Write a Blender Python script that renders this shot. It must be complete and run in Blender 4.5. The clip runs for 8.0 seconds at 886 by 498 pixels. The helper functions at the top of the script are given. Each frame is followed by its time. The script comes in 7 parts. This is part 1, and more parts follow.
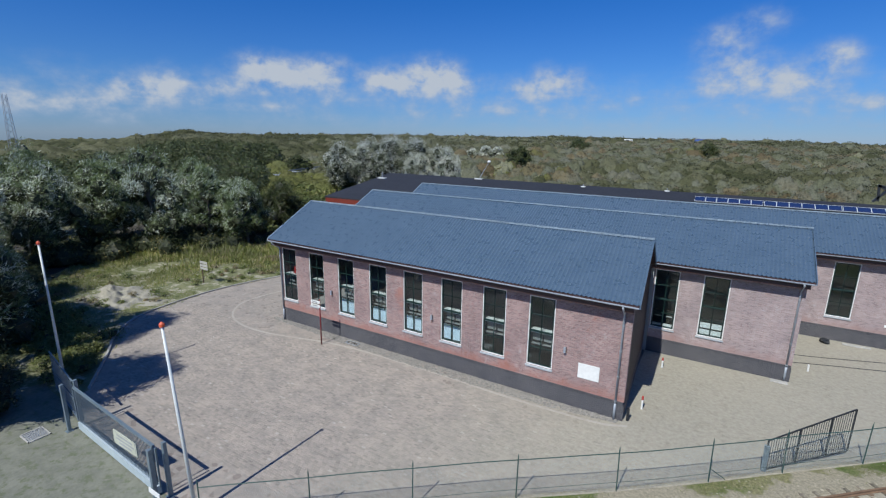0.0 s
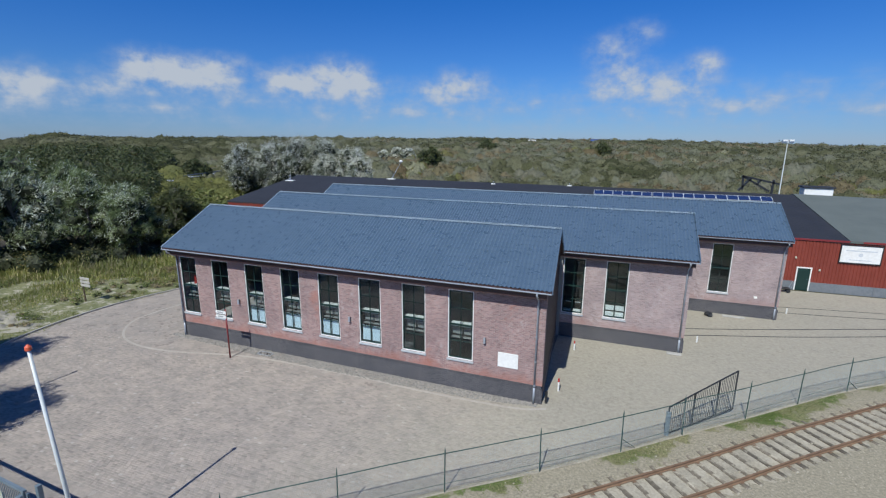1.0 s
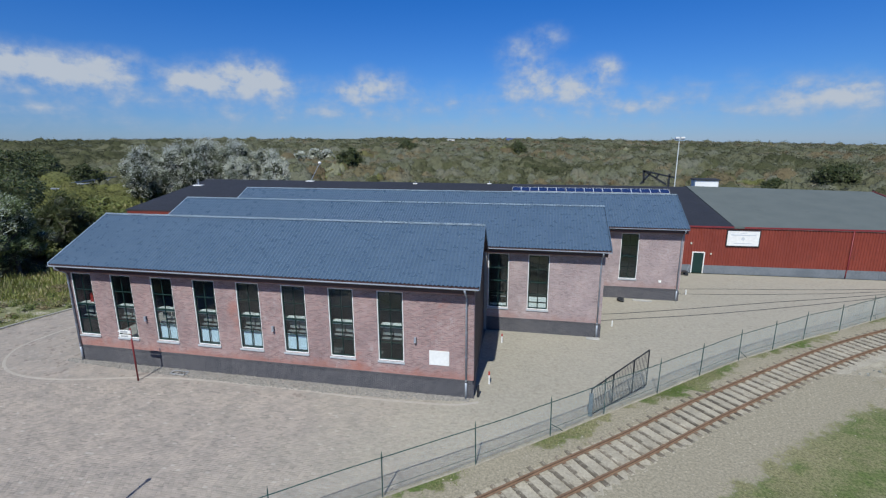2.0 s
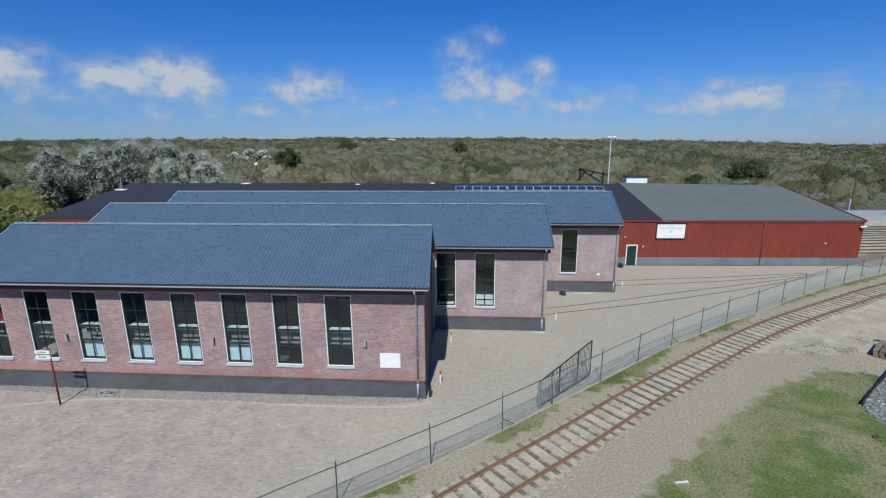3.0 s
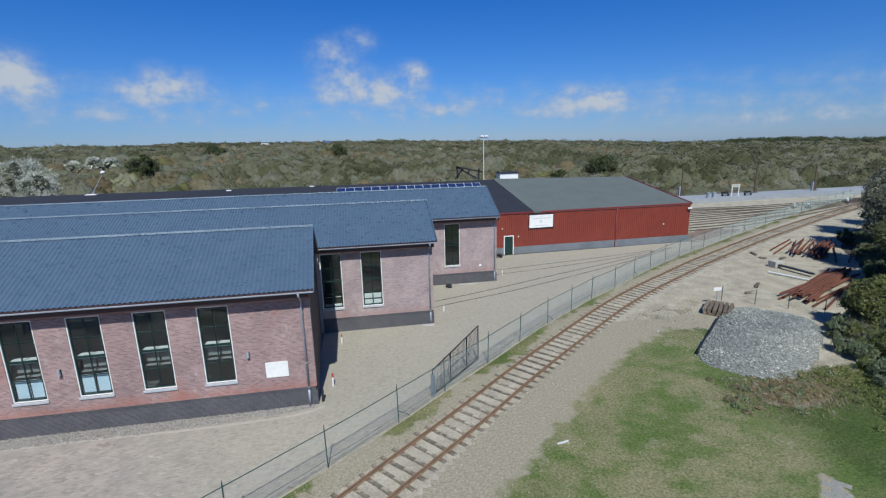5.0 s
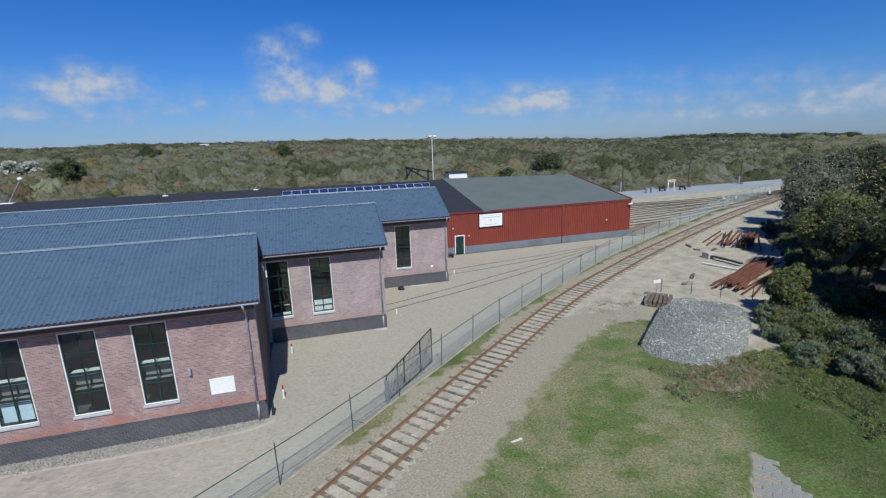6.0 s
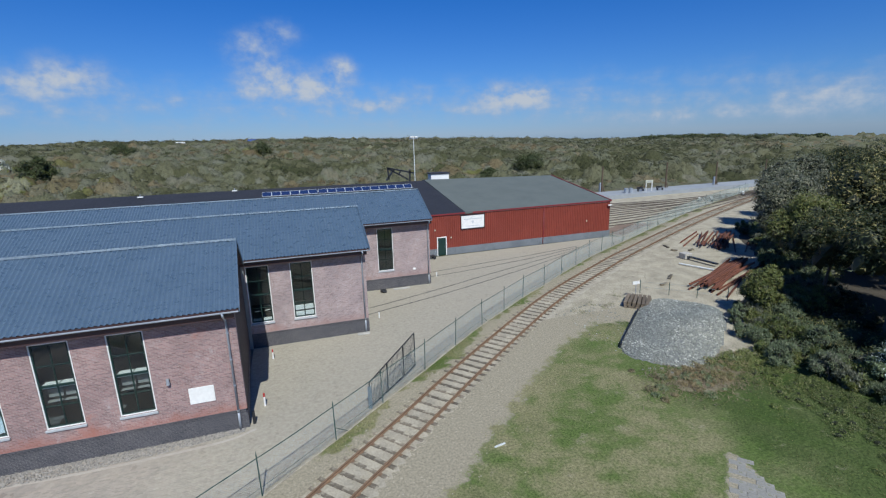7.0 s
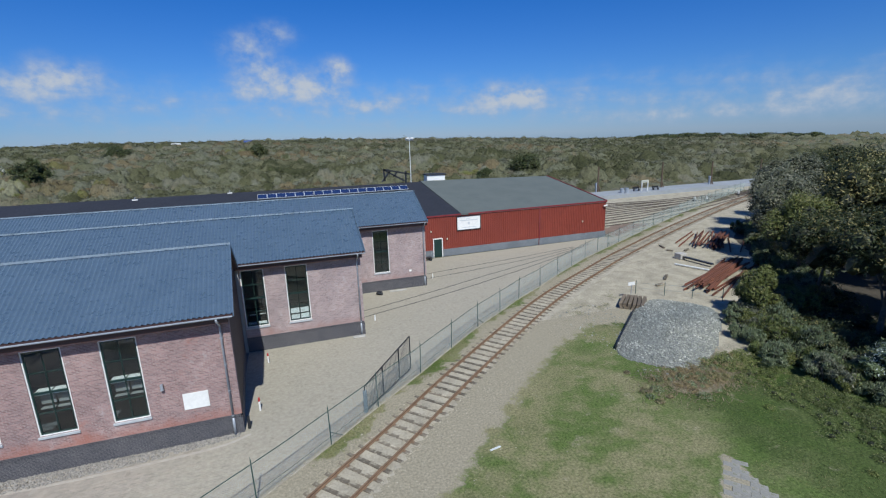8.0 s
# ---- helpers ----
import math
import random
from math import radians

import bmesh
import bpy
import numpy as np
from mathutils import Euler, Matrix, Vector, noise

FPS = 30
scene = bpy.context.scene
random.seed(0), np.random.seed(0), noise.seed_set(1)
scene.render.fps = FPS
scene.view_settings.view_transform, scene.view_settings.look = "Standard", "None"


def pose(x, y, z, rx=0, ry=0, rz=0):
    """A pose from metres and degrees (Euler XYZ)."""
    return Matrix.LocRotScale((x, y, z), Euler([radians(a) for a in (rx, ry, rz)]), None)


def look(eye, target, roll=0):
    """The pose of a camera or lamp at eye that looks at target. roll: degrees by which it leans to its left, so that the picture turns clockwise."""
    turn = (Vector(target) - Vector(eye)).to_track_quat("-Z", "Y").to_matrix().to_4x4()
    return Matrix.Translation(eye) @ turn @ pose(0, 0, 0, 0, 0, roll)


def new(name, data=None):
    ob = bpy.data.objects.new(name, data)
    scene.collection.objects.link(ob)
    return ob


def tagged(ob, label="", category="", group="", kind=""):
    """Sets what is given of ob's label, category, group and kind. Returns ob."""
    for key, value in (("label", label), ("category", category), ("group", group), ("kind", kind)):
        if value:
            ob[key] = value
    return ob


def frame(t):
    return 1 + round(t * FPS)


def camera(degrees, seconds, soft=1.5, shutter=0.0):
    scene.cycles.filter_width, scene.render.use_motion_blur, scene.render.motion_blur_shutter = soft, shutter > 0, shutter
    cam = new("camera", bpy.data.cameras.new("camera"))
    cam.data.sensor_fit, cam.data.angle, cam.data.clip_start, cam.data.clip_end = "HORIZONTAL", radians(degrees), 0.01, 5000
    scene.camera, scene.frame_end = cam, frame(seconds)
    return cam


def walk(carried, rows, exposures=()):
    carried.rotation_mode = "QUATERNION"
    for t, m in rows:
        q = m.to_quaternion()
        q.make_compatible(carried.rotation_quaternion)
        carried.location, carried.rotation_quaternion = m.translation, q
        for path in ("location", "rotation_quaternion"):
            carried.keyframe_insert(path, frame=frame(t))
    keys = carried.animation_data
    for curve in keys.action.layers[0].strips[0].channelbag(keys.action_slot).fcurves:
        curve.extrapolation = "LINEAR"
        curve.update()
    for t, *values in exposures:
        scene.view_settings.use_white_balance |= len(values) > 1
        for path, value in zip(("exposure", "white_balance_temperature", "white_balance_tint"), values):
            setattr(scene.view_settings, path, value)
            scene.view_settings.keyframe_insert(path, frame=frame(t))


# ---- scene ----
cam = camera(86.87, 8.0, soft=1.25)
PATH = [
    (0, look((2.926, -21.922, 13.380), (-2.104, -13.599, 11.051), 0.76)),
    (0.5, look((2.993, -21.835, 13.291), (-1.290, -13.097, 10.989), 0.43)),
    (1, look((2.820, -21.693, 13.023), (-0.612, -12.579, 10.753), 0.32)),
    (1.5, look((2.790, -21.643, 12.965), (0.186, -12.254, 10.714), -0.04)),
    (3, look((2.529, -21.648, 13.043), (1.823, -11.937, 10.761), -0.45)),
    (3.5, look((2.644, -21.649, 12.903), (2.494, -11.909, 10.642), -0.82)),
    (4, look((2.729, -21.772, 12.770), (3.175, -12.044, 10.496), -0.91)),
    (4.5, look((2.781, -21.929, 12.697), (3.823, -12.246, 10.424), -1.04)),
    (5, look((2.682, -21.909, 12.713), (4.358, -12.313, 10.453), -1.37)),
    (6.5, look((2.902, -21.768, 13.140), (5.825, -12.499, 10.787), -1.69)),
    (7, look((2.825, -21.743, 13.298), (5.850, -12.508, 10.937), -1.52)),
    (7.5, look((2.914, -21.755, 13.340), (5.971, -12.528, 10.992), -1.80)),
    (8, look((2.968, -21.740, 13.444), (6.048, -12.524, 11.083), -1.74)),
]
walk(cam, PATH)

# ---- daylight: high sun from the yard side, blue sky with fair-weather clouds ----
TO_SUN = Vector((-0.06, -0.845, 1.0)).normalized()
SUN_EL = math.asin(TO_SUN.z)
SUN_AZ = math.atan2(TO_SUN.x, TO_SUN.y)
scene.view_settings.exposure = 0.0

sun_data = bpy.data.lights.new("sun", "SUN")
sun_data.energy, sun_data.angle, sun_data.color = 4.7, radians(0.53), (0.962, 0.985, 0.945)
sun = new("sun", sun_data)
sun.matrix_world = look((0, 0, 60), Vector((0, 0, 60)) - TO_SUN)


def make_world():
    w = bpy.data.worlds.new("sky")
    scene.world = w
    w.use_nodes = True
    nt = w.node_tree
    nt.nodes.clear()
    N, L = nt.nodes.new, nt.links.new

    def mth(op, a, b=None, c=None, clamp=False):
        n = N("ShaderNodeMath")
        n.operation, n.use_clamp = op, clamp
        for i, v in enumerate((a, b, c)):
            if v is None:
                continue
            if isinstance(v, (int, float)):
                n.inputs[i].default_value = v
            else:
                L(v, n.inputs[i])
        return n.outputs[0]

    sky = N("ShaderNodeTexSky")
    sky.sky_type, sky.sun_disc = "NISHITA", False
    sky.sun_elevation, sky.sun_rotation = SUN_EL, SUN_AZ
    sky.air_density, sky.dust_density, sky.ozone_density = 1.0, 0.0, 6.0
    co = N("ShaderNodeTexCoord")
    sep = N("ShaderNodeSeparateXYZ")
    L(co.outputs["Generated"], sep.inputs[0])
    az = mth("MULTIPLY", mth("ARCTAN2", sep.outputs[0], sep.outputs[1]), 57.2958)
    el = mth("MULTIPLY", mth("ARCSINE", sep.outputs[2]), 57.2958)
    # noise in a flattened angular space, so that the clouds lie in banks
    v = N("ShaderNodeCombineXYZ")
    L(az, v.inputs[0])
    L(el, v.inputs[1])

    def vec(op, a, b):
        n = N("ShaderNodeVectorMath")
        n.operation = op
        L(a, n.inputs[0])
        if isinstance(b, tuple):
            n.inputs[1].default_value = b
        else:
            L(b, n.inputs[1])
        return n.outputs["Value"] if op == "DOT_PRODUCT" else n.outputs[0]

    n1 = N("ShaderNodeTexNoise")
    n1.inputs["Scale"].default_value, n1.inputs["Detail"].default_value, n1.inputs["Roughness"].default_value = 1.0, 8, 0.57
    L(vec("MULTIPLY", v.outputs[0], (0.42, 0.52, 0)), n1.inputs["Vector"])
    n2 = N("ShaderNodeTexNoise")
    n2.inputs["Scale"].default_value, n2.inputs["Detail"].default_value = 1.6, 8
    L(vec("MULTIPLY", v.outputs[0], (0.06, 0.35, 0)), n2.inputs["Vector"])
    total = None
    for a0, e0, sa, se, amp in CLOUDS:
        q = vec("MULTIPLY", vec("SUBTRACT", v.outputs[0], (a0, e0, 0)), (0.62 / sa, 0.66 / se, 0))
        g = mth("POWER", 0.3679, vec("DOT_PRODUCT", q, q))
        total = mth("MULTIPLY_ADD", g, amp, 0.0 if total is None else total)
    # a thin low bank near the horizon all the way round
    low = mth("DIVIDE", mth("SUBTRACT", el, 3.4), 3.4)
    low = mth("MULTIPLY", mth("POWER", 0.3679, mth("MULTIPLY", low, low)), mth("MULTIPLY", n2.outputs[0], 1.25))
    total = mth("ADD", total, low)
    dens = mth("MULTIPLY", total, mth("MULTIPLY_ADD", n1.outputs[0], 2.6, -0.35))
    ramp = N("ShaderNodeMapRange")
    ramp.interpolation_type = "SMOOTHSTEP"
    ramp.inputs["From Min"].default_value, ramp.inputs["From Max"].default_value = 0.14, 1.55
    ramp.inputs["To Max"].default_value = 0.95
    L(dens, ramp.inputs["Value"])
    # clear sea air: the blue deepens upwards
    tint = N("ShaderNodeValToRGB")
    cr = tint.color_ramp
    cr.elements[0].position, cr.elements[0].color = 0.0, (0.33, 0.48, 0.84, 1)
    cr.elements[1].position, cr.elements[1].color = 1.0, (0.36, 0.62, 0.95, 1)
    for pos, c in ((0.06, (0.29, 0.54, 0.93, 1)), (0.20, (0.095, 0.50, 1.02, 1)), (0.34, (0.24, 0.56, 1.0, 1))):
        e = cr.elements.new(pos)
        e.color = c
    L(mth("DIVIDE", el, 90.0, clamp=True), tint.inputs[0])
    air = N("ShaderNodeMix")
    air.data_type, air.blend_type = "RGBA", "MULTIPLY"
    air.inputs["Factor"].default_value = 1.0
    L(sky.outputs[0], air.inputs[6])
    L(tint.outputs[0], air.inputs[7])
    above = mth("MULTIPLY", ramp.outputs[0], mth("GREATER_THAN", el, 0.2))
    mix = N("ShaderNodeMix")
    mix.data_type = "RGBA"
    L(above, mix.inputs["Factor"])
    L(air.outputs[2], mix.inputs[6])
    # thin parts of a cloud are grey, its thick heads white
    head = N("ShaderNodeMapRange")
    head.interpolation_type = "SMOOTHSTEP"
    head.inputs["From Min"].default_value, head.inputs["From Max"].default_value = 0.45, 1.5
    L(dens, head.inputs["Value"])
    body = N("ShaderNodeMix")
    body.data_type = "RGBA"
    L(head.outputs[0], body.inputs["Factor"])
    body.inputs[6].default_value = (3.3, 4.2, 5.7, 1)
    body.inputs[7].default_value = (4.8, 5.35, 6.1, 1)
    L(body.outputs[2], mix.inputs[7])
    bg = N("ShaderNodeBackground")
    bg.inputs["Strength"].default_value = 0.1
    L(mix.outputs[2], bg.inputs["Color"])
    out = N("ShaderNodeOutputWorld")
    L(bg.outputs[0], out.inputs[0])


# cloud banks: azimuth from +y towards +x, elevation, spreads (degrees), strength
CLOUDS = [(-69.6, 2.7, 4, 1, .4), (-63.7, 4.6, 1.6, .8, .55), (-60.7, 4.9, 1.3, 1, .85), (-55.9, 4.9, 1.3, .8, .6), (-52.1, 7.0, 1.6, 1.2, .9), (-49.8, 6.6, 1.8, 1.1, .8), (-46.6, 6.2, 1.7, 1.1, .8),
          (-44.4, 7.4, 1.8, 1.0, .8), (-38.1, 6.4, 1.7, 1.1, .95), (-32.6, 7.3, 2.2, 1.3, 1.1), (-30.0, 6.0, 1.8, .8, .7), (-35.5, 5.7, 2, .7, .6), (-18.6, 6.5, 2.2, 1.1, .85), (-21.5, 5.2, 2, .7, .6),
          (-2.7, 9.7, 1.8, 1.2, .8), (1.2, 11.2, 1.8, 1.0, .65), (0, 7.2, 2.2, 1.2, .75), (4.2, 5.4, 2.2, 1, .75), (6.9, 7.6, 1.2, .9, 1.1), (-2, 5.4, 1.8, .7, .5), (25, 4.6, 1.8, .9, .75), (28.5, 4.0, 1.3, .8, 1.0),
          (10.7, 3.3, 2, .6, .5), (56, 1.9, 7, .8, .36), (38, 1.2, 4, .5, .25), (47, 1.4, 4, .6, .25)]
make_world()

# ---- materials ----
def blank(name):
    m = bpy.data.materials.new(name)
    m.use_nodes = True
    nt = m.node_tree
    b = nt.nodes["Principled BSDF"]
    return m, nt, b


def math_node(nt, op, a, b=None, clamp=False):
    n = nt.nodes.new("ShaderNodeMath")
    n.operation, n.use_clamp = op, clamp
    for i, v in enumerate((a, b)):
        if v is None:
            continue
        if isinstance(v, (int, float)):
            n.inputs[i].default_value = v
        else:
            nt.links.new(v, n.inputs[i])
    return n.outputs[0]


def noise_node(nt, vec, scale, detail=4.0, rough=0.55):
    n = nt.nodes.new("ShaderNodeTexNoise")
    n.inputs["Scale"].default_value, n.inputs["Detail"].default_value, n.inputs["Roughness"].default_value = scale, detail, rough
    nt.links.new(vec, n.inputs["Vector"])
    return n.outputs["Fac"]


def mix_col(nt, fac, a, b, mode="MIX"):
    n = nt.nodes.new("ShaderNodeMix")
    n.data_type, n.blend_type = "RGBA", mode
    for i, v in ((0, fac), (6, a), (7, b)):
        if isinstance(v, (int, float)):
            n.inputs[i].default_value = v
        elif isinstance(v, tuple):
            n.inputs[i].default_value = (*v, 1)
        else:
            nt.links.new(v, n.inputs[i])
    return n.outputs[2]


def span(nt, v, lo, hi, to_lo=0.0, to_hi=1.0):
    n = nt.nodes.new("ShaderNodeMapRange")
    n.interpolation_type = "SMOOTHSTEP"
    for i, q in enumerate((lo, hi, to_lo, to_hi)):
        n.inputs[i + 1].default_value = q
    nt.links.new(v, n.inputs[0])
    return n.outputs[0]


def bump_to(nt, b, height, strength, dist):
    n = nt.nodes.new("ShaderNodeBump")
    n.inputs["Strength"].default_value, n.inputs["Distance"].default_value = strength, dist
    nt.links.new(height, n.inputs["Height"])
    nt.links.new(n.outputs[0], b.inputs["Normal"])


def obj_co(nt):
    return nt.nodes.new("ShaderNodeTexCoord").outputs["Object"]


def surf(name, c1, c2, scale=6.0, rough=0.8, bump=0.3, dist=0.01, metal=0.0, coarse=0.12, stain=None, stain_at=(0.58, 0.72), rnd=0.0, spec=None):
    """Two-scale mottled surface from c1 to c2, with an optional stain colour."""
    m, nt, b = blank(name)
    co = obj_co(nt)
    fine = noise_node(nt, co, scale, 6, 0.65)
    big = noise_node(nt, co, scale * coarse, 4)
    f = span(nt, math_node(nt, "ADD", math_node(nt, "MULTIPLY", fine, 0.55), math_node(nt, "MULTIPLY", big, 0.45)), 0.33, 0.67)
    col = mix_col(nt, f, c1, c2)
    if stain:
        st = noise_node(nt, co, scale * coarse * 1.9, 6, 0.7)
        col = mix_col(nt, span(nt, st, *stain_at), col, stain)
    if rnd:
        oi = nt.nodes.new("ShaderNodeObjectInfo")
        col = mix_col(nt, 1.0, col, mix_col(nt, oi.outputs["Random"], (1 - rnd,) * 3, (1 + rnd,) * 3), "MULTIPLY")
    nt.links.new(col, b.inputs["Base Color"])
    nt.links.new(span(nt, fine, 0.3, 0.7, max(rough - 0.1, 0.02), min(rough + 0.1, 1)), b.inputs["Roughness"])
    b.inputs["Metallic"].default_value = metal
    if spec is not None:
        b.inputs["Specular IOR Level"].default_value = spec
    if bump:
        bump_to(nt, b, fine, bump, dist)
    return m


def brick_mat(name, c1, c2, mortar, bw=0.22, rh=0.0625, ms=0.009, bloom=None, wash=None):
    m, nt, b = blank(name)
    co = obj_co(nt)
    s = nt.nodes.new("ShaderNodeSeparateXYZ")
    nt.links.new(co, s.inputs[0])
    v = nt.nodes.new("ShaderNodeCombineXYZ")
    nt.links.new(math_node(nt, "ADD", s.outputs[0], s.outputs[1]), v.inputs[0])
    nt.links.new(s.outputs[2], v.inputs[1])
    t = nt.nodes.new("ShaderNodeTexBrick")
    nt.links.new(v.outputs[0], t.inputs["Vector"])
    t.inputs["Color1"].default_value, t.inputs["Color2"].default_value, t.inputs["Mortar"].default_value = (*c1, 1), (*c2, 1), (*mortar, 1)
    t.inputs["Scale"].default_value = 1.0
    t.inputs["Mortar Size"].default_value, t.inputs["Brick Width"].default_value, t.inputs["Row Height"].default_value = ms, bw, rh
    t.inputs["Bias"].default_value = 0.0
    col = t.outputs["Color"]
    big = noise_node(nt, co, 0.55, 5, 0.65)
    col = mix_col(nt, 1.0, col, mix_col(nt, span(nt, big, 0.3, 0.7), (0.82, 0.82, 0.84), (1.15, 1.12, 1.1)), "MULTIPLY")
    if bloom:
        sp = noise_node(nt, v.outputs[0], 3.2, 8, 0.75)
        pat = noise_node(nt, co, 0.5, 3)
        col = mix_col(nt, math_node(nt, "MULTIPLY", span(nt, sp, 0.50, 0.70), span(nt, pat, 0.42, 0.64, 0, 0.65)), col, bloom)
    if wash:
        pw = noise_node(nt, co, 0.42, 5, 0.7)
        col = mix_col(nt, span(nt, pw, 0.56, 0.72, 0, 0.55), col, wash)
        # rust-red run-off stains low on the wall, ragged along their upper edge
        rag = math_node(nt, "SUBTRACT", s.outputs[2], math_node(nt, "MULTIPLY", noise_node(nt, co, 0.9, 5, 0.7), 1.6))
        col = mix_col(nt, span(nt, rag, 0.75, 0.15, 0.0, 0.5), col, wash)
    nt.links.new(col, b.inputs["Base Color"])
    b.inputs["Roughness"].default_value = 0.85
    h = math_node(nt, "SUBTRACT", math_node(nt, "MULTIPLY", noise_node(nt, co, 40, 3), 0.3), t.outputs["Fac"])
    bump_to(nt, b, h, 0.35, 0.006)
    return m


def glass_mat(name):
    m, nt, b = blank(name)
    nt.nodes.remove(b)
    tr = nt.nodes.new("ShaderNodeBsdfTransparent")
    tr.inputs[0].default_value = (0.80, 0.87, 0.88, 1)
    gl = nt.nodes.new("ShaderNodeBsdfGlossy")
    gl.inputs["Roughness"].default_value = 0.01
    lw = nt.nodes.new("ShaderNodeLayerWeight")
    lw.inputs["Blend"].default_value = 0.5
    fr = math_node(nt, "ADD", math_node(nt, "MULTIPLY", math_node(nt, "POWER", lw.outputs["Facing"], 4.0), 0.80), 0.075)
    mx = nt.nodes.new("ShaderNodeMixShader")
    nt.links.new(fr, mx.inputs[0])
    nt.links.new(tr.outputs[0], mx.inputs[1])
    nt.links.new(gl.outputs[0], mx.inputs[2])
    nt.links.new(mx.outputs[0], nt.nodes["Material Output"].inputs[0])
    return m


def leaf_mat(name, c1, c2, c3=None, share=0.2, trans=0.3, rough=0.6, patchy=(0.35, 0.65, 0.25, 1.75)):
    """Leaves that differ one by one; c3 is the colour of a share of them (pale undersides, dry leaves)."""
    m, nt, b = blank(name)
    geo = nt.nodes.new("ShaderNodeNewGeometry")
    r = geo.outputs["Random Per Island"]
    col = mix_col(nt, r, c1, c2)
    co = obj_co(nt)
    if c3:
        pick = math_node(nt, "FRACT", math_node(nt, "MULTIPLY", r, 17.31))
        patch = span(nt, noise_node(nt, co, 0.45, 3), *patchy)
        col = mix_col(nt, math_node(nt, "LESS_THAN", pick, math_node(nt, "MULTIPLY", patch, share)), col, c3)
    patch2 = span(nt, noise_node(nt, co, 0.12, 3), 0.35, 0.65)
    col = mix_col(nt, 1.0, col, mix_col(nt, patch2, (0.78, 0.8, 0.8), (1.2, 1.15, 1.05)), "MULTIPLY")
    nt.links.new(col, b.inputs["Base Color"])
    b.inputs["Roughness"].default_value = rough
    tl = nt.nodes.new("ShaderNodeBsdfTranslucent")
    nt.links.new(col, tl.inputs[0])
    mx = nt.nodes.new("ShaderNodeMixShader")
    mx.inputs[0].default_value = trans
    nt.links.new(b.outputs[0], mx.inputs[1])
    nt.links.new(tl.outputs[0], mx.inputs[2])
    nt.links.new(mx.outputs[0], nt.nodes["Material Output"].inputs[0])
    return m


M_BRICK = brick_mat("red_brick", (0.355, 0.222, 0.208), (0.190, 0.114, 0.110), (0.355, 0.300, 0.290), bloom=(0.48, 0.43, 0.42), wash=(0.36, 0.13, 0.09))
M_PLINTH = brick_mat("dark_brick", (0.042, 0.042, 0.052), (0.075, 0.073, 0.084), (0.15, 0.15, 0.155))
M_ROOF = surf("coated_steel", (0.072, 0.115, 0.170), (0.086, 0.133, 0.192), 3.0, 0.34, 0.05, 0.002, coarse=0.2, spec=0.65)
M_CAP = surf("ridge_steel", (0.30, 0.38, 0.45), (0.38, 0.46, 0.53), 5, 0.35, 0.05, 0.002)
M_WHITE = surf("white_paint", (0.70, 0.70, 0.68), (0.82, 0.82, 0.80), 5, 0.5, 0.05, 0.002)
M_GREEN = surf("dark_green_paint", (0.006, 0.028, 0.025), (0.011, 0.038, 0.033), 8, 0.4, 0.05, 0.002)
M_ZINC = surf("zinc", (0.27, 0.30, 0.345), (0.38, 0.41, 0.455), 7, 0.45, 0.08, 0.002, metal=0.2)
M_GUTTER = surf("grey_gutter", (0.25, 0.285, 0.33), (0.34, 0.375, 0.42), 7, 0.4, 0.05, 0.002)
M_FASCIA = surf("brown_fascia", (0.045, 0.022, 0.022), (0.07, 0.035, 0.035), 6, 0.5, 0.1, 0.003)
M_DARKBOARD = surf("dark_boarding", (0.030, 0.021, 0.022), (0.050, 0.034, 0.035), 5, 0.7, 0.2, 0.006)
M_GLASS = glass_mat("window_glass")
M_PLASTER = surf("inside_plaster", (0.22, 0.225, 0.22), (0.29, 0.295, 0.29), 2, 0.9, 0.1)
M_INFLOOR = surf("inside_floor", (0.085, 0.095, 0.105), (0.12, 0.13, 0.14), 2, 0.6, 0.1)
M_FILM = surf("frosted_film", (0.60, 0.72, 0.82), (0.68, 0.79, 0.88), 1.5, 0.5, 0.02)
M_RED = surf("red_cladding", (0.185, 0.038, 0.026), (0.232, 0.047, 0.031), 2.5, 0.45, 0.06, 0.003, stain=(0.165, 0.038, 0.028))
M_PALESILL = surf("pale_sill", (0.33, 0.35, 0.37), (0.45, 0.47, 0.49), 6, 0.7, 0.1, 0.003)
M_CONC = surf("concrete", (0.20, 0.225, 0.25), (0.31, 0.335, 0.36), 5, 0.85, 0.3, 0.008, stain=(0.19, 0.21, 0.22))
M_BITUMEN = surf("dark_roofing", (0.016, 0.018, 0.024), (0.026, 0.028, 0.036), 4, 0.75, 0.2, 0.006)
M_FELT = surf("green_roofing", (0.092, 0.110, 0.104), (0.118, 0.136, 0.128), 4, 0.85, 0.2, 0.006, stain=(0.09, 0.105, 0.10))
M_SAND = surf("sandy_ground", (0.248, 0.222, 0.164), (0.475, 0.428, 0.325), 11, 0.95, 0.8, 0.03, coarse=0.07, stain=(0.25, 0.232, 0.172))
M_DUNE = surf("dune_soil", (0.085, 0.082, 0.042), (0.14, 0.128, 0.075), 0.8, 0.95, 0.6, 0.1, coarse=0.08, stain=(0.055, 0.065, 0.028))

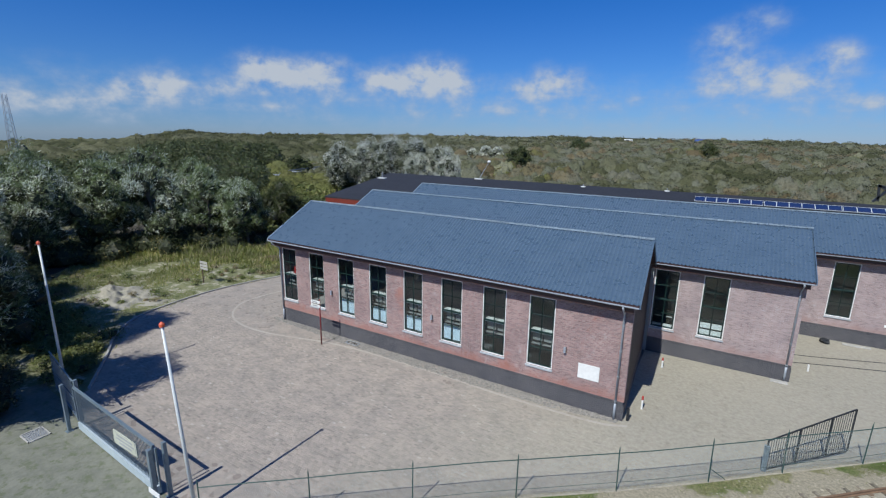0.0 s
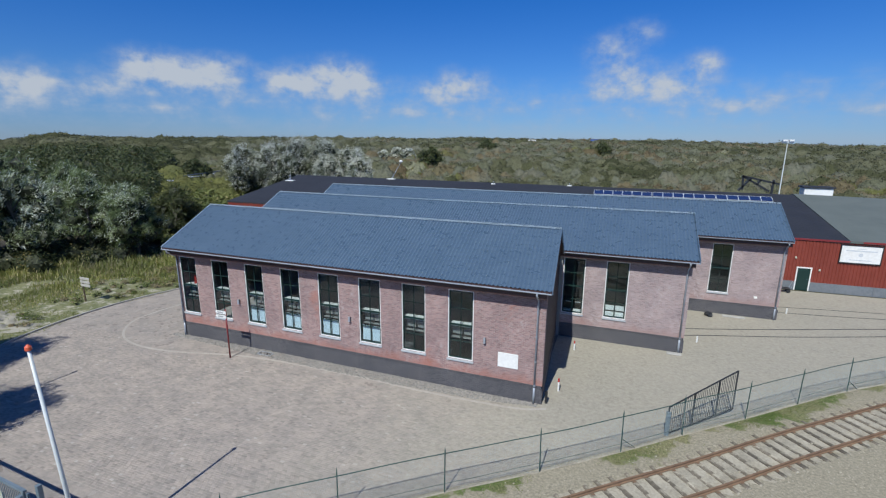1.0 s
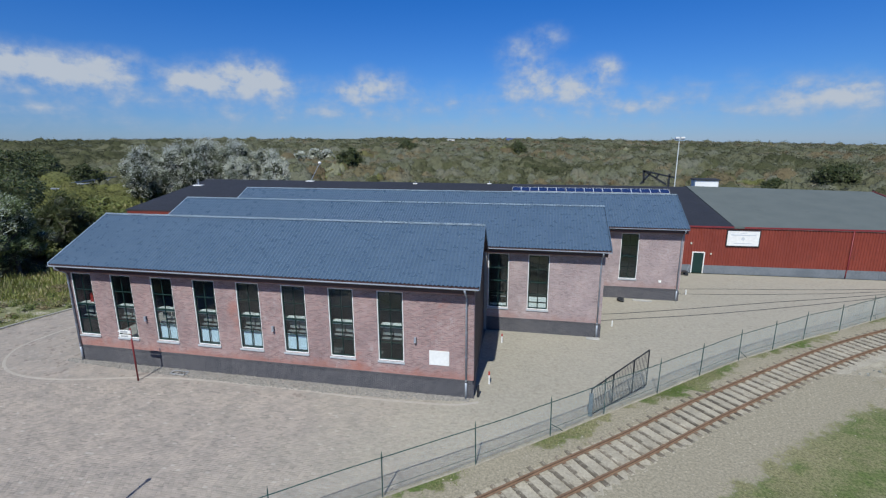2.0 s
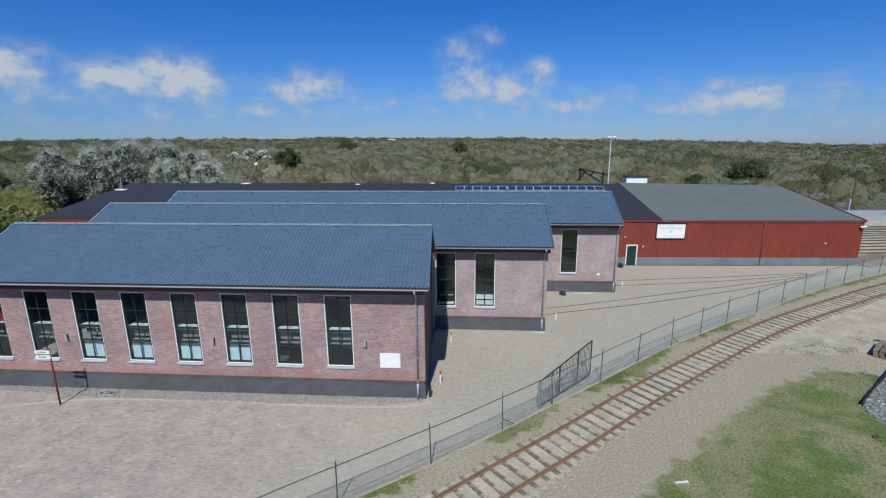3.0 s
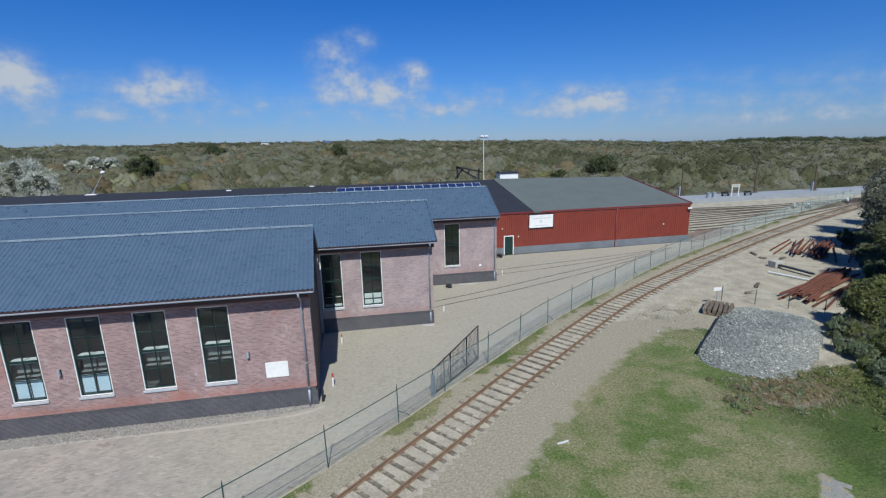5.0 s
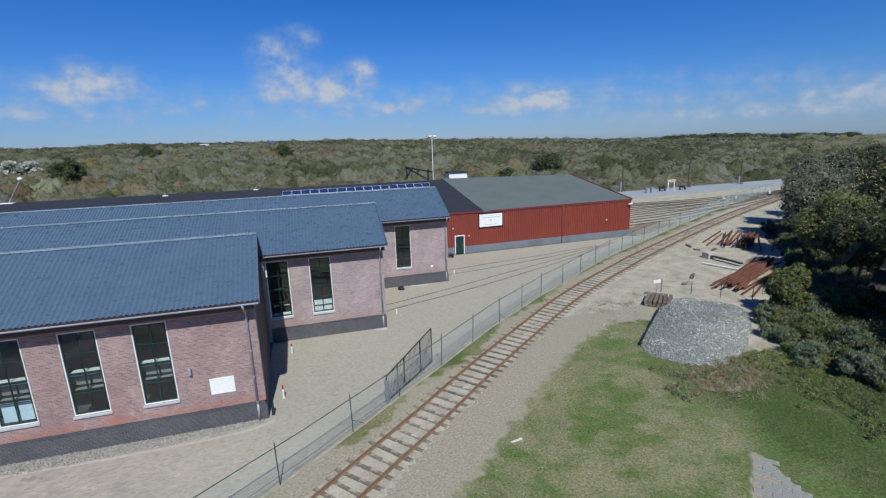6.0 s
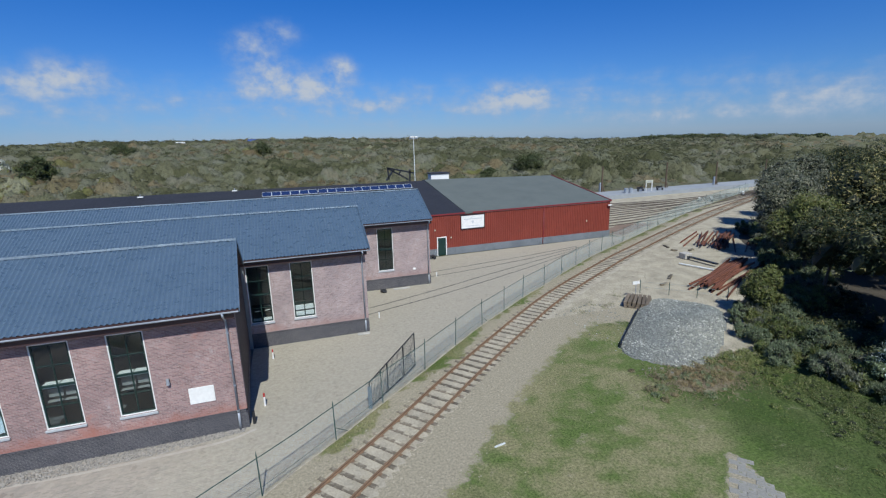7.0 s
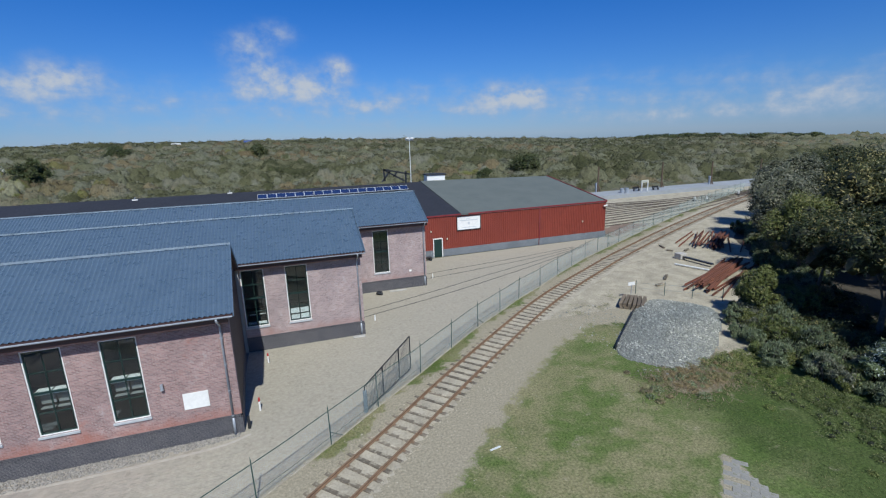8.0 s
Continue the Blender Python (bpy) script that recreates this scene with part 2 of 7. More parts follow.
def paving_mat(name, loose=False):
    """Pink-brown clinkers, dusted with beige sand towards the halls' side yard."""
    m, nt, b = blank(name)
    co = obj_co(nt)
    t = nt.nodes.new("ShaderNodeTexBrick")
    nt.links.new(co, t.inputs["Vector"])
    t.inputs["Color1"].default_value, t.inputs["Color2"].default_value, t.inputs["Mortar"].default_value = (0.345, 0.296, 0.262, 1), (0.283, 0.250, 0.224, 1), (0.315, 0.287, 0.25, 1)
    t.inputs["Scale"].default_value = 1.0
    t.inputs["Mortar Size"].default_value, t.inputs["Brick Width"].default_value, t.inputs["Row Height"].default_value = 0.006, 0.21, 0.105
    base_col, joint = t.outputs["Color"], t.outputs["Fac"]
    if loose:
        # single stones: every stone has its own tone
        oi, geo = nt.nodes.new("ShaderNodeObjectInfo"), nt.nodes.new("ShaderNodeNewGeometry")
        one = math_node(nt, "FRACT", math_node(nt, "ADD", oi.outputs["Random"], geo.outputs["Random Per Island"]))
        base_col = mix_col(nt, span(nt, one, 0.0, 1.0), (0.275, 0.243, 0.215), (0.358, 0.308, 0.272))
        base_col = mix_col(nt, math_node(nt, "MULTIPLY", math_node(nt, "GREATER_THAN", one, 0.985), 0.5), base_col, (0.46, 0.43, 0.39))
        base_col = mix_col(nt, math_node(nt, "MULTIPLY", math_node(nt, "LESS_THAN", one, 0.07), 0.3), base_col, (0.17, 0.145, 0.135))
    s = nt.nodes.new("ShaderNodeSeparateXYZ")
    nt.links.new(co if not loose else geo.outputs["Position"], s.inputs[0])
    if loose:
        co = geo.outputs["Position"]
    fine = noise_node(nt, co, 5.0, 6, 0.7)
    mid = noise_node(nt, co, 0.9, 6, 0.7)
    big = noise_node(nt, co, 0.16, 4, 0.6)
    col = mix_col(nt, 1.0, base_col, mix_col(nt, span(nt, mid, 0.3, 0.7), (0.84, 0.85, 0.86), (1.16, 1.13, 1.1)), "MULTIPLY")
    # single pale or dark stones
    v = nt.nodes.new("ShaderNodeTexVoronoi")
    v.inputs["Scale"].default_value = 4.2
    nt.links.new(co, v.inputs["Vector"])
    sep = nt.nodes.new("ShaderNodeSeparateColor")
    nt.links.new(v.outputs["Color"], sep.inputs[0])
    col = mix_col(nt, math_node(nt, "MULTIPLY", math_node(nt, "GREATER_THAN", sep.outputs[0], 0.93), 0.0 if loose else 0.45), col, (0.40, 0.36, 0.32))
    col = mix_col(nt, math_node(nt, "MULTIPLY", math_node(nt, "LESS_THAN", sep.outputs[0], 0.06), 0.0 if loose else 0.5), col, (0.15, 0.11, 0.10))
    # sand dust: grows with x across the yard, broken up by noise
    east = span(nt, math_node(nt, "ADD", s.outputs[0], math_node(nt, "MULTIPLY", math_node(nt, "SUBTRACT", big, 0.5), 16.0)), -13.0, 2.5, 0.10, 0.82)
    sand = mix_col(nt, span(nt, fine, 0.3, 0.7), (0.298, 0.277, 0.214), (0.405, 0.378, 0.298))
    col = mix_col(nt, math_node(nt, "MULTIPLY", east, span(nt, fine, 0.25, 0.6, 0.55, 1.0)), col, sand)
    nt.links.new(col, b.inputs["Base Color"])
    b.inputs["Roughness"].default_value = 0.9
    h = math_node(nt, "MULTIPLY", fine, 0.5) if loose else math_node(nt, "SUBTRACT", math_node(nt, "MULTIPLY", fine, 0.5), joint)
    bump_to(nt, b, h, 0.5, 0.008)
    return m


M_PAVER = paving_mat("loose_clinkers", True)
M_PAVE = paving_mat("yard_clinkers")
M_KERB = surf("kerb_concrete", (0.34, 0.33, 0.30), (0.46, 0.44, 0.41), 4, 0.9, 0.4, 0.01)
M_STRIP = surf("pale_border_stone", (0.36, 0.32, 0.275), (0.44, 0.40, 0.345), 3, 0.9, 0.4, 0.01)
M_RUST = surf("rusty_steel", (0.150, 0.090, 0.055), (0.240, 0.150, 0.092), 9, 0.85, 0.4, 0.004, coarse=0.2, stain=(0.14, 0.085, 0.055))
M_RUSTRED = surf("red_rust", (0.10, 0.038, 0.024), (0.17, 0.062, 0.038), 6, 0.9, 0.4, 0.004, rnd=0.35)
M_SLEEPER = surf("weathered_wood", (0.105, 0.088, 0.066), (0.220, 0.188, 0.142), 5, 0.95, 0.6, 0.01, coarse=0.3, stain=(0.36, 0.325, 0.25), stain_at=(0.50, 0.62), rnd=0.4)
M_BALLAST = surf("light_ballast", (0.265, 0.240, 0.186), (0.46, 0.415, 0.325), 9, 0.95, 0.5, 0.02, coarse=0.12, rnd=0.0)
M_COBBLE = surf("round_pebbles", (0.16, 0.15, 0.135), (0.36, 0.335, 0.30), 14, 0.9, 0.3, 0.01, coarse=0.5)
M_FENCE = surf("green_fence_paint", (0.022, 0.060, 0.055), (0.036, 0.085, 0.075), 10, 0.5, 0.1, 0.002)
M_WIRE = surf("galvanised_wire", (0.28, 0.34, 0.33), (0.40, 0.46, 0.44), 10, 0.45, 0.0, metal=0.4)
M_BLACK = surf("black_steel", (0.012, 0.014, 0.018), (0.025, 0.028, 0.032), 10, 0.5, 0.1, 0.002)
M_GATE = surf("blue_grey_steel", (0.15, 0.20, 0.235), (0.22, 0.275, 0.31), 8, 0.45, 0.08, 0.002, metal=0.3)
M_BEAM = surf("galvanised_beam", (0.42, 0.50, 0.54), (0.54, 0.61, 0.64), 5, 0.5, 0.08, 0.003, metal=0.2)
M_REDPAINT = surf("red_paint", (0.38, 0.03, 0.03), (0.46, 0.045, 0.04), 8, 0.45, 0.05, 0.002)
M_CAPRED = surf("orange_red_cap", (0.62, 0.10, 0.045), (0.7, 0.13, 0.06), 8, 0.5, 0.05, 0.002)
M_DARKRED = surf("dark_red_paint", (0.16, 0.018, 0.022), (0.22, 0.028, 0.03), 8, 0.5, 0.05, 0.002)
M_POLE = surf("white_pole", (0.55, 0.58, 0.58), (0.66, 0.69, 0.68), 6, 0.4, 0.05, 0.002)
M_WOODPOST = surf("brown_post", (0.07, 0.05, 0.035), (0.13, 0.09, 0.06), 9, 0.9, 0.4, 0.005)
M_BARK = surf("tree_bark", (0.05, 0.045, 0.038), (0.12, 0.11, 0.095), 7, 0.95, 0.7, 0.02)
M_YELLOW = surf("cream_board", (0.44, 0.45, 0.36), (0.54, 0.55, 0.45), 5, 0.6, 0.05, 0.002)
M_GREYTEXT = surf("grey_lettering", (0.30, 0.31, 0.32), (0.38, 0.39, 0.40), 5, 0.7, 0.0)
M_PALETEXT = surf("pale_grey_lettering", (0.50, 0.53, 0.56), (0.58, 0.61, 0.64), 5, 0.7, 0.0)
M_PLATFORM = surf("platform_paving", (0.24, 0.262, 0.28), (0.31, 0.332, 0.35), 1.2, 0.9, 0.2, 0.01)
M_BROWNSOIL = surf("rust_brown_soil", (0.16, 0.11, 0.08), (0.26, 0.19, 0.145), 2, 0.95, 0.5, 0.02)
M_VERGE = surf("verge_soil", (0.110, 0.128, 0.050), (0.225, 0.220, 0.115), 2.2, 0.95, 0.7, 0.05, coarse=0.25, stain=(0.40, 0.37, 0.29), stain_at=(0.50, 0.62))
M_HEAPSAND = surf("grey_sand", (0.24, 0.225, 0.18), (0.37, 0.345, 0.285), 3, 0.95, 0.8, 0.06)
M_BLUE = surf("blue_paint", (0.05, 0.11, 0.36), (0.07, 0.14, 0.42), 3, 0.6, 0.05, 0.003)
M_CELL = surf("solar_cell", (0.012, 0.026, 0.085), (0.017, 0.036, 0.11), 12, 0.15, 0.0)
L_POPLAR = leaf_mat("poplar_leaf", (0.125, 0.178, 0.072), (0.245, 0.305, 0.142), (0.60, 0.66, 0.57), 0.30, 0.25, patchy=(0.44, 0.64, 0.10, 2.0))
L_SILVER = leaf_mat("silver_leaf", (0.195, 0.220, 0.145), (0.370, 0.395, 0.295), (0.72, 0.74, 0.69), 0.55, 0.25, patchy=(0.38, 0.60, 0.20, 1.6))
L_DARK = leaf_mat("dark_leaf", (0.024, 0.040, 0.013), (0.060, 0.078, 0.028), (0.21, 0.19, 0.075), 0.13, 0.25)
L_GREEN = leaf_mat("green_leaf", (0.082, 0.122, 0.032), (0.180, 0.218, 0.070), (0.31, 0.32, 0.14), 0.14, 0.3)
L_BROWN = leaf_mat("brown_scrub", (0.172, 0.146, 0.082), (0.26, 0.218, 0.13), (0.32, 0.255, 0.15), 0.15, 0.25)
L_GRASS = leaf_mat("grass_blade", (0.11, 0.145, 0.036), (0.18, 0.205, 0.068), (0.28, 0.255, 0.135), 0.22, 0.4)
L_TALL = leaf_mat("tall_weeds", (0.15, 0.190, 0.046), (0.30, 0.315, 0.105), (0.42, 0.38, 0.21), 0.24, 0.35)
L_DRY = leaf_mat("dry_stalks", (0.19, 0.15, 0.105), (0.30, 0.25, 0.18), (0.15, 0.15, 0.06), 0.15, 0.3)
L_LUSH = leaf_mat("lush_blade", (0.036, 0.064, 0.015), (0.064, 0.094, 0.026), (0.15, 0.15, 0.06), 0.10, 0.35)
M_OLDPAVE = surf("old_grey_paving", (0.21, 0.21, 0.19), (0.30, 0.29, 0.265), 10, 0.9, 0.4, 0.01, coarse=0.25, stain=(0.15, 0.16, 0.08), stain_at=(0.54, 0.66))
L_YELLOWING = leaf_mat("yellowing_leaf", (0.046, 0.062, 0.020), (0.115, 0.128, 0.046), (0.36, 0.32, 0.14), 0.26, 0.25)
L_WILLOW = leaf_mat("willow_leaf", (0.10, 0.118, 0.075), (0.185, 0.20, 0.14), (0.28, 0.28, 0.21), 0.2, 0.25)
# litter brown, set dark to carry the shade under the trees
M_WOODFLOOR = surf("shade_dark_litter", (0.035, 0.030, 0.022), (0.075, 0.062, 0.045), 3, 0.95, 0.7, 0.04)
M_OLDRAIL = surf("dull_brown_rail", (0.062, 0.050, 0.042), (0.115, 0.094, 0.076), 5, 0.8, 0.2, 0.004)
M_PALESLEEPER = surf("sand_covered_sleeper", (0.27, 0.24, 0.195), (0.36, 0.325, 0.27), 4, 0.95, 0.5, 0.01, rnd=0.2)

L_SHRUB = leaf_mat("shrub_leaf", (0.100, 0.140, 0.070), (0.185, 0.228, 0.128), (0.30, 0.34, 0.22), 0.15, 0.25)
# one dark leaf colour that paints shade inside crowns and shrubs
L_SHADE = leaf_mat("shade_core_leaf", (0.026, 0.033, 0.015), (0.042, 0.050, 0.024), None, 0.0, 0.15)
L_SILVERPOP = leaf_mat("silvered_poplar_leaf", (0.150, 0.200, 0.095), (0.285, 0.345, 0.185), (0.74, 0.80, 0.73), 0.50, 0.25, patchy=(0.42, 0.62, 0.10, 1.7))
L_SCRUB = leaf_mat("scrub_leaf", (0.042, 0.064, 0.020), (0.084, 0.104, 0.036), (0.14, 0.14, 0.06), 0.10, 0.25)
L_YELLOWGREEN = leaf_mat("thicket_leaf", (0.096, 0.126, 0.032), (0.182, 0.205, 0.062), (0.27, 0.26, 0.11), 0.15, 0.3)


def bush_colour(nt):
    """The colour of each dune bush, by the number it carries: dark olive, green, grey-green, brown, yellow-green, pale."""
    at = nt.nodes.new("ShaderNodeAttribute")
    at.attribute_name = "bush"
    ramp = nt.nodes.new("ShaderNodeValToRGB")
    cr = ramp.color_ramp
    cr.interpolation = "LINEAR"
    steps = ((0.0, (0.056, 0.061, 0.032)), (0.14, (0.084, 0.088, 0.049)), (0.30, (0.122, 0.122, 0.075)), (0.46, (0.128, 0.135, 0.089)), (0.60, (0.148, 0.152, 0.118)), (0.72, (0.162, 0.136, 0.083)), (0.84, (0.112, 0.088, 0.053)), (0.92, (0.128, 0.138, 0.048)), (1.0, (0.26, 0.255, 0.20)))
    cr.elements[0].position, cr.elements[0].color = 0.0, (*steps[0][1], 1)
    cr.elements[1].position, cr.elements[1].color = 1.0, (*steps[-1][1], 1)
    for pos, c in steps[1:-1]:
        cr.elements.new(pos).color = (*c, 1)
    nt.links.new(at.outputs["Fac"], ramp.inputs[0])
    return ramp.outputs[0]


def thicket_mat():
    """Close low scrub: bushes of different colours side by side."""
    m, nt, b = blank("dune_thicket")
    co = obj_co(nt)
    fine = noise_node(nt, co, 4.0, 6, 0.75)
    big = noise_node(nt, co, 0.035, 4, 0.6)
    col = mix_col(nt, span(nt, big, 0.5, 0.68, 0.0, 0.22), bush_colour(nt), (0.070, 0.084, 0.036))
    col = mix_col(nt, 1.0, col, mix_col(nt, span(nt, fine, 0.3, 0.7), (0.60, 0.61, 0.60), (1.3, 1.28, 1.22)), "MULTIPLY")
    nt.links.new(col, b.inputs["Base Color"])
    b.inputs["Roughness"].default_value = 0.95
    b.inputs["Specular IOR Level"].default_value = 0.1
    bump_to(nt, b, fine, 1.0, 0.2)
    return m


def bush_leaf_mat():
    """Twigs and leaves of the dune bushes, in the colour of their bush."""
    m, nt, b = blank("dune_bush_leaf")
    geo = nt.nodes.new("ShaderNodeNewGeometry")
    col = mix_col(nt, 1.0, bush_colour(nt), mix_col(nt, geo.outputs["Random Per Island"], (0.62, 0.64, 0.62), (1.36, 1.34, 1.34)), "MULTIPLY")
    nt.links.new(col, b.inputs["Base Color"])
    b.inputs["Roughness"].default_value = 0.8
    b.inputs["Specular IOR Level"].default_value = 0.15
    tl = nt.nodes.new("ShaderNodeBsdfTranslucent")
    nt.links.new(col, tl.inputs[0])
    mx = nt.nodes.new("ShaderNodeMixShader")
    mx.inputs[0].default_value = 0.2
    nt.links.new(b.outputs[0], mx.inputs[1])
    nt.links.new(tl.outputs[0], mx.inputs[2])
    nt.links.new(mx.outputs[0], nt.nodes["Material Output"].inputs[0])
    return m


L_DUNE = bush_leaf_mat()
M_THICKET = thicket_mat()


def lawn_mat():
    """Mown grass: green and dried patches, bare sand where the cover is thin."""
    m, nt, b = blank("lawn")
    co = obj_co(nt)
    at = nt.nodes.new("ShaderNodeAttribute")
    at.attribute_name = "cover"
    wet = nt.nodes.new("ShaderNodeAttribute")
    wet.attribute_name = "lush"
    fine = noise_node(nt, co, 9.0, 6, 0.75)
    mid = noise_node(nt, co, 0.9, 6, 0.7)
    big = noise_node(nt, co, 0.22, 4, 0.6)
    dry = span(nt, math_node(nt, "ADD", math_node(nt, "MULTIPLY", big, 0.55), math_node(nt, "MULTIPLY", mid, 0.45)), 0.40, 0.60)
    col = mix_col(nt, dry, (0.090, 0.132, 0.038), (0.215, 0.202, 0.112))
    col = mix_col(nt, span(nt, math_node(nt, "ADD", wet.outputs["Fac"], math_node(nt, "MULTIPLY", math_node(nt, "SUBTRACT", mid, 0.5), 2.2)), 0.25, 1.05, 0.0, 0.85), col, (0.044, 0.078, 0.018))
    col = mix_col(nt, span(nt, noise_node(nt, co, 0.6, 7, 0.75), 0.58, 0.70, 0.0, 0.8), col, (0.27, 0.245, 0.165))
    col = mix_col(nt, 1.0, col, mix_col(nt, span(nt, fine, 0.3, 0.7), (0.50, 0.54, 0.50), (1.5, 1.46, 1.48)), "MULTIPLY")
    sand = mix_col(nt, span(nt, fine, 0.3, 0.7), (0.210, 0.188, 0.136), (0.40, 0.358, 0.268))
    thin = math_node(nt, "ADD", at.outputs["Fac"], math_node(nt, "ADD", math_node(nt, "MULTIPLY", math_node(nt, "SUBTRACT", mid, 0.5), 1.5), math_node(nt, "MULTIPLY", math_node(nt, "SUBTRACT", fine, 0.5), 0.9)))
    col = mix_col(nt, span(nt, thin, 0.40, 0.60), sand, col)
    nt.links.new(col, b.inputs["Base Color"])
    b.inputs["Roughness"].default_value = 0.95
    b.inputs["Specular IOR Level"].default_value = 0.15
    bump_to(nt, b, fine, 0.8, 0.03)
    return m


M_TURF = lawn_mat()

M_ENTRY = surf("mossy_entrance_paving", (0.145, 0.150, 0.118), (0.225, 0.225, 0.18), 6, 0.9, 0.4, 0.01, coarse=0.2, stain=(0.12, 0.135, 0.08), stain_at=(0.48, 0.66))
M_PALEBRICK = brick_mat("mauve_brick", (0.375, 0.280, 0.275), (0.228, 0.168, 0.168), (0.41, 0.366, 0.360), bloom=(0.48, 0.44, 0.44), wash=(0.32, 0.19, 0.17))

M_DARKCONC = surf("stained_concrete", (0.115, 0.132, 0.150), (0.18, 0.198, 0.22), 5, 0.85, 0.3, 0.008, stain=(0.095, 0.108, 0.118))
M_OLDTIMBER = surf("dark_old_timber", (0.105, 0.082, 0.060), (0.205, 0.165, 0.122), 7, 0.95, 0.6, 0.01, rnd=0.3)
M_STONE = leaf_mat("grey_crushed_stone", (0.150, 0.163, 0.152), (0.330, 0.346, 0.328), (0.46, 0.47, 0.45), 0.08, 0.0, 0.9)

M_STONEBED = surf("stone_bed", (0.12, 0.128, 0.12), (0.22, 0.228, 0.215), 14, 0.95, 0.8, 0.03, coarse=0.5)

# ---- building blocks ----
def place(name, data, parent=None, label=""):
    ob = new(name, data)
    if parent:
        ob.parent = parent
    if label:
        ob["label"] = label
    return ob


def part(name, bm, material, parent=None, label="", smooth=False):
    me = bpy.data.meshes.new(name)
    bm.to_mesh(me)
    bm.free()
    me.materials.append(material)
    if smooth:
        me.polygons.foreach_set("use_smooth", [True] * len(me.polygons))
    return place(name, me, parent, label)


def soup(name, verts, faces, material, parent=None, label="", smooth=False):
    """A mesh from equal-sided faces given as numpy arrays."""
    verts, faces = np.asarray(verts, np.float32), np.asarray(faces, np.int32)
    me = bpy.data.meshes.new(name)
    n, k = faces.shape
    me.vertices.add(len(verts))
    me.vertices.foreach_set("co", verts.ravel())
    me.loops.add(n * k)
    me.loops.foreach_set("vertex_index", faces.ravel())
    me.polygons.add(n)
    me.polygons.foreach_set("loop_start", np.arange(0, n * k, k, dtype=np.int32))
    me.polygons.foreach_set("use_smooth", np.full(n, smooth))
    me.update(calc_edges=True)
    me.materials.append(material)
    return place(name, me, parent, label)


def thing(name, x, y, z=0.0, label="", category="", group="", kind="", rz=0.0):
    ob = new(name)
    ob.empty_display_size = 0.2
    ob.matrix_world = pose(x, y, z, 0, 0, rz)
    return tagged(ob, label, category, group, kind)


def box(bm, x0, y0, z0, x1, y1, z1, bevel=0.0):
    """An axis-aligned block, its edges optionally chamfered."""
    m = Matrix.LocRotScale(((x0 + x1) / 2, (y0 + y1) / 2, (z0 + z1) / 2), None, (abs(x1 - x0), abs(y1 - y0), abs(z1 - z0)))
    r = bmesh.ops.create_cube(bm, size=1.0, matrix=m)
    if bevel:
        es = list({e for v in r["verts"] for e in v.link_edges})
        bmesh.ops.bevel(bm, geom=es, offset=bevel, segments=1, affect="EDGES")


def tube(bm, path, r0, r1=None, sides=8, cap=True):
    """A tapering tube along a list of points."""
    r1 = r0 if r1 is None else r1
    pts = [Vector(p) for p in path]
    rings = []
    for i, p in enumerate(pts):
        d = (pts[min(i + 1, len(pts) - 1)] - pts[max(i - 1, 0)]).normalized()
        a = d.cross(Vector((0.13, 0.31, 1)) if abs(d.z) < 0.9 else Vector((1, 0.2, 0.1))).normalized()
        c = d.cross(a)
        r = r0 + (r1 - r0) * i / max(len(pts) - 1, 1)
        rings.append([bm.verts.new(p + (a * math.cos(2 * math.pi * k / sides) + c * math.sin(2 * math.pi * k / sides)) * r) for k in range(sides)])
    for q, w in zip(rings, rings[1:]):
        for k in range(sides):
            bm.faces.new((q[k], q[(k + 1) % sides], w[(k + 1) % sides], w[k]))
    if cap:
        bm.faces.new(rings[0][::-1])
        bm.faces.new(rings[-1])


def bar(bm, a, b, w, h):
    """A square bar between two points."""
    a, b = Vector(a), Vector(b)
    m = Matrix.Translation((a + b) / 2) @ (b - a).to_track_quat("X", "Z").to_matrix().to_4x4() @ Matrix.Diagonal(((b - a).length, w, h, 1))
    bmesh.ops.create_cube(bm, size=1.0, matrix=m)

# ---- ground: level yard, dunes rising to the horizon ----
RIDGE_AZ = (-180, -100, -80, -72, -65.5, -61.5, -59, -55.5, -52.5, -45, -41, -23, -14, 0, 13, 25, 38, 45, 60, 75, 100, 180)
RIDGE_H = (6, 6, 6, 6.4, 7.6, 11.6, 13.4, 12.0, 11.4, 12.0, 12.6, 12.0, 12.6, 11.5, 10.0, 8, 5.6, 6.2, 4.6, 5, 6, 6)


def dune_height(x, y):
    """Height of the land; level at the halls, tracks and yard."""
    dx, dy = x - 2.8, y + 21.8
    r = np.hypot(dx, dy)
    az = np.degrees(np.arctan2(dx, dy))
    top = np.interp(az, RIDGE_AZ, RIDGE_H)
    start = np.interp(az, (-180, -80, -60, -45, -10, 30, 45, 60, 180), (70, 75, 80, 84, 82, 92, 118, 150, 80))
    u = np.clip((r - start) / (360 - start), 0, 1)
    rise = top * (0.25 * u + 0.75 * u * u * (3 - 2 * u))
    far = np.clip(r - 400, 0, None)
    hills = np.sin(x * 0.045 + 1.3 * np.sin(y * 0.021)) * np.cos(y * 0.038 + 0.7 * np.sin(x * 0.03)) * 1.3 + np.sin(x * 0.13 + y * 0.07) * np.sin(y * 0.11 - x * 0.05) * 0.6
    return rise + hills * np.clip(u * 6, 0, 1) * (1 - 0.8 * u) - far * 0.026


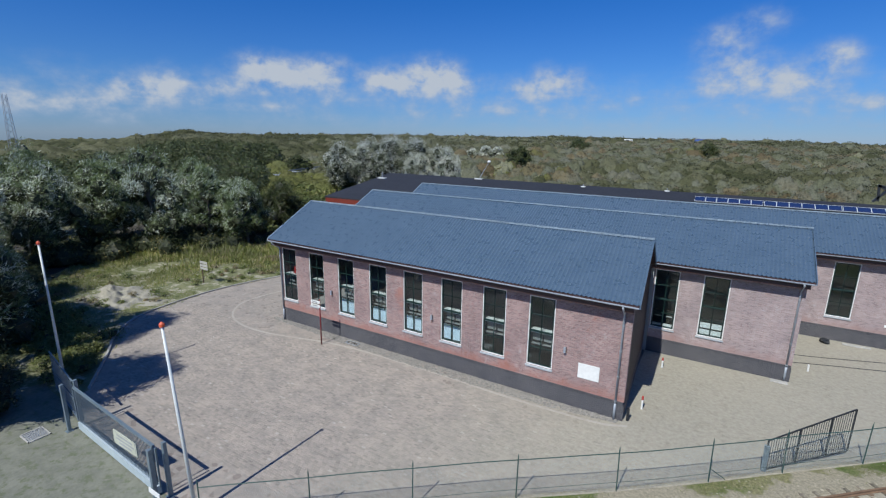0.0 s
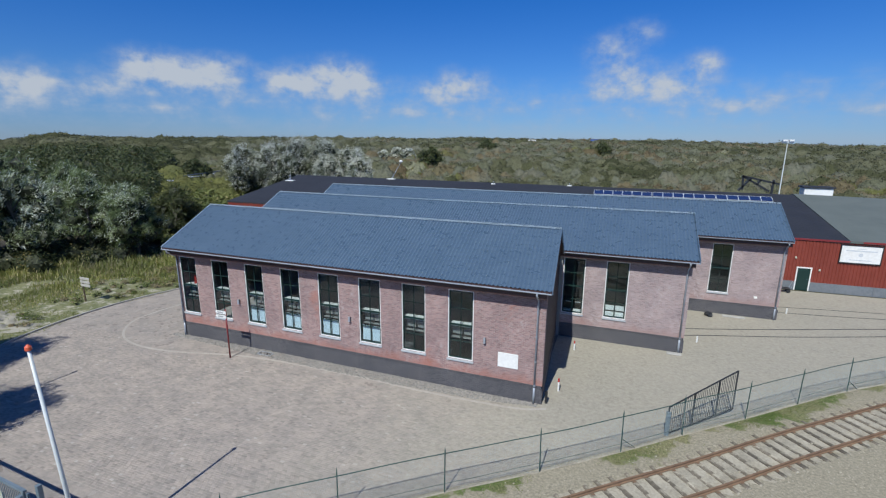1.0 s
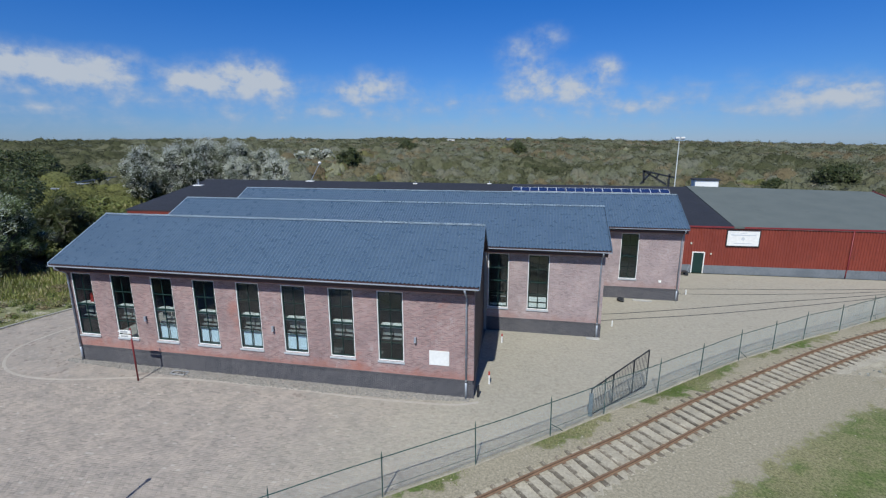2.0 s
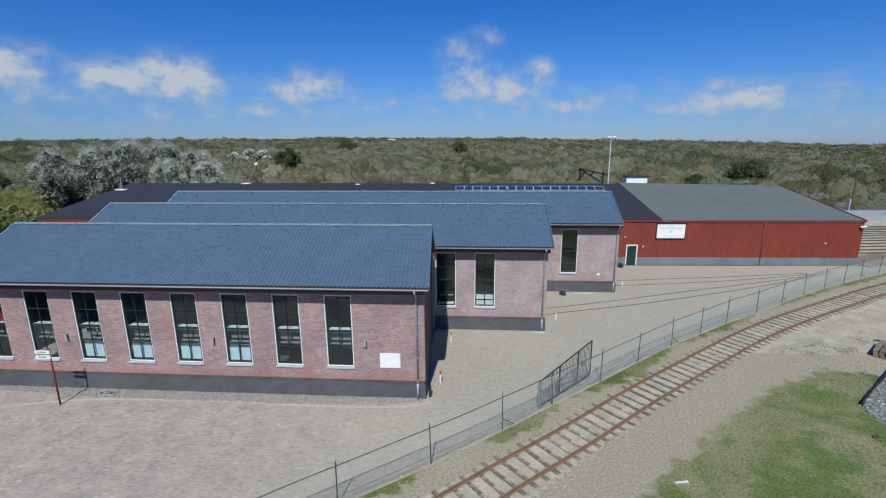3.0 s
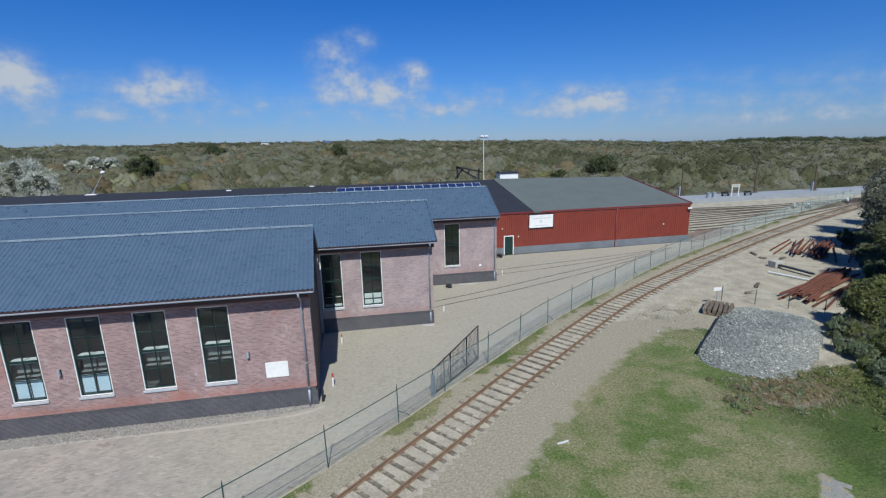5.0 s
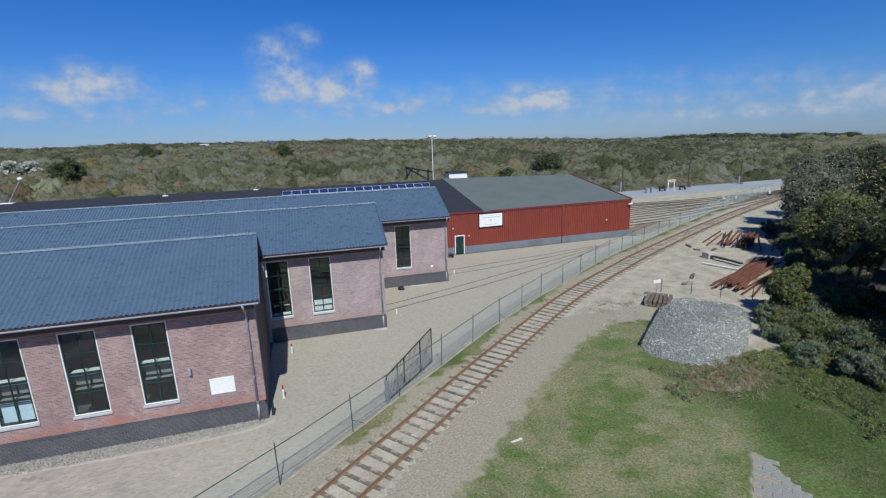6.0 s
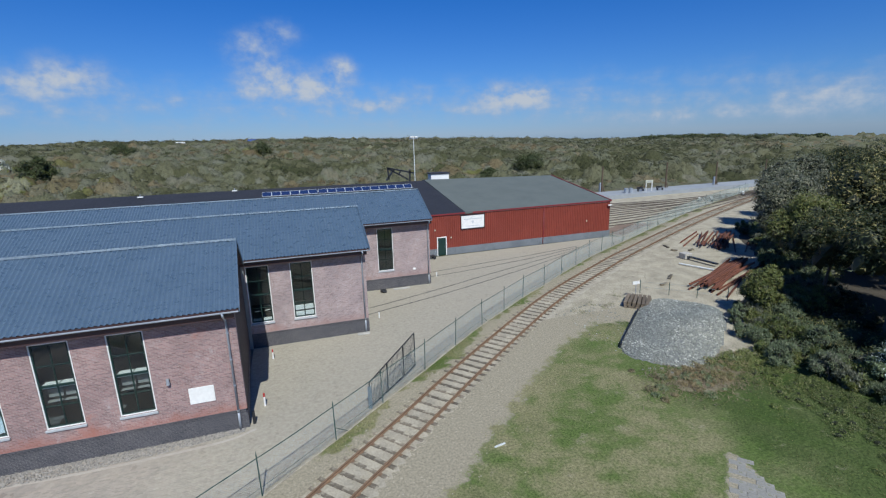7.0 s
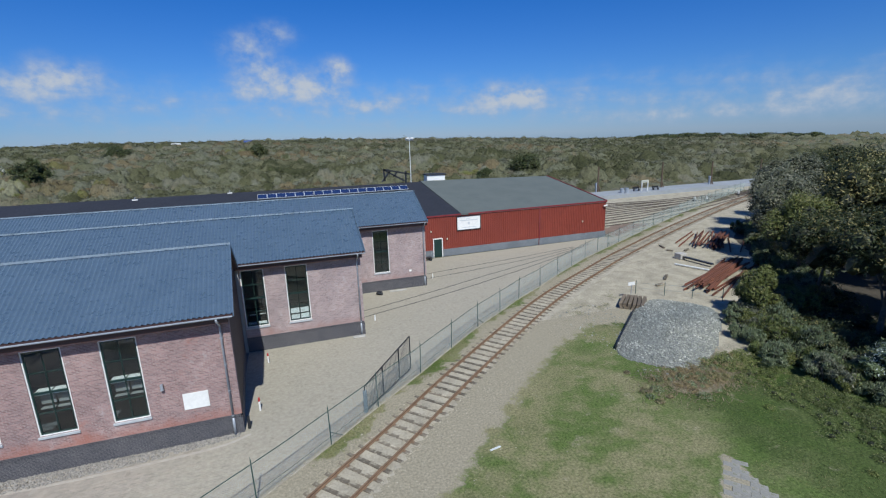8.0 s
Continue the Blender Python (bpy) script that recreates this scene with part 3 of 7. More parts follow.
def make_ground():
    def axis(c, near, n, reach):
        a = np.linspace(-near, near, n)
        k = np.arange(1, 46)
        out = near + (reach - near) * (k / 45.0) ** 3.2
        return np.concatenate([-out[::-1], a, out]) + c
    xs, ys = axis(0, 220, 111, 4200), axis(60, 220, 111, 4200)
    X, Y = np.meshgrid(xs, ys)
    Z = dune_height(X, Y) - 0.04
    n, m = X.shape
    i = np.arange(n * m).reshape(n, m)
    f = np.stack([i[:-1, :-1], i[:-1, 1:], i[1:, 1:], i[1:, :-1]], -1).reshape(-1, 4)
    g = soup("ground", np.stack([X, Y, Z], -1).reshape(-1, 3), f, M_DUNE, smooth=True)
    tagged(g, "sandy dune land overgrown with low scrub", "ground", kind="structure")


make_ground()


def ragged(name, outline, z, material, label, category, rough_edge=0.25, step=0.5, kind="structure"):
    """A flat sheet on the ground with an uneven outline."""
    pts = []
    n = len(outline)
    for k in range(n):
        a, b = Vector(outline[k]), Vector(outline[(k + 1) % n])
        c = max(1, int((b - a).length / step))
        for q in range(c):
            p = a.lerp(b, q / c)
            o = noise.noise_vector((p.x * 0.9, p.y * 0.9, 3.1)) * rough_edge + noise.noise_vector((p.x * 0.2, p.y * 0.2, 1.1)) * rough_edge * 1.5
            pts.append((p.x + o.x, p.y + o.y, z))
    bm = bmesh.new()
    f = bm.faces.new([bm.verts.new(p) for p in pts])
    if f.normal.z < 0:
        f.normal_flip()
    bmesh.ops.triangulate(bm, faces=[f])
    return tagged(part(name, bm, material), label, category, kind=kind)

# ---- three brick bays with tiled steel roofs ----
def tiled_slope(x0, x1, y0, z0, y1, z1, parent, ox, oy, pitch=0.21, row=0.36):
    """Pressed-steel tile sheet from the eave (y0, z0) up to the ridge (y1, z1)."""
    slope = math.hypot(y1 - y0, z1 - z0)
    uy, uz = (y1 - y0) / slope, (z1 - z0) / slope
    ny, nz = -uz * (1 if y1 > y0 else 1), uy
    if nz < 0:
        ny, nz = -ny, -nz
    wave = np.array((0.0, 0.55, 1.0, 0.8, 0.3, 0.02))
    nx = int((x1 - x0) / pitch * 6) + 1
    xs = x0 + np.arange(nx) * pitch / 6
    hx = wave[np.arange(nx) % 6] * 0.062
    rows = int(slope / row)
    s, h = [], []
    for k in range(rows + 1):
        a = k * row
        s += [a, min(a + row - 0.012, slope)]
        h += [0.018, 0.002]
    s, h = np.array(s), np.array(h)
    X = np.tile(xs, (len(s), 1))
    H = h[:, None] + hx[None, :]
    Y = y0 + s[:, None] * uy + H * ny
    Z = z0 + s[:, None] * uz + H * nz
    n, m = X.shape
    i = np.arange(n * m).reshape(n, m)
    f = np.stack([i[:-1, :-1], i[:-1, 1:], i[1:, 1:], i[1:, :-1]], -1).reshape(-1, 4)
    return soup("tiled_roof", np.stack([X - ox, Y - oy, Z], -1).reshape(-1, 3), f, M_ROOF, parent)


def window_mesh():
    """White outer frame 1.4 m wide and 3.84 m high, its outer face at y = 0, sill line at z = 0."""
    w, h, t = 1.4, 3.84, 0.052
    fr = bmesh.new()
    for a in ((0, 0, t, h), (w - t, 0, w, h), (t, h - t, w - t, h), (t, 0, w - t, t)):
        box(fr, a[0], 0.03, a[1], a[2], 0.16, a[3], 0.006)
    sash = bmesh.new()
    g, s = t + 0.004, 0.055
    for a in ((g, g, g + s, h - g), (w - g - s, g, w - g, h - g), (g + s, g, w - g - s, g + s), (g + s, h - g - s, w - g - s, h - g)):
        box(sash, a[0], 0.05, a[1], a[2], 0.12, a[3], 0.004)
    rows = [g + s + (h - 2 * g - 2 * s) * k / 4 for k in range(5)]
    mid = w / 2
    box(sash, mid - 0.022, 0.058, g + s, mid + 0.022, 0.112, h - g - s, 0.003)
    for k, z in enumerate(rows[1:4]):
        q = 0.05 if k == 1 else 0.02
        box(sash, g + s, 0.06, z - q, mid - 0.022, 0.11, z + q, 0.003)
        box(sash, mid + 0.022, 0.06, z - q, w - g - s, 0.11, z + q, 0.003)
    panes = []
    for c in range(2):
        for k in range(4):
            q0, q1 = (0.05 if k == 2 else 0.02), (0.05 if k == 1 else 0.02)
            a, b = (g + s, mid - 0.022) if c == 0 else (mid + 0.022, w - g - s)
            panes.append((a, rows[k] + q0 * (k > 0), b, rows[k + 1] - q1 * (k < 3)))
    return fr, sash, panes


def shared(name, bm, material):
    me = bpy.data.meshes.new(name)
    bm.to_mesh(me)
    bm.free()
    me.materials.append(material)
    return me


W_FRAME, W_SASH, W_PANES = window_mesh()
W_FRAME, W_SASH = shared("window", W_FRAME, M_WHITE), shared("sash", W_SASH, M_GREEN)
W_SILL = bmesh.new()
box(W_SILL, -0.04, -0.07, -0.11, 1.44, 0.14, -0.003, 0.01)
W_SILL = shared("sill", W_SILL, M_PALESILL)
W_LEDGE = bmesh.new()
for a, b in ((0.12, 0.675), (0.725, 1.28)):
    box(W_LEDGE, a, 0.13, 1.88, b, 0.52, 1.94, 0.004)
    box(W_LEDGE, a, 0.13, 1.80, b, 0.16, 1.88, 0.004)
W_LEDGE = shared("inner_ledge", W_LEDGE, M_WHITE)
W_RAIL = bmesh.new()
for a, b in ((0.12, 0.66), (0.74, 1.28)):
    box(W_RAIL, a, 0.30, 1.08, b, 0.46, 1.13)
    box(W_RAIL, a, 0.47, 1.24, b, 0.49, 1.62)
W_RAIL = shared("inner_rail", W_RAIL, M_PLASTER)
PANE_MESHES = []
for a, z0, b, z1 in W_PANES:
    q = bmesh.new()
    box(q, a - 0.004, 0.08, z0 - 0.004, b + 0.004, 0.086, z1 + 0.004)
    PANE_MESHES.append(shared("pane", q, M_GLASS))
W_FILM = bmesh.new()
box(W_FILM, 0.12, 0.20, 0.12, 0.67, 0.21, 1.0)
box(W_FILM, 0.73, 0.20, 0.12, 1.28, 0.21, 1.0)
W_FILM = shared("frosted_panel", W_FILM, M_FILM)


W_LOW = bmesh.new()
for a, b in ((0.13, 0.66), (0.74, 1.27)):
    box(W_LOW, a, 0.14, 0.12, b, 0.18, 0.42, 0.006)
    box(W_LOW, a, 0.14, 0.52, b, 0.18, 0.86, 0.006)
W_LOW = shared("low_panel", W_LOW, M_WHITE)


W_SLOT = bmesh.new()
for a, b in ((0.14, 0.64), (0.76, 1.26)):
    box(W_SLOT, a, 0.14, 0.12, b, 0.34, 0.24, 0.006)
    box(W_SLOT, a + 0.1, 0.40, 0.66, b - 0.05, 0.44, 0.72)
W_SLOT = shared("low_panel", W_SLOT, M_WHITE)


def add_window(parent, x, z, y=0.0, film=False, ledge=True, low=False):
    w = place("window", W_FRAME, parent, "white painted outer window frame")
    w.location = (x, y, z)
    place("sash", W_SASH, w, "dark green glazing bars")
    place("sill", W_SILL, w, "pale concrete sill")
    for me in PANE_MESHES:
        place("pane", me, w).visible_shadow = False
    if ledge:
        place("inner_ledge", W_LEDGE, w)
        place("inner_rail", W_RAIL, w)
    if low:
        place("low_panel", W_LOW if low > 1 else W_SLOT, w, "white low panel behind the glass")
    if film:
        place("frosted_panel", W_FILM, w)
    return w


def front_wall(x0, x1, top, wins, z0, z1, low, parent, brick):
    """A brick wall at y = 0..0.3 with openings 1.4 m wide at the window places, section by section."""
    def piece(*q):
        bm = bmesh.new()
        box(bm, *q)
        part("wall_section", bm, brick, parent)
    piece(x0, 0, low, x1, 0.3, z0)
    piece(x0, 0, z1, x1, 0.3, top)
    a = x0
    for w in sorted(wins):
        if w > a:
            piece(a, 0, z0, w, 0.3, z1)
        a = w + 1.4
    if x1 > a:
        piece(a, 0, z0, x1, 0.3, z1)


def brick_bay(x0, x1, y0, y1, eave, ridge_y, ridge_z, roof_x0, roof_x1, wins, label, films=(), wall_x0=None, brick=None, gable=None):
    base = thing("brick_hall", x1, y0, 0, label, "building", "brick workshop bays")
    ox, oy = x1, y0
    brick = brick or M_BRICK
    wx0 = (x0 if wall_x0 is None else wall_x0) - ox
    D = y1 - y0
    top = eave - 0.42
    front_wall(wx0, 0, top, [w - ox for w in wins], 1.70, 5.54, 1.0, base, brick)
    pl = bmesh.new()
    box(pl, wx0 - 0.002, -0.012, 0.0, 0.012, 0.3, 0.80)
    box(pl, -0.29, 0.3, 0.0, 0.012, D, 0.80)
    part("plinth", pl, M_PLINTH, base, "dark grey brick plinth")
    so = bmesh.new()
    n = int(-wx0 / 0.073)
    for k in range(n):
        box(so, wx0 + k * 0.073 + 0.004, -0.016, 0.802, wx0 + k * 0.073 + 0.067, 0.29, 1.0)
    part("soldier_course", so, M_PLINTH, base)
    # gable walls with their pitch
    rz = ridge_z - 0.14
    ry = ridge_y - oy
    for name, gx in (("gable_wall", -0.3), ("gable_wall", x0 - ox)):
        g = bmesh.new()
        lo = 0.80
        prof = [(0.302, lo), (D, lo), (D, eave - 0.3), (ry, rz), (0.302, eave - 0.25)]
        a = [g.verts.new((gx, p, q)) for p, q in prof]
        b = [g.verts.new((gx + 0.3, p, q)) for p, q in prof]
        g.faces.new(a[::-1])
        g.faces.new(b)
        for i in range(5):
            g.faces.new((a[i], a[(i + 1) % 5], b[(i + 1) % 5], b[i]))
        bmesh.ops.recalc_face_normals(g, faces=g.faces)
        part(name, g, gable if gable and gx > -1 else brick, base)
    bk = bmesh.new()
    box(bk, x0 - ox, D - 0.3, 0.0, -0.3, D, eave - 0.3)
    part("back_wall", bk, M_PLASTER, base)
    fl = bmesh.new()
    box(fl, x0 - ox + 0.3, 0.3, 0.02, -0.3, D - 0.3, 0.12)
    part("inner_floor", fl, M_INFLOOR, base)
    # roof: two slopes, boarded underside, barge boards, ridge cap
    ey = y0 - 0.68
    by = 2 * ridge_y - ey
    tiled_slope(roof_x0, roof_x1, ey, eave, ridge_y, ridge_z, base, ox, oy)
    rb = bmesh.new()
    for (a, za), (b, zb) in (((ey, eave), (ridge_y, ridge_z)), ((min(by, y1 - 0.05), ridge_z - (ridge_z - eave) * (min(by, y1 - 0.05) - ridge_y) / (by - ridge_y)), (ridge_y, ridge_z))):
        lo = [rb.verts.new((x - ox, y - oy, z + d)) for d in (-0.10, -0.004) for x, y, z in ((roof_x0 + 0.03, a, za), (roof_x1 - 0.03, a, za), (roof_x1 - 0.03, b, zb), (roof_x0 + 0.03, b, zb))]
        for f in ((3, 2, 1, 0), (4, 5, 6, 7), (0, 1, 5, 4), (1, 2, 6, 5), (2, 3, 7, 6), (3, 0, 4, 7)):
            rb.faces.new([lo[i] for i in f])
    bmesh.ops.recalc_face_normals(rb, faces=rb.faces)
    part("roof_deck", rb, M_FASCIA, base)
    cap = bmesh.new()
    k = (ridge_z - eave) / (ridge_y - ey)
    for q in (-1, 1):
        v = [cap.verts.new(p) for p in ((roof_x0 - ox - 0.02, ridge_y - oy, ridge_z + 0.12), (roof_x1 - ox + 0.02, ridge_y - oy, ridge_z + 0.12), (roof_x1 - ox + 0.02, ridge_y - oy + 0.12 * q, ridge_z + 0.10 - 0.12 * k), (roof_x0 - ox - 0.02, ridge_y - oy + 0.12 * q, ridge_z + 0.10 - 0.12 * k))]
        cap.faces.new(v)
    bmesh.ops.solidify(cap, geom=cap.faces[:], thickness=0.012)
    part("ridge_cap", cap, M_CAP, base, "pale grey folded ridge cap")
    for gx in (roof_x0 - ox - 0.035, roof_x1 - ox - 0.015):
        bb = bmesh.new()
        for yy, zz in ((ey - oy, eave), (2 * ry - (ey - oy), eave)):
            v = [bb.verts.new((gx + s, y, z)) for s in (0, 0.05) for y, z in ((yy, zz - 0.13), (yy, zz + 0.085), (ry, ridge_z + 0.095), (ry, ridge_z - 0.12))]
            for f in ((3, 2, 1, 0), (4, 5, 6, 7), (0, 1, 5, 4), (1, 2, 6, 5), (2, 3, 7, 6), (3, 0, 4, 7)):
                bb.faces.new([v[i] for i in f])
        bmesh.ops.recalc_face_normals(bb, faces=bb.faces)
        part("barge_board", bb, M_CAP if gx < -1 else M_ROOF, base)
    # eave: brown boxed fascia under the tiles, half-round gutter, downpipes
    fa = bmesh.new()
    box(fa, wx0 - 0.1, -0.56, top, 0.06, 0.28, eave - 0.18)
    part("eave_box", fa, M_FASCIA, base, "dark brown boxed eave")
    gu = bmesh.new()
    prof = [(math.cos(a) * 0.06, math.sin(a) * 0.06) for a in np.linspace(math.pi, 2 * math.pi, 7)]
    prof += [(c * 0.86, s * 0.86) for c, s in prof[::-1]]
    gx0, gx1, gy, gz = max(roof_x0, wall_x0 or roof_x0) - ox, roof_x1 - ox, -0.745, eave - 0.07
    a = [gu.verts.new((gx0, gy + c, gz + s)) for c, s in prof]
    b = [gu.verts.new((gx1, gy + c, gz + s)) for c, s in prof]
    for i in range(len(prof)):
        j = (i + 1) % len(prof)
        gu.faces.new((a[i], a[j], b[j], b[i]))
    gu.faces.new(a[::-1])
    gu.faces.new(b)
    bmesh.ops.recalc_face_normals(gu, faces=gu.faces)
    part("gutter", gu, M_GUTTER, base, "light grey half-round gutter")
    return base


def downpipe(parent, x, eave):
    bm = bmesh.new()
    tube(bm, [(x, -0.745, eave - 0.12), (x, -0.73, eave - 0.25), (x, -0.16, eave - 0.62), (x, -0.09, eave - 0.8), (x, -0.09, 0.9)], 0.05, sides=10)
    tube(bm, [(x, -0.09, 0.9), (x, -0.09, 0.02)], 0.06, sides=10)
    p = part("downpipe", bm, M_ZINC, parent, "grey zinc downpipe", smooth=True)
    for z in (1.0, 2.3, 3.6, 4.9):
        c = bmesh.new()
        tube(c, [(x, -0.09, z), (x, -0.09, z + 0.06)], 0.066, sides=10)
        box(c, x - 0.02, -0.05, z + 0.01, x + 0.02, 0.01, z + 0.05)
        part("pipe_bracket", c, M_ZINC, p)


def skew_end(base, slip, reach=4.0):
    """The hall's end is not quite square to its front: shift the end sideways with the depth."""
    for ob in base.children:
        if ob.name.split(".")[0] not in ("tiled_roof", "roof_deck", "ridge_cap", "barge_board", "gable_wall", "plinth"):
            continue
        n = len(ob.data.vertices)
        co = np.empty(n * 3, np.float32)
        ob.data.vertices.foreach_get("co", co)
        co = co.reshape(-1, 3)
        u = np.clip((co[:, 0] + reach) / (reach - 0.3), 0, 1)
        co[:, 0] -= slip * co[:, 1] * u
        ob.data.vertices.foreach_set("co", co.ravel())
        ob.data.update()


B1 = brick_bay(-24.14, 0.0, 0.0, 9.15, 6.19, 3.55, 8.40, -24.42, 0.27, [-5.053 - 2.684 * k for k in range(8)],
               "low brick workshop bay with blue-grey tiled steel roof", gable=M_DARKBOARD)
skew_end(B1, 0.053)
for k in range(8):
    add_window(B1, -5.053 - 2.684 * k, 1.70, film=k in (2, 3, 4, 5))
downpipe(B1, -0.38, 6.19)
downpipe(B1, -23.95, 6.19)
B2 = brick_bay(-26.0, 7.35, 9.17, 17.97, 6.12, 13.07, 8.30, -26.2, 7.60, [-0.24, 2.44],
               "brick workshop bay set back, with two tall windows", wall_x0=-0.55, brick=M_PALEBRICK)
for x, low in ((-0.24, 1), (2.44, 2)):
    add_window(B2, x - 7.35, 1.70, ledge=False, low=low)
downpipe(B2, -0.25, 6.12)
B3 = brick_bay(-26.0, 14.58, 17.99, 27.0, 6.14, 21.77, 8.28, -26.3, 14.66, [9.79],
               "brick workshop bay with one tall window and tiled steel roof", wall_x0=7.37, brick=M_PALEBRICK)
add_window(B3, 9.79 - 14.58, 1.70, ledge=False)
downpipe(B3, -0.2, 6.14)

# ---- long low hall clad in red profiled sheet ----
def red_hall():
    base = thing("red_hall", 41.8, 28.1, 0, "low industrial hall in red profiled cladding with flat-pitched roof", "building")
    O = Vector((41.8, 28.1, 0))

    def sheet(name, pts, material, thick=0.18, label=""):
        bm = bmesh.new()
        a = [bm.verts.new(Vector(p) - O) for p in pts]
        b = [bm.verts.new(Vector(p) - O - Vector((0, 0, thick))) for p in pts]
        bm.faces.new(a)
        bm.faces.new(b[::-1])
        n = len(pts)
        for i in range(n):
            bm.faces.new((a[i], b[i], b[(i + 1) % n], a[(i + 1) % n]))
        bmesh.ops.recalc_face_normals(bm, faces=bm.faces)
        return part(name, bm, material, base, label)

    sheet("green_roof", [(21.7, 27.35, 4.76), (41.8, 27.87, 4.70), (41.5, 42, 6.90), (21.2, 42, 7.30)], M_FELT, label="grey-green roofing felt")
    sheet("green_roof", [(21.2, 42, 7.30), (41.5, 42, 6.90), (41.6, 56, 4.7), (21.2, 56, 4.7)], M_FELT)
    sheet("dark_roof", [(-46.8, 27.05, 4.84), (21.7, 27.35, 4.72), (21.2, 42, 7.18), (-46.4, 42, 7.36)], M_BITUMEN, label="dark bitumen roof")
    sheet("dark_roof", [(-46.4, 42, 7.36), (21.2, 42, 7.18), (21.2, 56, 4.6), (-46.4, 56, 4.8)], M_BITUMEN)

    def ribbed(name, a, b, z0, z1):
        """Profiled cladding between two ground points."""
        a, b = Vector(a), Vector(b)
        d = (b - a).normalized()
        nrm = Vector((d.y, -d.x))
        n = int((b - a).length / 0.25)
        V, F = [], []
        for k in range(n):
            for q, o in ((0, 0), (0.10, 0), (0.125, 0.04), (0.225, 0.04)):
                p = a + d * (k * 0.25 + q) + nrm * o
                V += [(p.x - O.x, p.y - O.y, z0), (p.x - O.x, p.y - O.y, z1)]
        for i in range(n * 4 - 1):
            F.append((2 * i, 2 * i + 2, 2 * i + 3, 2 * i + 1))
        return soup(name, V, F, M_RED, base)

    ribbed("cladding", (14.0, 27.28), (41.75, 27.97), 0.8, 4.66)
    ribbed("cladding", (41.75, 27.97), (41.65, 56), 0.8, 4.62)
    ribbed("cladding", (-46.6, 56), (-46.7, 27.1), 0.0, 4.76)
    ribbed("cladding", (-46.7, 27.1), (-26.5, 27.1), 0.0, 4.72)
    for x in (-46.6, 41.5):
        g = bmesh.new()
        v = [g.verts.new(Vector(p) - O) for p in ((x, 27.3, 4.5), (x, 56, 4.5), (x, 42, 6.75))]
        g.faces.new(v)
        bmesh.ops.solidify(g, geom=g.faces[:], thickness=0.05)
        part("gable_cladding", g, M_RED, base)
    d = (Vector((41.75, 27.97)) - Vector((14, 27.28))).normalized()
    for k in range(6):
        a = Vector((20.4, 27.44)) + d * (k * 3.57 + 0.006)
        e = Vector((20.4, 27.44)) + d * ((k + 1) * 3.57 - 0.006)
        c = bmesh.new()
        bar(c, (a.x - O.x, a.y - O.y + 0.02, 0.41), (e.x - O.x, e.y - O.y + 0.02, 0.41), 0.28, 0.82)
        part("plinth_panel", c, M_DARKCONC, base, "weathered precast concrete plinth panel")
    for a, e in ((14.0, 18.20), (19.36, 20.395)):
        ya, ye = 27.28 + (a - 14) * 0.0249, 27.28 + (e - 14) * 0.0249
        c = bmesh.new()
        bar(c, (a - O.x, ya - O.y + 0.02, 0.41), (e - O.x, ye - O.y + 0.02, 0.41), 0.28, 0.82)
        part("plinth_panel", c, M_DARKCONC, base, "weathered precast concrete plinth panel")
    vg = bmesh.new()
    bar(vg, (0.02, -0.23, 4.68), (-0.28, 13.9, 6.88), 0.14, 0.22)
    part("verge_trim", vg, M_DARKRED, base, "dark red verge trim")
    t = bmesh.new()
    bar(t, (14.0 - O.x, 27.21 - O.y, 4.68), (0.02, -0.20, 4.66), 0.10, 0.16)
    part("red_trim", t, M_DARKRED, base)
    bk = bmesh.new()
    box(bk, -46.2 - O.x, 55.8 - O.y, 0, -0.3, 56 - O.y, 4.3)
    part("back_wall", bk, M_RED, base)
    return base


RED = red_hall()

# ---- yard surfaces ----
def curve_through(pts, step=0.5):
    """Points at about even steps on a smooth line through the given ones."""
    p = [Vector(q) for q in pts]
    p = [p[0] * 2 - p[1]] + p + [p[-1] * 2 - p[-2]]
    out = []
    for i in range(1, len(p) - 2):
        a, b, c, d = p[i - 1:i + 3]
        n = max(2, int((c - b).length / step))
        for k in range(n):
            t = k / n
            out.append(0.5 * (2 * b + (c - a) * t + (2 * a - 5 * b + 4 * c - d) * t * t + (3 * b - a - 3 * c + d) * t ** 3))
    out.append(p[-2])
    return out


def even(pts, gap):
    """Resample a polyline at an exact gap; gives (point, direction) pairs."""
    out, left = [], 0.0
    for a, b in zip(pts, pts[1:]):
        d = b - a
        ln = d.length
        t = left
        while t < ln:
            out.append((a + d * (t / ln), d / ln))
            t += gap
        left = t - ln
    return out


def ribbon(name, pts, w0, w1, z0, z1, material, label, category, kind="structure"):
    """A strip with thickness that follows a line, from w0 to w1 to its right side."""
    pts = [Vector((p[0], p[1])) for p in pts]
    bm = bmesh.new()
    rows = []
    for i, p in enumerate(pts):
        d = (pts[min(i + 1, len(pts) - 1)] - pts[max(i - 1, 0)]).normalized()
        r = Vector((d.y, -d.x))
        rows.append([bm.verts.new((*(p + r * w), z)) for w, z in ((w0, z0), (w0, z1), (w1, z1), (w1, z0))])
    for a, b in zip(rows, rows[1:]):
        for k in range(4):
            bm.faces.new((a[k], a[(k + 1) % 4], b[(k + 1) % 4], b[k]))
    bm.faces.new(rows[0][::-1])
    bm.faces.new(rows[-1])
    bmesh.ops.recalc_face_normals(bm, faces=bm.faces)
    ob = part(name, bm, material)
    return tagged(ob, label, category, kind=kind) if label else ob


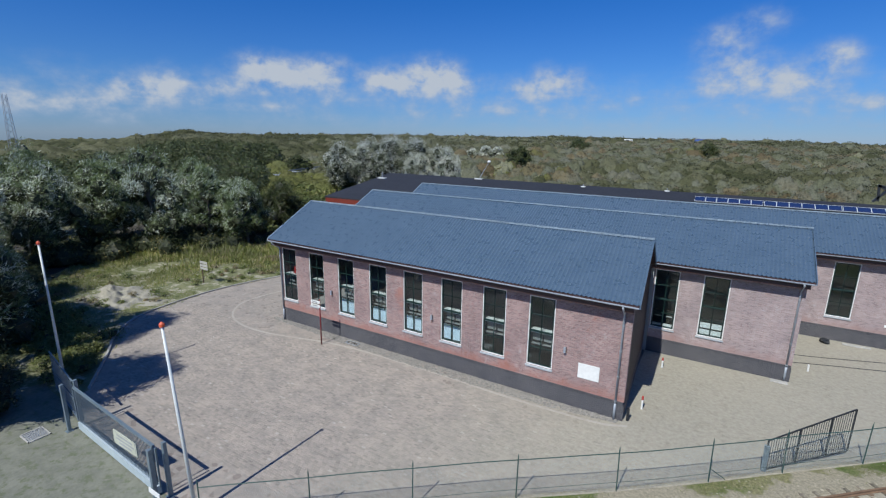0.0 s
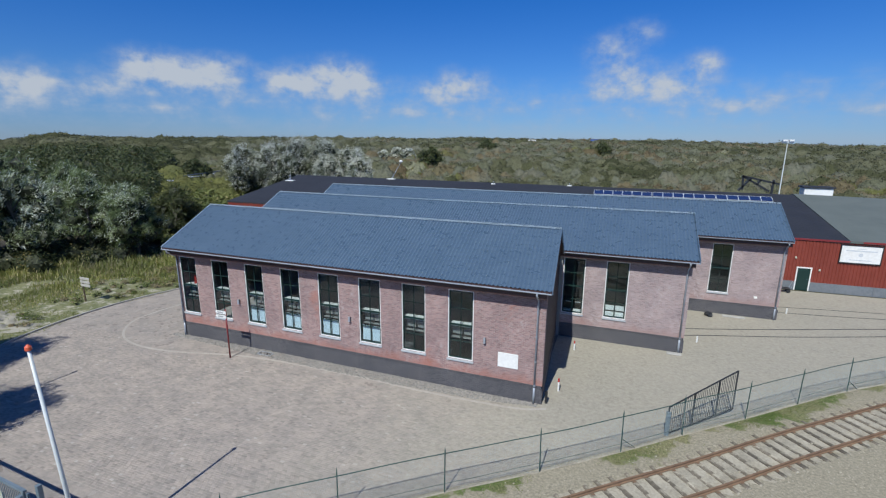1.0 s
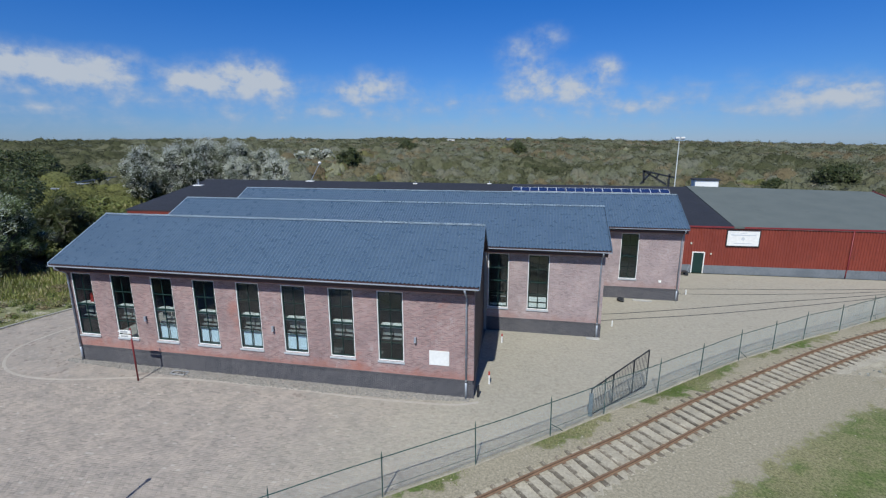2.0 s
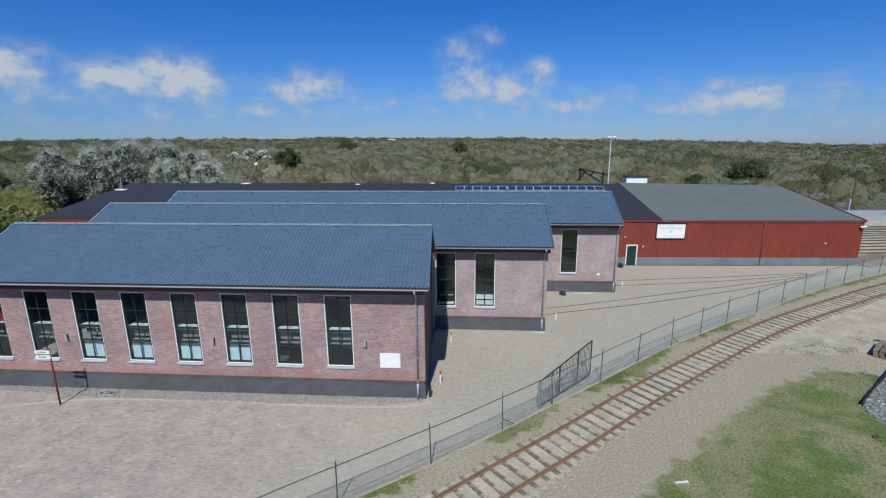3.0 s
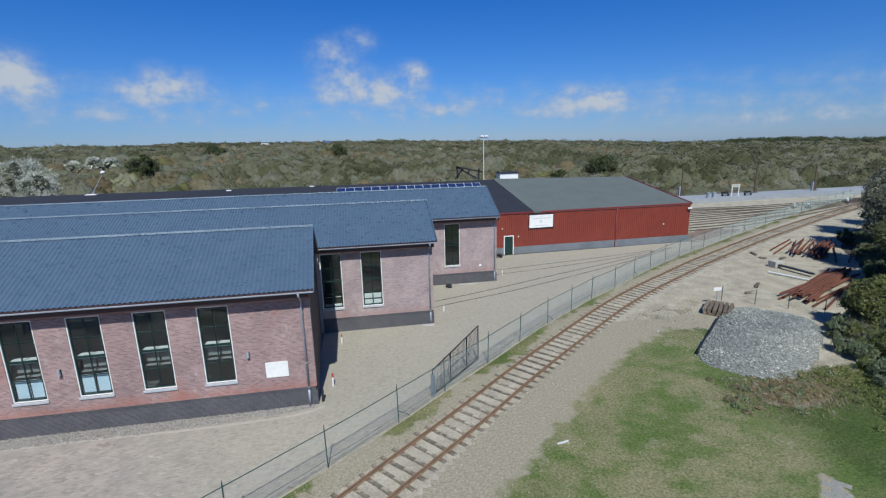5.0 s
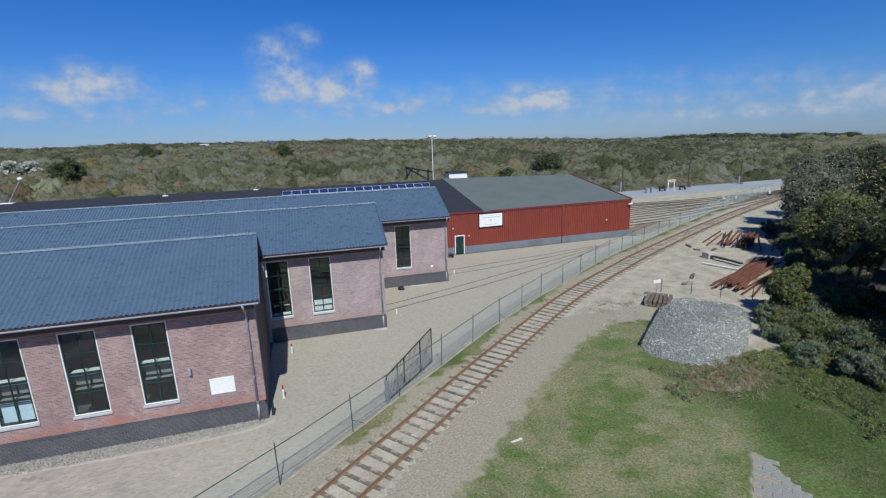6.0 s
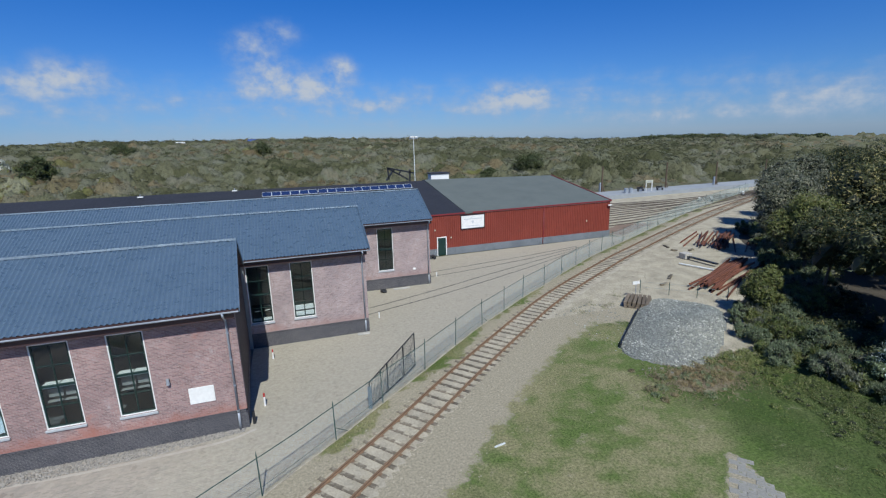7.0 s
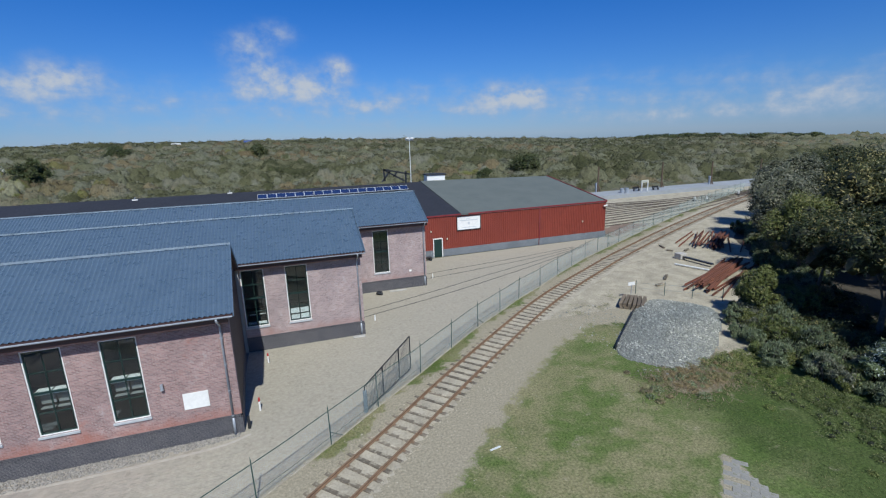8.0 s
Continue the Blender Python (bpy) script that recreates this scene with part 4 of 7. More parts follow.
FENCE_LINE = [(-13.3, -14.9), (-11.1, -14.6), (-8.3, -12.25), (-5.5, -9.92), (-2.43, -7.45), (0.75, -5.0), (3.8, -2.5), (6.4, -0.25), (9.4, 2.3), (12.2, 4.75), (15.1, 7.2), (17.8, 9.2), (20.5, 11.25), (23.8, 13.45), (27.05, 15.8), (30.05, 17.85), (33.1, 19.9), (35.85, 21.5), (38.4, 22.95), (41.2, 24.5), (44.5, 26.4), (52.3, 30.8), (74.0, 42.4), (97, 53.0)]
TRACK_LINE = [(-26, -31.8), (-12, -19.4), (1.45, -7.62), (4.25, -5.17), (7.12, -2.73), (11.3, 1.0), (17.3, 6.0), (21.5, 9.35), (26.2, 12.6), (31.65, 16.0), (38.3, 20.0), (55.3, 29.2), (77.2, 39.9), (106, 52.5), (138, 64.5)]
KERB_LINE = [(-24.85, -12.3), (-28.7, -9.7), (-31.1, -8.2), (-33.2, -5.95), (-34.05, -3.2), (-34.35, 0.2), (-34.05, 3.35), (-33.1, 6.7), (-31.4, 11.1), (-29.4, 16.1)]

ragged("sand_apron", [(-30, -60), (60, -60), (60, -12), (40, 0), (50, 9), (66, 20), (135, 50), (150, 66), (60, 68), (44, 60), (43, 27), (10, 26), (2, 5), (-10, -6), (-20, -16)], -0.03, M_SAND, "pale sandy gravel ground", "ground", 0.4, 2.0)
ragged("verge", [(-24, -12), (-28.3, -9.5), (-32.8, -5.8), (-34, 0.2), (-33.5, 3.4), (-31, 11), (-29, 16), (-27, 30), (-60, 34), (-64, 5), (-60, -30), (-24, -32)], -0.015, M_VERGE, "sandy verge overgrown with weeds", "verge", 0.3, 1.0)


def make_pavement():
    out = [(p.x, p.y) for p in curve_through(KERB_LINE, 1.0)]
    out += [(-24.1, 16), (-24.1, 8), (8, 26), (16, 26.9), (41.6, 27.8), (43.3, 26.9)]
    out += [(x - 0.1, y + 0.15) for x, y in FENCE_LINE[:20][::-1]]
    out += [(-13.0, -30), (-40, -30), (-24.6, -13.2)]
    bm = bmesh.new()
    f = bm.faces.new([bm.verts.new((x, y, 0.0)) for x, y in out])
    if f.normal.z < 0:
        f.normal_flip()
    bmesh.ops.triangulate(bm, faces=[f])
    return tagged(part("pavement", bm, M_PAVE), "pink-brown clinker paving dusted with sand", "pavement", kind="structure")


PAVEMENT = make_pavement()
kerb_pts = curve_through(KERB_LINE, 0.4)
kerb = ribbon("kerb", kerb_pts, -0.13, 0.0, -0.1, 0.11, M_KERB, "raised concrete kerb round the yard", "kerb")
ribbon("border_strip", curve_through([(-29.0, 5.5), (-29.7, 3.25), (-29.75, 0.65), (-28.35, -1.3), (-26.2, -2.3), (-23.0, -2.33), (-17.5, -1.1), (-10.8, -0.85), (-5.7, -0.98), (-1.2, -0.8), (0.3, -0.3)], 0.3), -0.08, 0.08, 0.0, 0.006, M_STRIP, "pale border course set in the paving", "paving border")
ribbon("fence_footing", [(p.x, p.y) for p in curve_through(FENCE_LINE, 1.0)], -0.045, 0.035, -0.05, 0.02, M_BALLAST, "low concrete strip under the wire fence", "kerb")


def make_lawn():
    """Grass between the track and the wood; its cover thins out towards the sand."""
    xs, ys = np.arange(-2, 48, 0.35), np.arange(-38, 6.5, 0.35)
    X, Y = np.meshgrid(xs, ys)
    edge = np.interp(X, (-2, 2, 7.4, 8.7, 10.9, 13.8, 17.9, 22.4, 24.6, 30, 48), (-16.2, -12.6, -7.6, -6.3, -4.3, -1.7, 1.8, 4.3, 3.9, 0.5, -1.0))
    d = (edge - Y) * 0.72
    right = np.clip((25.0 - X) + np.where(Y < -2.5, 60.0, 0.0), -9, 9)
    cover = np.clip(np.minimum(d, right) * 0.55 + 0.5, -1.0, 1.6)
    bare = (((X - 23.6) / 2.3) ** 2 + ((Y + 4.2 - 0.1 * (X - 23.6)) / 1.15) ** 2) ** 0.5
    bare = np.minimum(bare, (((X - 29.3) / 2.2) ** 2 + ((Y + 0.4 - 0.9 * (X - 29.3)) / 2.2) ** 2) ** 0.5)
    cover = np.minimum(cover, (bare - 1.0) * 1.4 + 0.55)
    u, w = (X - 18.1) * 0.75 + (Y + 10.5) * 0.66, (Y + 10.5) * 0.75 - (X - 18.1) * 0.66
    slab = np.maximum(np.maximum(u - 1.75, w - 0.15), np.maximum(-(w + 0.1 + (1.75 - u) * 0.85) * 0.75, -2.9 - u))
    cover = np.minimum(cover, slab * 1.6 + 0.5)
    line = np.interp(Y, (-38, -14, -9.3, -7.4, -4.4, -3.2), (24, 20.6, 19.6, 20.4, 20.0, 23))
    lush = np.clip((X - line) * 0.28 + 0.42, 0, 1)
    lush = np.maximum(lush, (0.34 + 0.14 * np.sin(X * 1.3 + 0.4 * Y)) * np.exp(-((d - 1.2) / 1.0) ** 2) * (X > 4) * (X < 23))
    n, m = X.shape
    i = np.arange(n * m).reshape(n, m)
    f = np.stack([i[:-1, :-1], i[:-1, 1:], i[1:, 1:], i[1:, :-1]], -1)
    wood = np.interp(Y, (-38, -13, -8, -3.8, 1.2), (31, 30.5, 30.3, 30.0, 33.0))
    f = f[(cover[:-1, :-1] > -0.9) & (X < wood)[:-1, :-1]].reshape(-1, 4)
    ob = soup("lawn", np.stack([X, Y, np.clip(cover, -0.2, 0.3) * 0.02 + 0.004 * np.sin(X * 3) * np.sin(Y * 2.3)], -1).reshape(-1, 3), f, M_TURF, smooth=True)
    for key, val in (("cover", cover), ("lush", lush)):
        a = ob.data.attributes.new(key, "FLOAT", "POINT")
        a.data.foreach_set("value", val.ravel().astype(np.float32))
    tagged(ob, "patchy mown grass with worn dry spots", "lawn", kind="structure")


make_lawn()


def fence_turf():
    """Grass strip on the track side of the fence, broken by bare sand."""
    pts = [Vector((p.x, p.y)) for p in curve_through(FENCE_LINE[1:], 0.3)]
    offs = (0.04, 0.2, 0.4, 0.65, 0.95, 1.3)
    V, C, U = [], [], []
    for i, p in enumerate(pts):
        d = (pts[min(i + 1, len(pts) - 1)] - pts[max(i - 1, 0)]).normalized()
        k = noise.noise((p.x * 0.32, p.y * 0.32, 9.0)) + 0.6 * noise.noise((p.x * 1.1, p.y * 1.1, 2.0))
        for o in offs:
            q = p + Vector((d.y, -d.x)) * o
            V.append((q.x, q.y, 0.006))
            C.append(0.86 + 1.0 * k - 0.85 * o + 0.5 * noise.noise((q.x * 2.5, q.y * 2.5, 5.0)))
            U.append(0.22)
    m = len(offs)
    F = [(i * m + j, i * m + j + 1, (i + 1) * m + j + 1, (i + 1) * m + j) for i in range(len(pts) - 1) for j in range(m - 1)]
    ob = soup("fence_verge", V, F, M_TURF, smooth=True)
    for key, val in (("cover", C), ("lush", U)):
        a = ob.data.attributes.new(key, "FLOAT", "POINT")
        a.data.foreach_set("value", np.array(val, np.float32))
    tagged(ob, "strip of green grass along the fence foot", "verge", kind="structure")


fence_turf()
# ground sheets below both woods, their colour darkened as tree shade
ragged("wood_floor", [(60.5, 25.5), (48, 12.5), (40.5, 4.5), (33, 1.0), (29.5, -4), (30, -9), (30.5, -40), (110, -40), (120, 42), (90, 38)], -0.005, M_WOODFLOOR, "leaf litter under the trees, darkened to paint their shade", "ground", 0.5, 1.0)
ragged("wood_floor", [(-45.5, 17), (-52, 9), (-54, 0), (-50, -7), (-42, -11.5), (-30, -14.5), (-30, -40), (-90, -40), (-90, 22), (-50, 24)], -0.004, M_WOODFLOOR, "leaf litter under the trees, darkened to paint their shade", "ground", 0.5, 1.0)
ragged("rust_patch", [(43.4, 27.8), (47.5, 29.6), (54, 33), (50, 33.6), (45, 32.5), (43.2, 31.5)], -0.012, M_BROWNSOIL, "rust-brown soil beside the tracks", "ground", 0.4, 1.0)
ragged("entrance_ground", [(-27.6, -13.4), (-23.0, -13.75), (-20.7, -14.1), (-13.6, -14.38), (-12.0, -14.75), (-12.0, -24), (-30, -24), (-28.5, -17)], 0.006, M_ENTRY, "mossy grey paving outside the gate", "pavement", 0.05, 0.4)
ragged("path_spur", [(-52, 17), (-44, 15.2), (-40, 14.8), (-40, 16), (-45, 17), (-53, 19)], 0.0, M_SAND, "pale sandy path under the trees", "path", 0.3, 1.0)


def stones(name, spots, sizes, material, label, category, seed, flat=0.7):
    """Loose stones as squashed, jittered octahedra with a cut top."""
    rng = np.random.default_rng(seed)
    base = np.array([(1, 0, 0), (0.3, 0.95, 0), (-0.8, 0.6, 0), (-0.8, -0.6, 0), (0.3, -0.95, 0), (0.25, 0.1, 0.8), (-0.3, -0.15, 0.75), (0, 0, -0.8)])
    fc = np.array([(0, 1, 5), (1, 2, 5), (2, 6, 5), (2, 3, 6), (3, 4, 6), (4, 5, 6), (4, 0, 5), (1, 0, 7), (2, 1, 7), (3, 2, 7), (4, 3, 7), (0, 4, 7)])
    n = len(spots)
    v = base[None] * rng.uniform(0.75, 1.25, (n, 8, 3)) * np.asarray(sizes)[:, None, None] * np.array((1, 1, flat))
    a = rng.uniform(0, 6.283, n)
    c, s = np.cos(a)[:, None], np.sin(a)[:, None]
    tl = rng.uniform(-0.5, 0.5, n)[:, None]
    x, y, z = v[..., 0], v[..., 1], v[..., 2]
    y, z = y * np.cos(tl) - z * np.sin(tl), y * np.sin(tl) + z * np.cos(tl)
    v = np.stack([x * c - y * s, x * s + y * c, z], -1) + np.asarray(spots)[:, None, :]
    f = (fc[None] + (np.arange(n) * 8)[:, None, None]).reshape(-1, 3)
    return tagged(soup(name, v.reshape(-1, 3), f, material), label, category, kind="stuff")


rng = np.random.default_rng(5)
gx = rng.uniform(-24.9, -0.2, 5200)
gw = np.interp(gx, (-24.9, -19, -13, -7.7, -3.5, -0.4), (0.35, 0.7, 0.86, 0.86, 0.7, 0.3))
stones("pebbles", np.stack([gx, -0.03 - gw * rng.uniform(0, 1, 5200), rng.uniform(0.0, 0.03, 5200)], -1), rng.uniform(0.03, 0.065, 5200), M_COBBLE, "strip of loose pebbles along the wall foot", "pebbles", 6)


# ---- railway: rails on weathered wooden sleepers ----
def rail_profile(bm, pts, off, z0, scale=1.0):
    """A flat-bottomed rail along the points, shifted sideways."""
    prof = [(-0.06, 0), (0.06, 0), (0.06, 0.012), (0.012, 0.03), (0.012, 0.095), (0.034, 0.105), (0.034, 0.14), (-0.034, 0.14), (-0.034, 0.105), (-0.012, 0.095), (-0.012, 0.03), (-0.06, 0.012)]
    rings = []
    for i, p in enumerate(pts):
        d = (pts[min(i + 1, len(pts) - 1)] - pts[max(i - 1, 0)]).normalized()
        r = Vector((d.y, -d.x))
        rings.append([bm.verts.new((*(p + r * (off + a * scale)), z0 + b * scale)) for a, b in prof])
    n = len(prof)
    for q, w in zip(rings, rings[1:]):
        for k in range(n):
            bm.faces.new((q[k], q[(k + 1) % n], w[(k + 1) % n], w[k]))
    bm.faces.new(rings[0][::-1])
    bm.faces.new(rings[-1])


def sleeper_mesh(seed):
    rnd = random.Random(seed)
    bm = bmesh.new()
    box(bm, -0.10, -1.2, -0.10, 0.10, 1.2, 0.035, 0.012)
    for v in bm.verts:
        v.co += Vector((rnd.uniform(-0.012, 0.012), rnd.uniform(-0.03, 0.03), rnd.uniform(-0.006, 0.006)))
    return shared("sleeper", bm, M_SLEEPER)


def main_track():
    t = thing("railway_track", 1.35, -7.55, 0, "single railway track with rusty rails on worn wooden sleepers", "railway track", kind="structure")
    O = Vector((1.35, -7.55))
    pts = [Vector((p.x, p.y)) - O for p in curve_through(TRACK_LINE, 0.8)]
    for off in (-0.7525, 0.7525):
        bm = bmesh.new()
        rail_profile(bm, pts, off, 0.035, 1.0)
        part("rail", bm, M_RUST, t, "brown rusted steel rail")
    kinds = [sleeper_mesh(k) for k in range(5)]
    clip = bmesh.new()
    for s in (-0.7525, 0.7525):
        box(clip, -0.07, s - 0.13, 0.035, 0.07, s - 0.075, 0.062)
        box(clip, -0.07, s + 0.075, 0.035, 0.07, s + 0.13, 0.062)
    clip = shared("rail_clip", clip, M_RUST)
    rnd = random.Random(11)
    for k, (p, d) in enumerate(even(pts, 0.66)):
        if p.x > 90 or p.x < -16:
            continue
        s = place("sleeper", kinds[k % 5], t)
        s.matrix_local = pose(p.x + rnd.uniform(-0.05, 0.05), p.y, rnd.uniform(-0.026, 0.0), 0, 0, math.degrees(math.atan2(d.y, d.x)) + rnd.uniform(-2.0, 2.0))
        if p.x < 30:
            place("rail_clip", clip, s)
    return t


main_track()
track_pts = [Vector((p.x, p.y)) for p in curve_through(TRACK_LINE, 1.0)]
ribbon("ballast_bed", [(p.x, p.y) for p in track_pts], -1.75, 1.65, -0.2, -0.012, M_BALLAST, "pale sandy ballast under the railway track", "ballast")
rng = np.random.default_rng(8)
sp = []
for p, d in even(track_pts, 0.1):
    if -6 < p.x < 48:
        for o in rng.normal(0, 1.05, 7):
            q = p + Vector((d.y, -d.x)) * o
            sp.append((q.x + rng.uniform(-0.05, 0.05), q.y, rng.uniform(-0.01, 0.02)))
for k in range(9000):
    q = rng.choice(len(track_pts) - 1)
    p = track_pts[q]
    if 0 < p.x < 40:
        sp.append((p.x + rng.normal(2.6, 1.6), p.y - rng.normal(1.9, 1.3), rng.uniform(-0.03, 0.0)))
stones("ballast_stones", np.array(sp), rng.uniform(0.02, 0.048, len(sp)), M_BALLAST, "loose pale ballast stones between the sleepers", "ballast", 9)


def yard_rails():
    """Grooved rails that run flush in the paving towards the halls."""
    for line in ([(7.5, 12.2), (9.5, 12.95), (15.5, 15.0), (22.4, 17.85), (29, 20.8), (34.2, 23.4), (38, 25.6)], [(7.6, 13.6), (9.6, 14.2), (15.5, 16.4), (20.4, 18.4), (27, 20.9), (34.5, 23.9), (37.5, 25.6)],
                 [(14.8, 21.3), (20, 22.2), (27, 23.3), (35, 24.9)], [(14.8, 19.9), (20, 20.7), (28, 22.4), (35, 24.5)]):
        ob = ribbon("inset_rail", [(p.x, p.y) for p in curve_through(line, 0.8)], -0.045, 0.045, -0.02, 0.007, M_BLACK, "flush rail set in the paving", "rail")
        ob["group"] = "rails in the yard paving"


yard_rails()


def station_tracks():
    """A fan of sidings between the platform and the main track."""
    sl = shared("sleeper", (lambda b: (box(b, -0.12, -1.2, -0.1, 0.12, 1.2, 0.0), b)[1])(bmesh.new()), M_PALESLEEPER)
    for k in range(6):
        y0 = 33.5 + k * 3.3
        line = [(43.6, y0 + 0.4), (56, y0 + (39.5 - y0) * 0.10 + 1.5), (72, y0 + (47.2 - y0) * 0.48 + 0.6), (92, y0 + (51.3 - y0) * 0.80), (112, 50.5 + k * 0.9)]
        t = thing("siding_track", line[0][0], line[0][1], 0, "rusty siding track fanning out beside the platform", "railway track", "siding tracks")
        O = Vector(line[0])
        pts = [p - O for p in curve_through(line, 2.0)]
        for off in (-0.7525, 0.7525):
            bm = bmesh.new()
            rail_profile(bm, pts, off, 0.0, 0.8)
            part("rail", bm, M_OLDRAIL, t)
        for p, d in even(pts, 2.6):
            s = place("sleeper", sl, t)
            s.matrix_local = pose(p.x, p.y, 0, 0, 0, math.degrees(math.atan2(d.y, d.x)))


station_tracks()


def paved_corner():
    """Old slabs sunk in the grass; the outer ones are overgrown."""
    t = thing("paved_corner", 18.1, -10.5, 0, "old grey paving slabs half overgrown by grass", "pavement", kind="structure", rz=41.4)
    rnd = random.Random(8)
    kinds = []
    for k in range(4):
        bm = bmesh.new()
        box(bm, -0.142, -0.292, -0.04, 0.142, 0.292, 0.022, 0.008)
        for v in bm.verts:
            v.co += Vector((rnd.uniform(-0.006, 0.006), rnd.uniform(-0.006, 0.006), rnd.uniform(-0.004, 0.004)))
        kinds.append(shared("slab", bm, M_OLDPAVE))
    for i in range(-9, 6):
        for j in range(6):
            x, y = i * 0.3, -0.15 - j * 0.6 - (0.3 if i % 2 else 0.0)
            over = y + 0.25 + (1.75 - x) * 0.85
            if over < 0 or rnd.random() < 0.45 - 0.4 * over:
                continue
            s = place("slab", kinds[rnd.randrange(4)], t)
            s.matrix_local = pose(x, y, rnd.uniform(-0.012, 0.004), rnd.uniform(-1.2, 1.2), rnd.uniform(-1.2, 1.2), rnd.uniform(-1.5, 1.5))


paved_corner()

# ---- wire fence along the track ----
def wire_fence():
    f = thing("wire_fence", -11.3, -14.4, 0, "green chain-link fence on slim steel posts", "fence")
    O = Vector((-11.3, -14.4))
    pts = [Vector((p.x, p.y)) - O for p in curve_through(FENCE_LINE[1:], 0.6)]
    post = bmesh.new()
    tube(post, [(0, 0, -0.05), (0, 0, 1.78)], 0.024, sides=8)
    tube(post, [(0, 0, 1.78), (0, 0, 1.98)], 0.026, 0.004, sides=8)
    post = shared("fence_post", post, M_FENCE)
    rnd = random.Random(4)
    spots = [(Vector(a) - O, (Vector(b) - Vector(a)).normalized()) for a, b in zip(FENCE_LINE[1:20], FENCE_LINE[2:21])]
    spots += [s for s in even(pts, 3.9) if s[0].x + O.x > 44.4]
    for k, (p, d) in enumerate(spots):
        o = place("fence_post", post, f)
        o.matrix_local = pose(p.x, p.y, 0.04, rnd.uniform(-1.5, 1.5), rnd.uniform(-1.5, 1.5), 0)
        if k % 4 == 1:
            b = bmesh.new()
            tube(b, [(p.x + d.x * 0.05, p.y + d.y * 0.05, 0.6), (p.x + d.x * 0.75, p.y + d.y * 0.75, 0.04)], 0.018, sides=6)
            part("brace", b, M_FENCE, f)
    for z, r in ((1.66, 0.019), (0.36, 0.008)):
        bm = bmesh.new()
        tube(bm, [(p.x, p.y, z + 0.04 + 0.01 * math.sin(i * 0.9)) for i, p in enumerate(pts)], r, sides=6)
        part("top_rail" if z > 1 else "tension_wire", bm, M_FENCE, f)
    # diamond mesh: thin flat wires leaning both ways
    q = even(pts, 0.075)
    P = np.array([(p.x, p.y) for p, d in q])
    n = len(P)
    h = 1.6
    k = int(h / 0.075)
    V, F = [], []
    for s in (1, -1):
        a = np.arange(0, n - k) if s == 1 else np.arange(k, n)
        b = a + k * s
        m = (a + b) // 2
        for lo, hi, z0, z1 in ((a, m, 0.06, 0.06 + h / 2), (m, b, 0.06 + h / 2, 0.06 + h)):
            A = np.column_stack([P[lo], np.full(len(lo), z0)])
            B = np.column_stack([P[hi], np.full(len(hi), z1)])
            w = np.array((0.0022, -0.0019, 0.0))
            i0 = sum(len(v) for v in V)
            V += [A - w, A + w, B + w, B - w]
            c = len(A)
            i = np.arange(c) + i0
            F.append(np.stack([i, i + c, i + 2 * c, i + 3 * c], -1))
    ob = soup("chain_link", np.concatenate(V), np.concatenate(F), M_WIRE, f, "chain-link wire mesh")
    ob["kind"] = "stuff"


wire_fence()


def leaning_gate():
    """A black barred gate leaf that stands against the fence, rising to one end."""
    t = thing("gate_leaf", 5.72, -0.5, 0, "black barred steel gate leaf leaning by the fence", "gate")
    d = Vector((3.2, 3.2, 0))
    n = 36
    up = lambda u: 1.42 + 0.82 * u
    lo = lambda u: 0.06 + 0.16 * u
    for u in (0.0, 0.36, 0.72, 1.0):
        bm = bmesh.new()
        bar(bm, d * u + Vector((0, 0, lo(u) if u else 0.0)), d * u + Vector((0, 0, up(u))), 0.05, 0.05)
        part("upright", bm, M_BLACK, t)
    for k in range(n):
        u = (k + 0.5) / n
        bm = bmesh.new()
        bar(bm, d * u + Vector((0, 0, lo(u))), d * u + Vector((0, 0, up(u))), 0.018, 0.018)
        part("bar", bm, M_BLACK, t)
    for z in (0, 1):
        bm = bmesh.new()
        bar(bm, Vector((0, 0, (lo, up)[z](0))), d + Vector((0, 0, (lo, up)[z](1))), 0.045, 0.05)
        part("rail", bm, M_BLACK, t)
    bm = bmesh.new()
    box(bm, -0.09, -0.06, 0.0, 0.09, 0.06, 1.2, 0.01)
    part("lock_post", bm, M_GATE, t, "grey steel lock post")


leaning_gate()


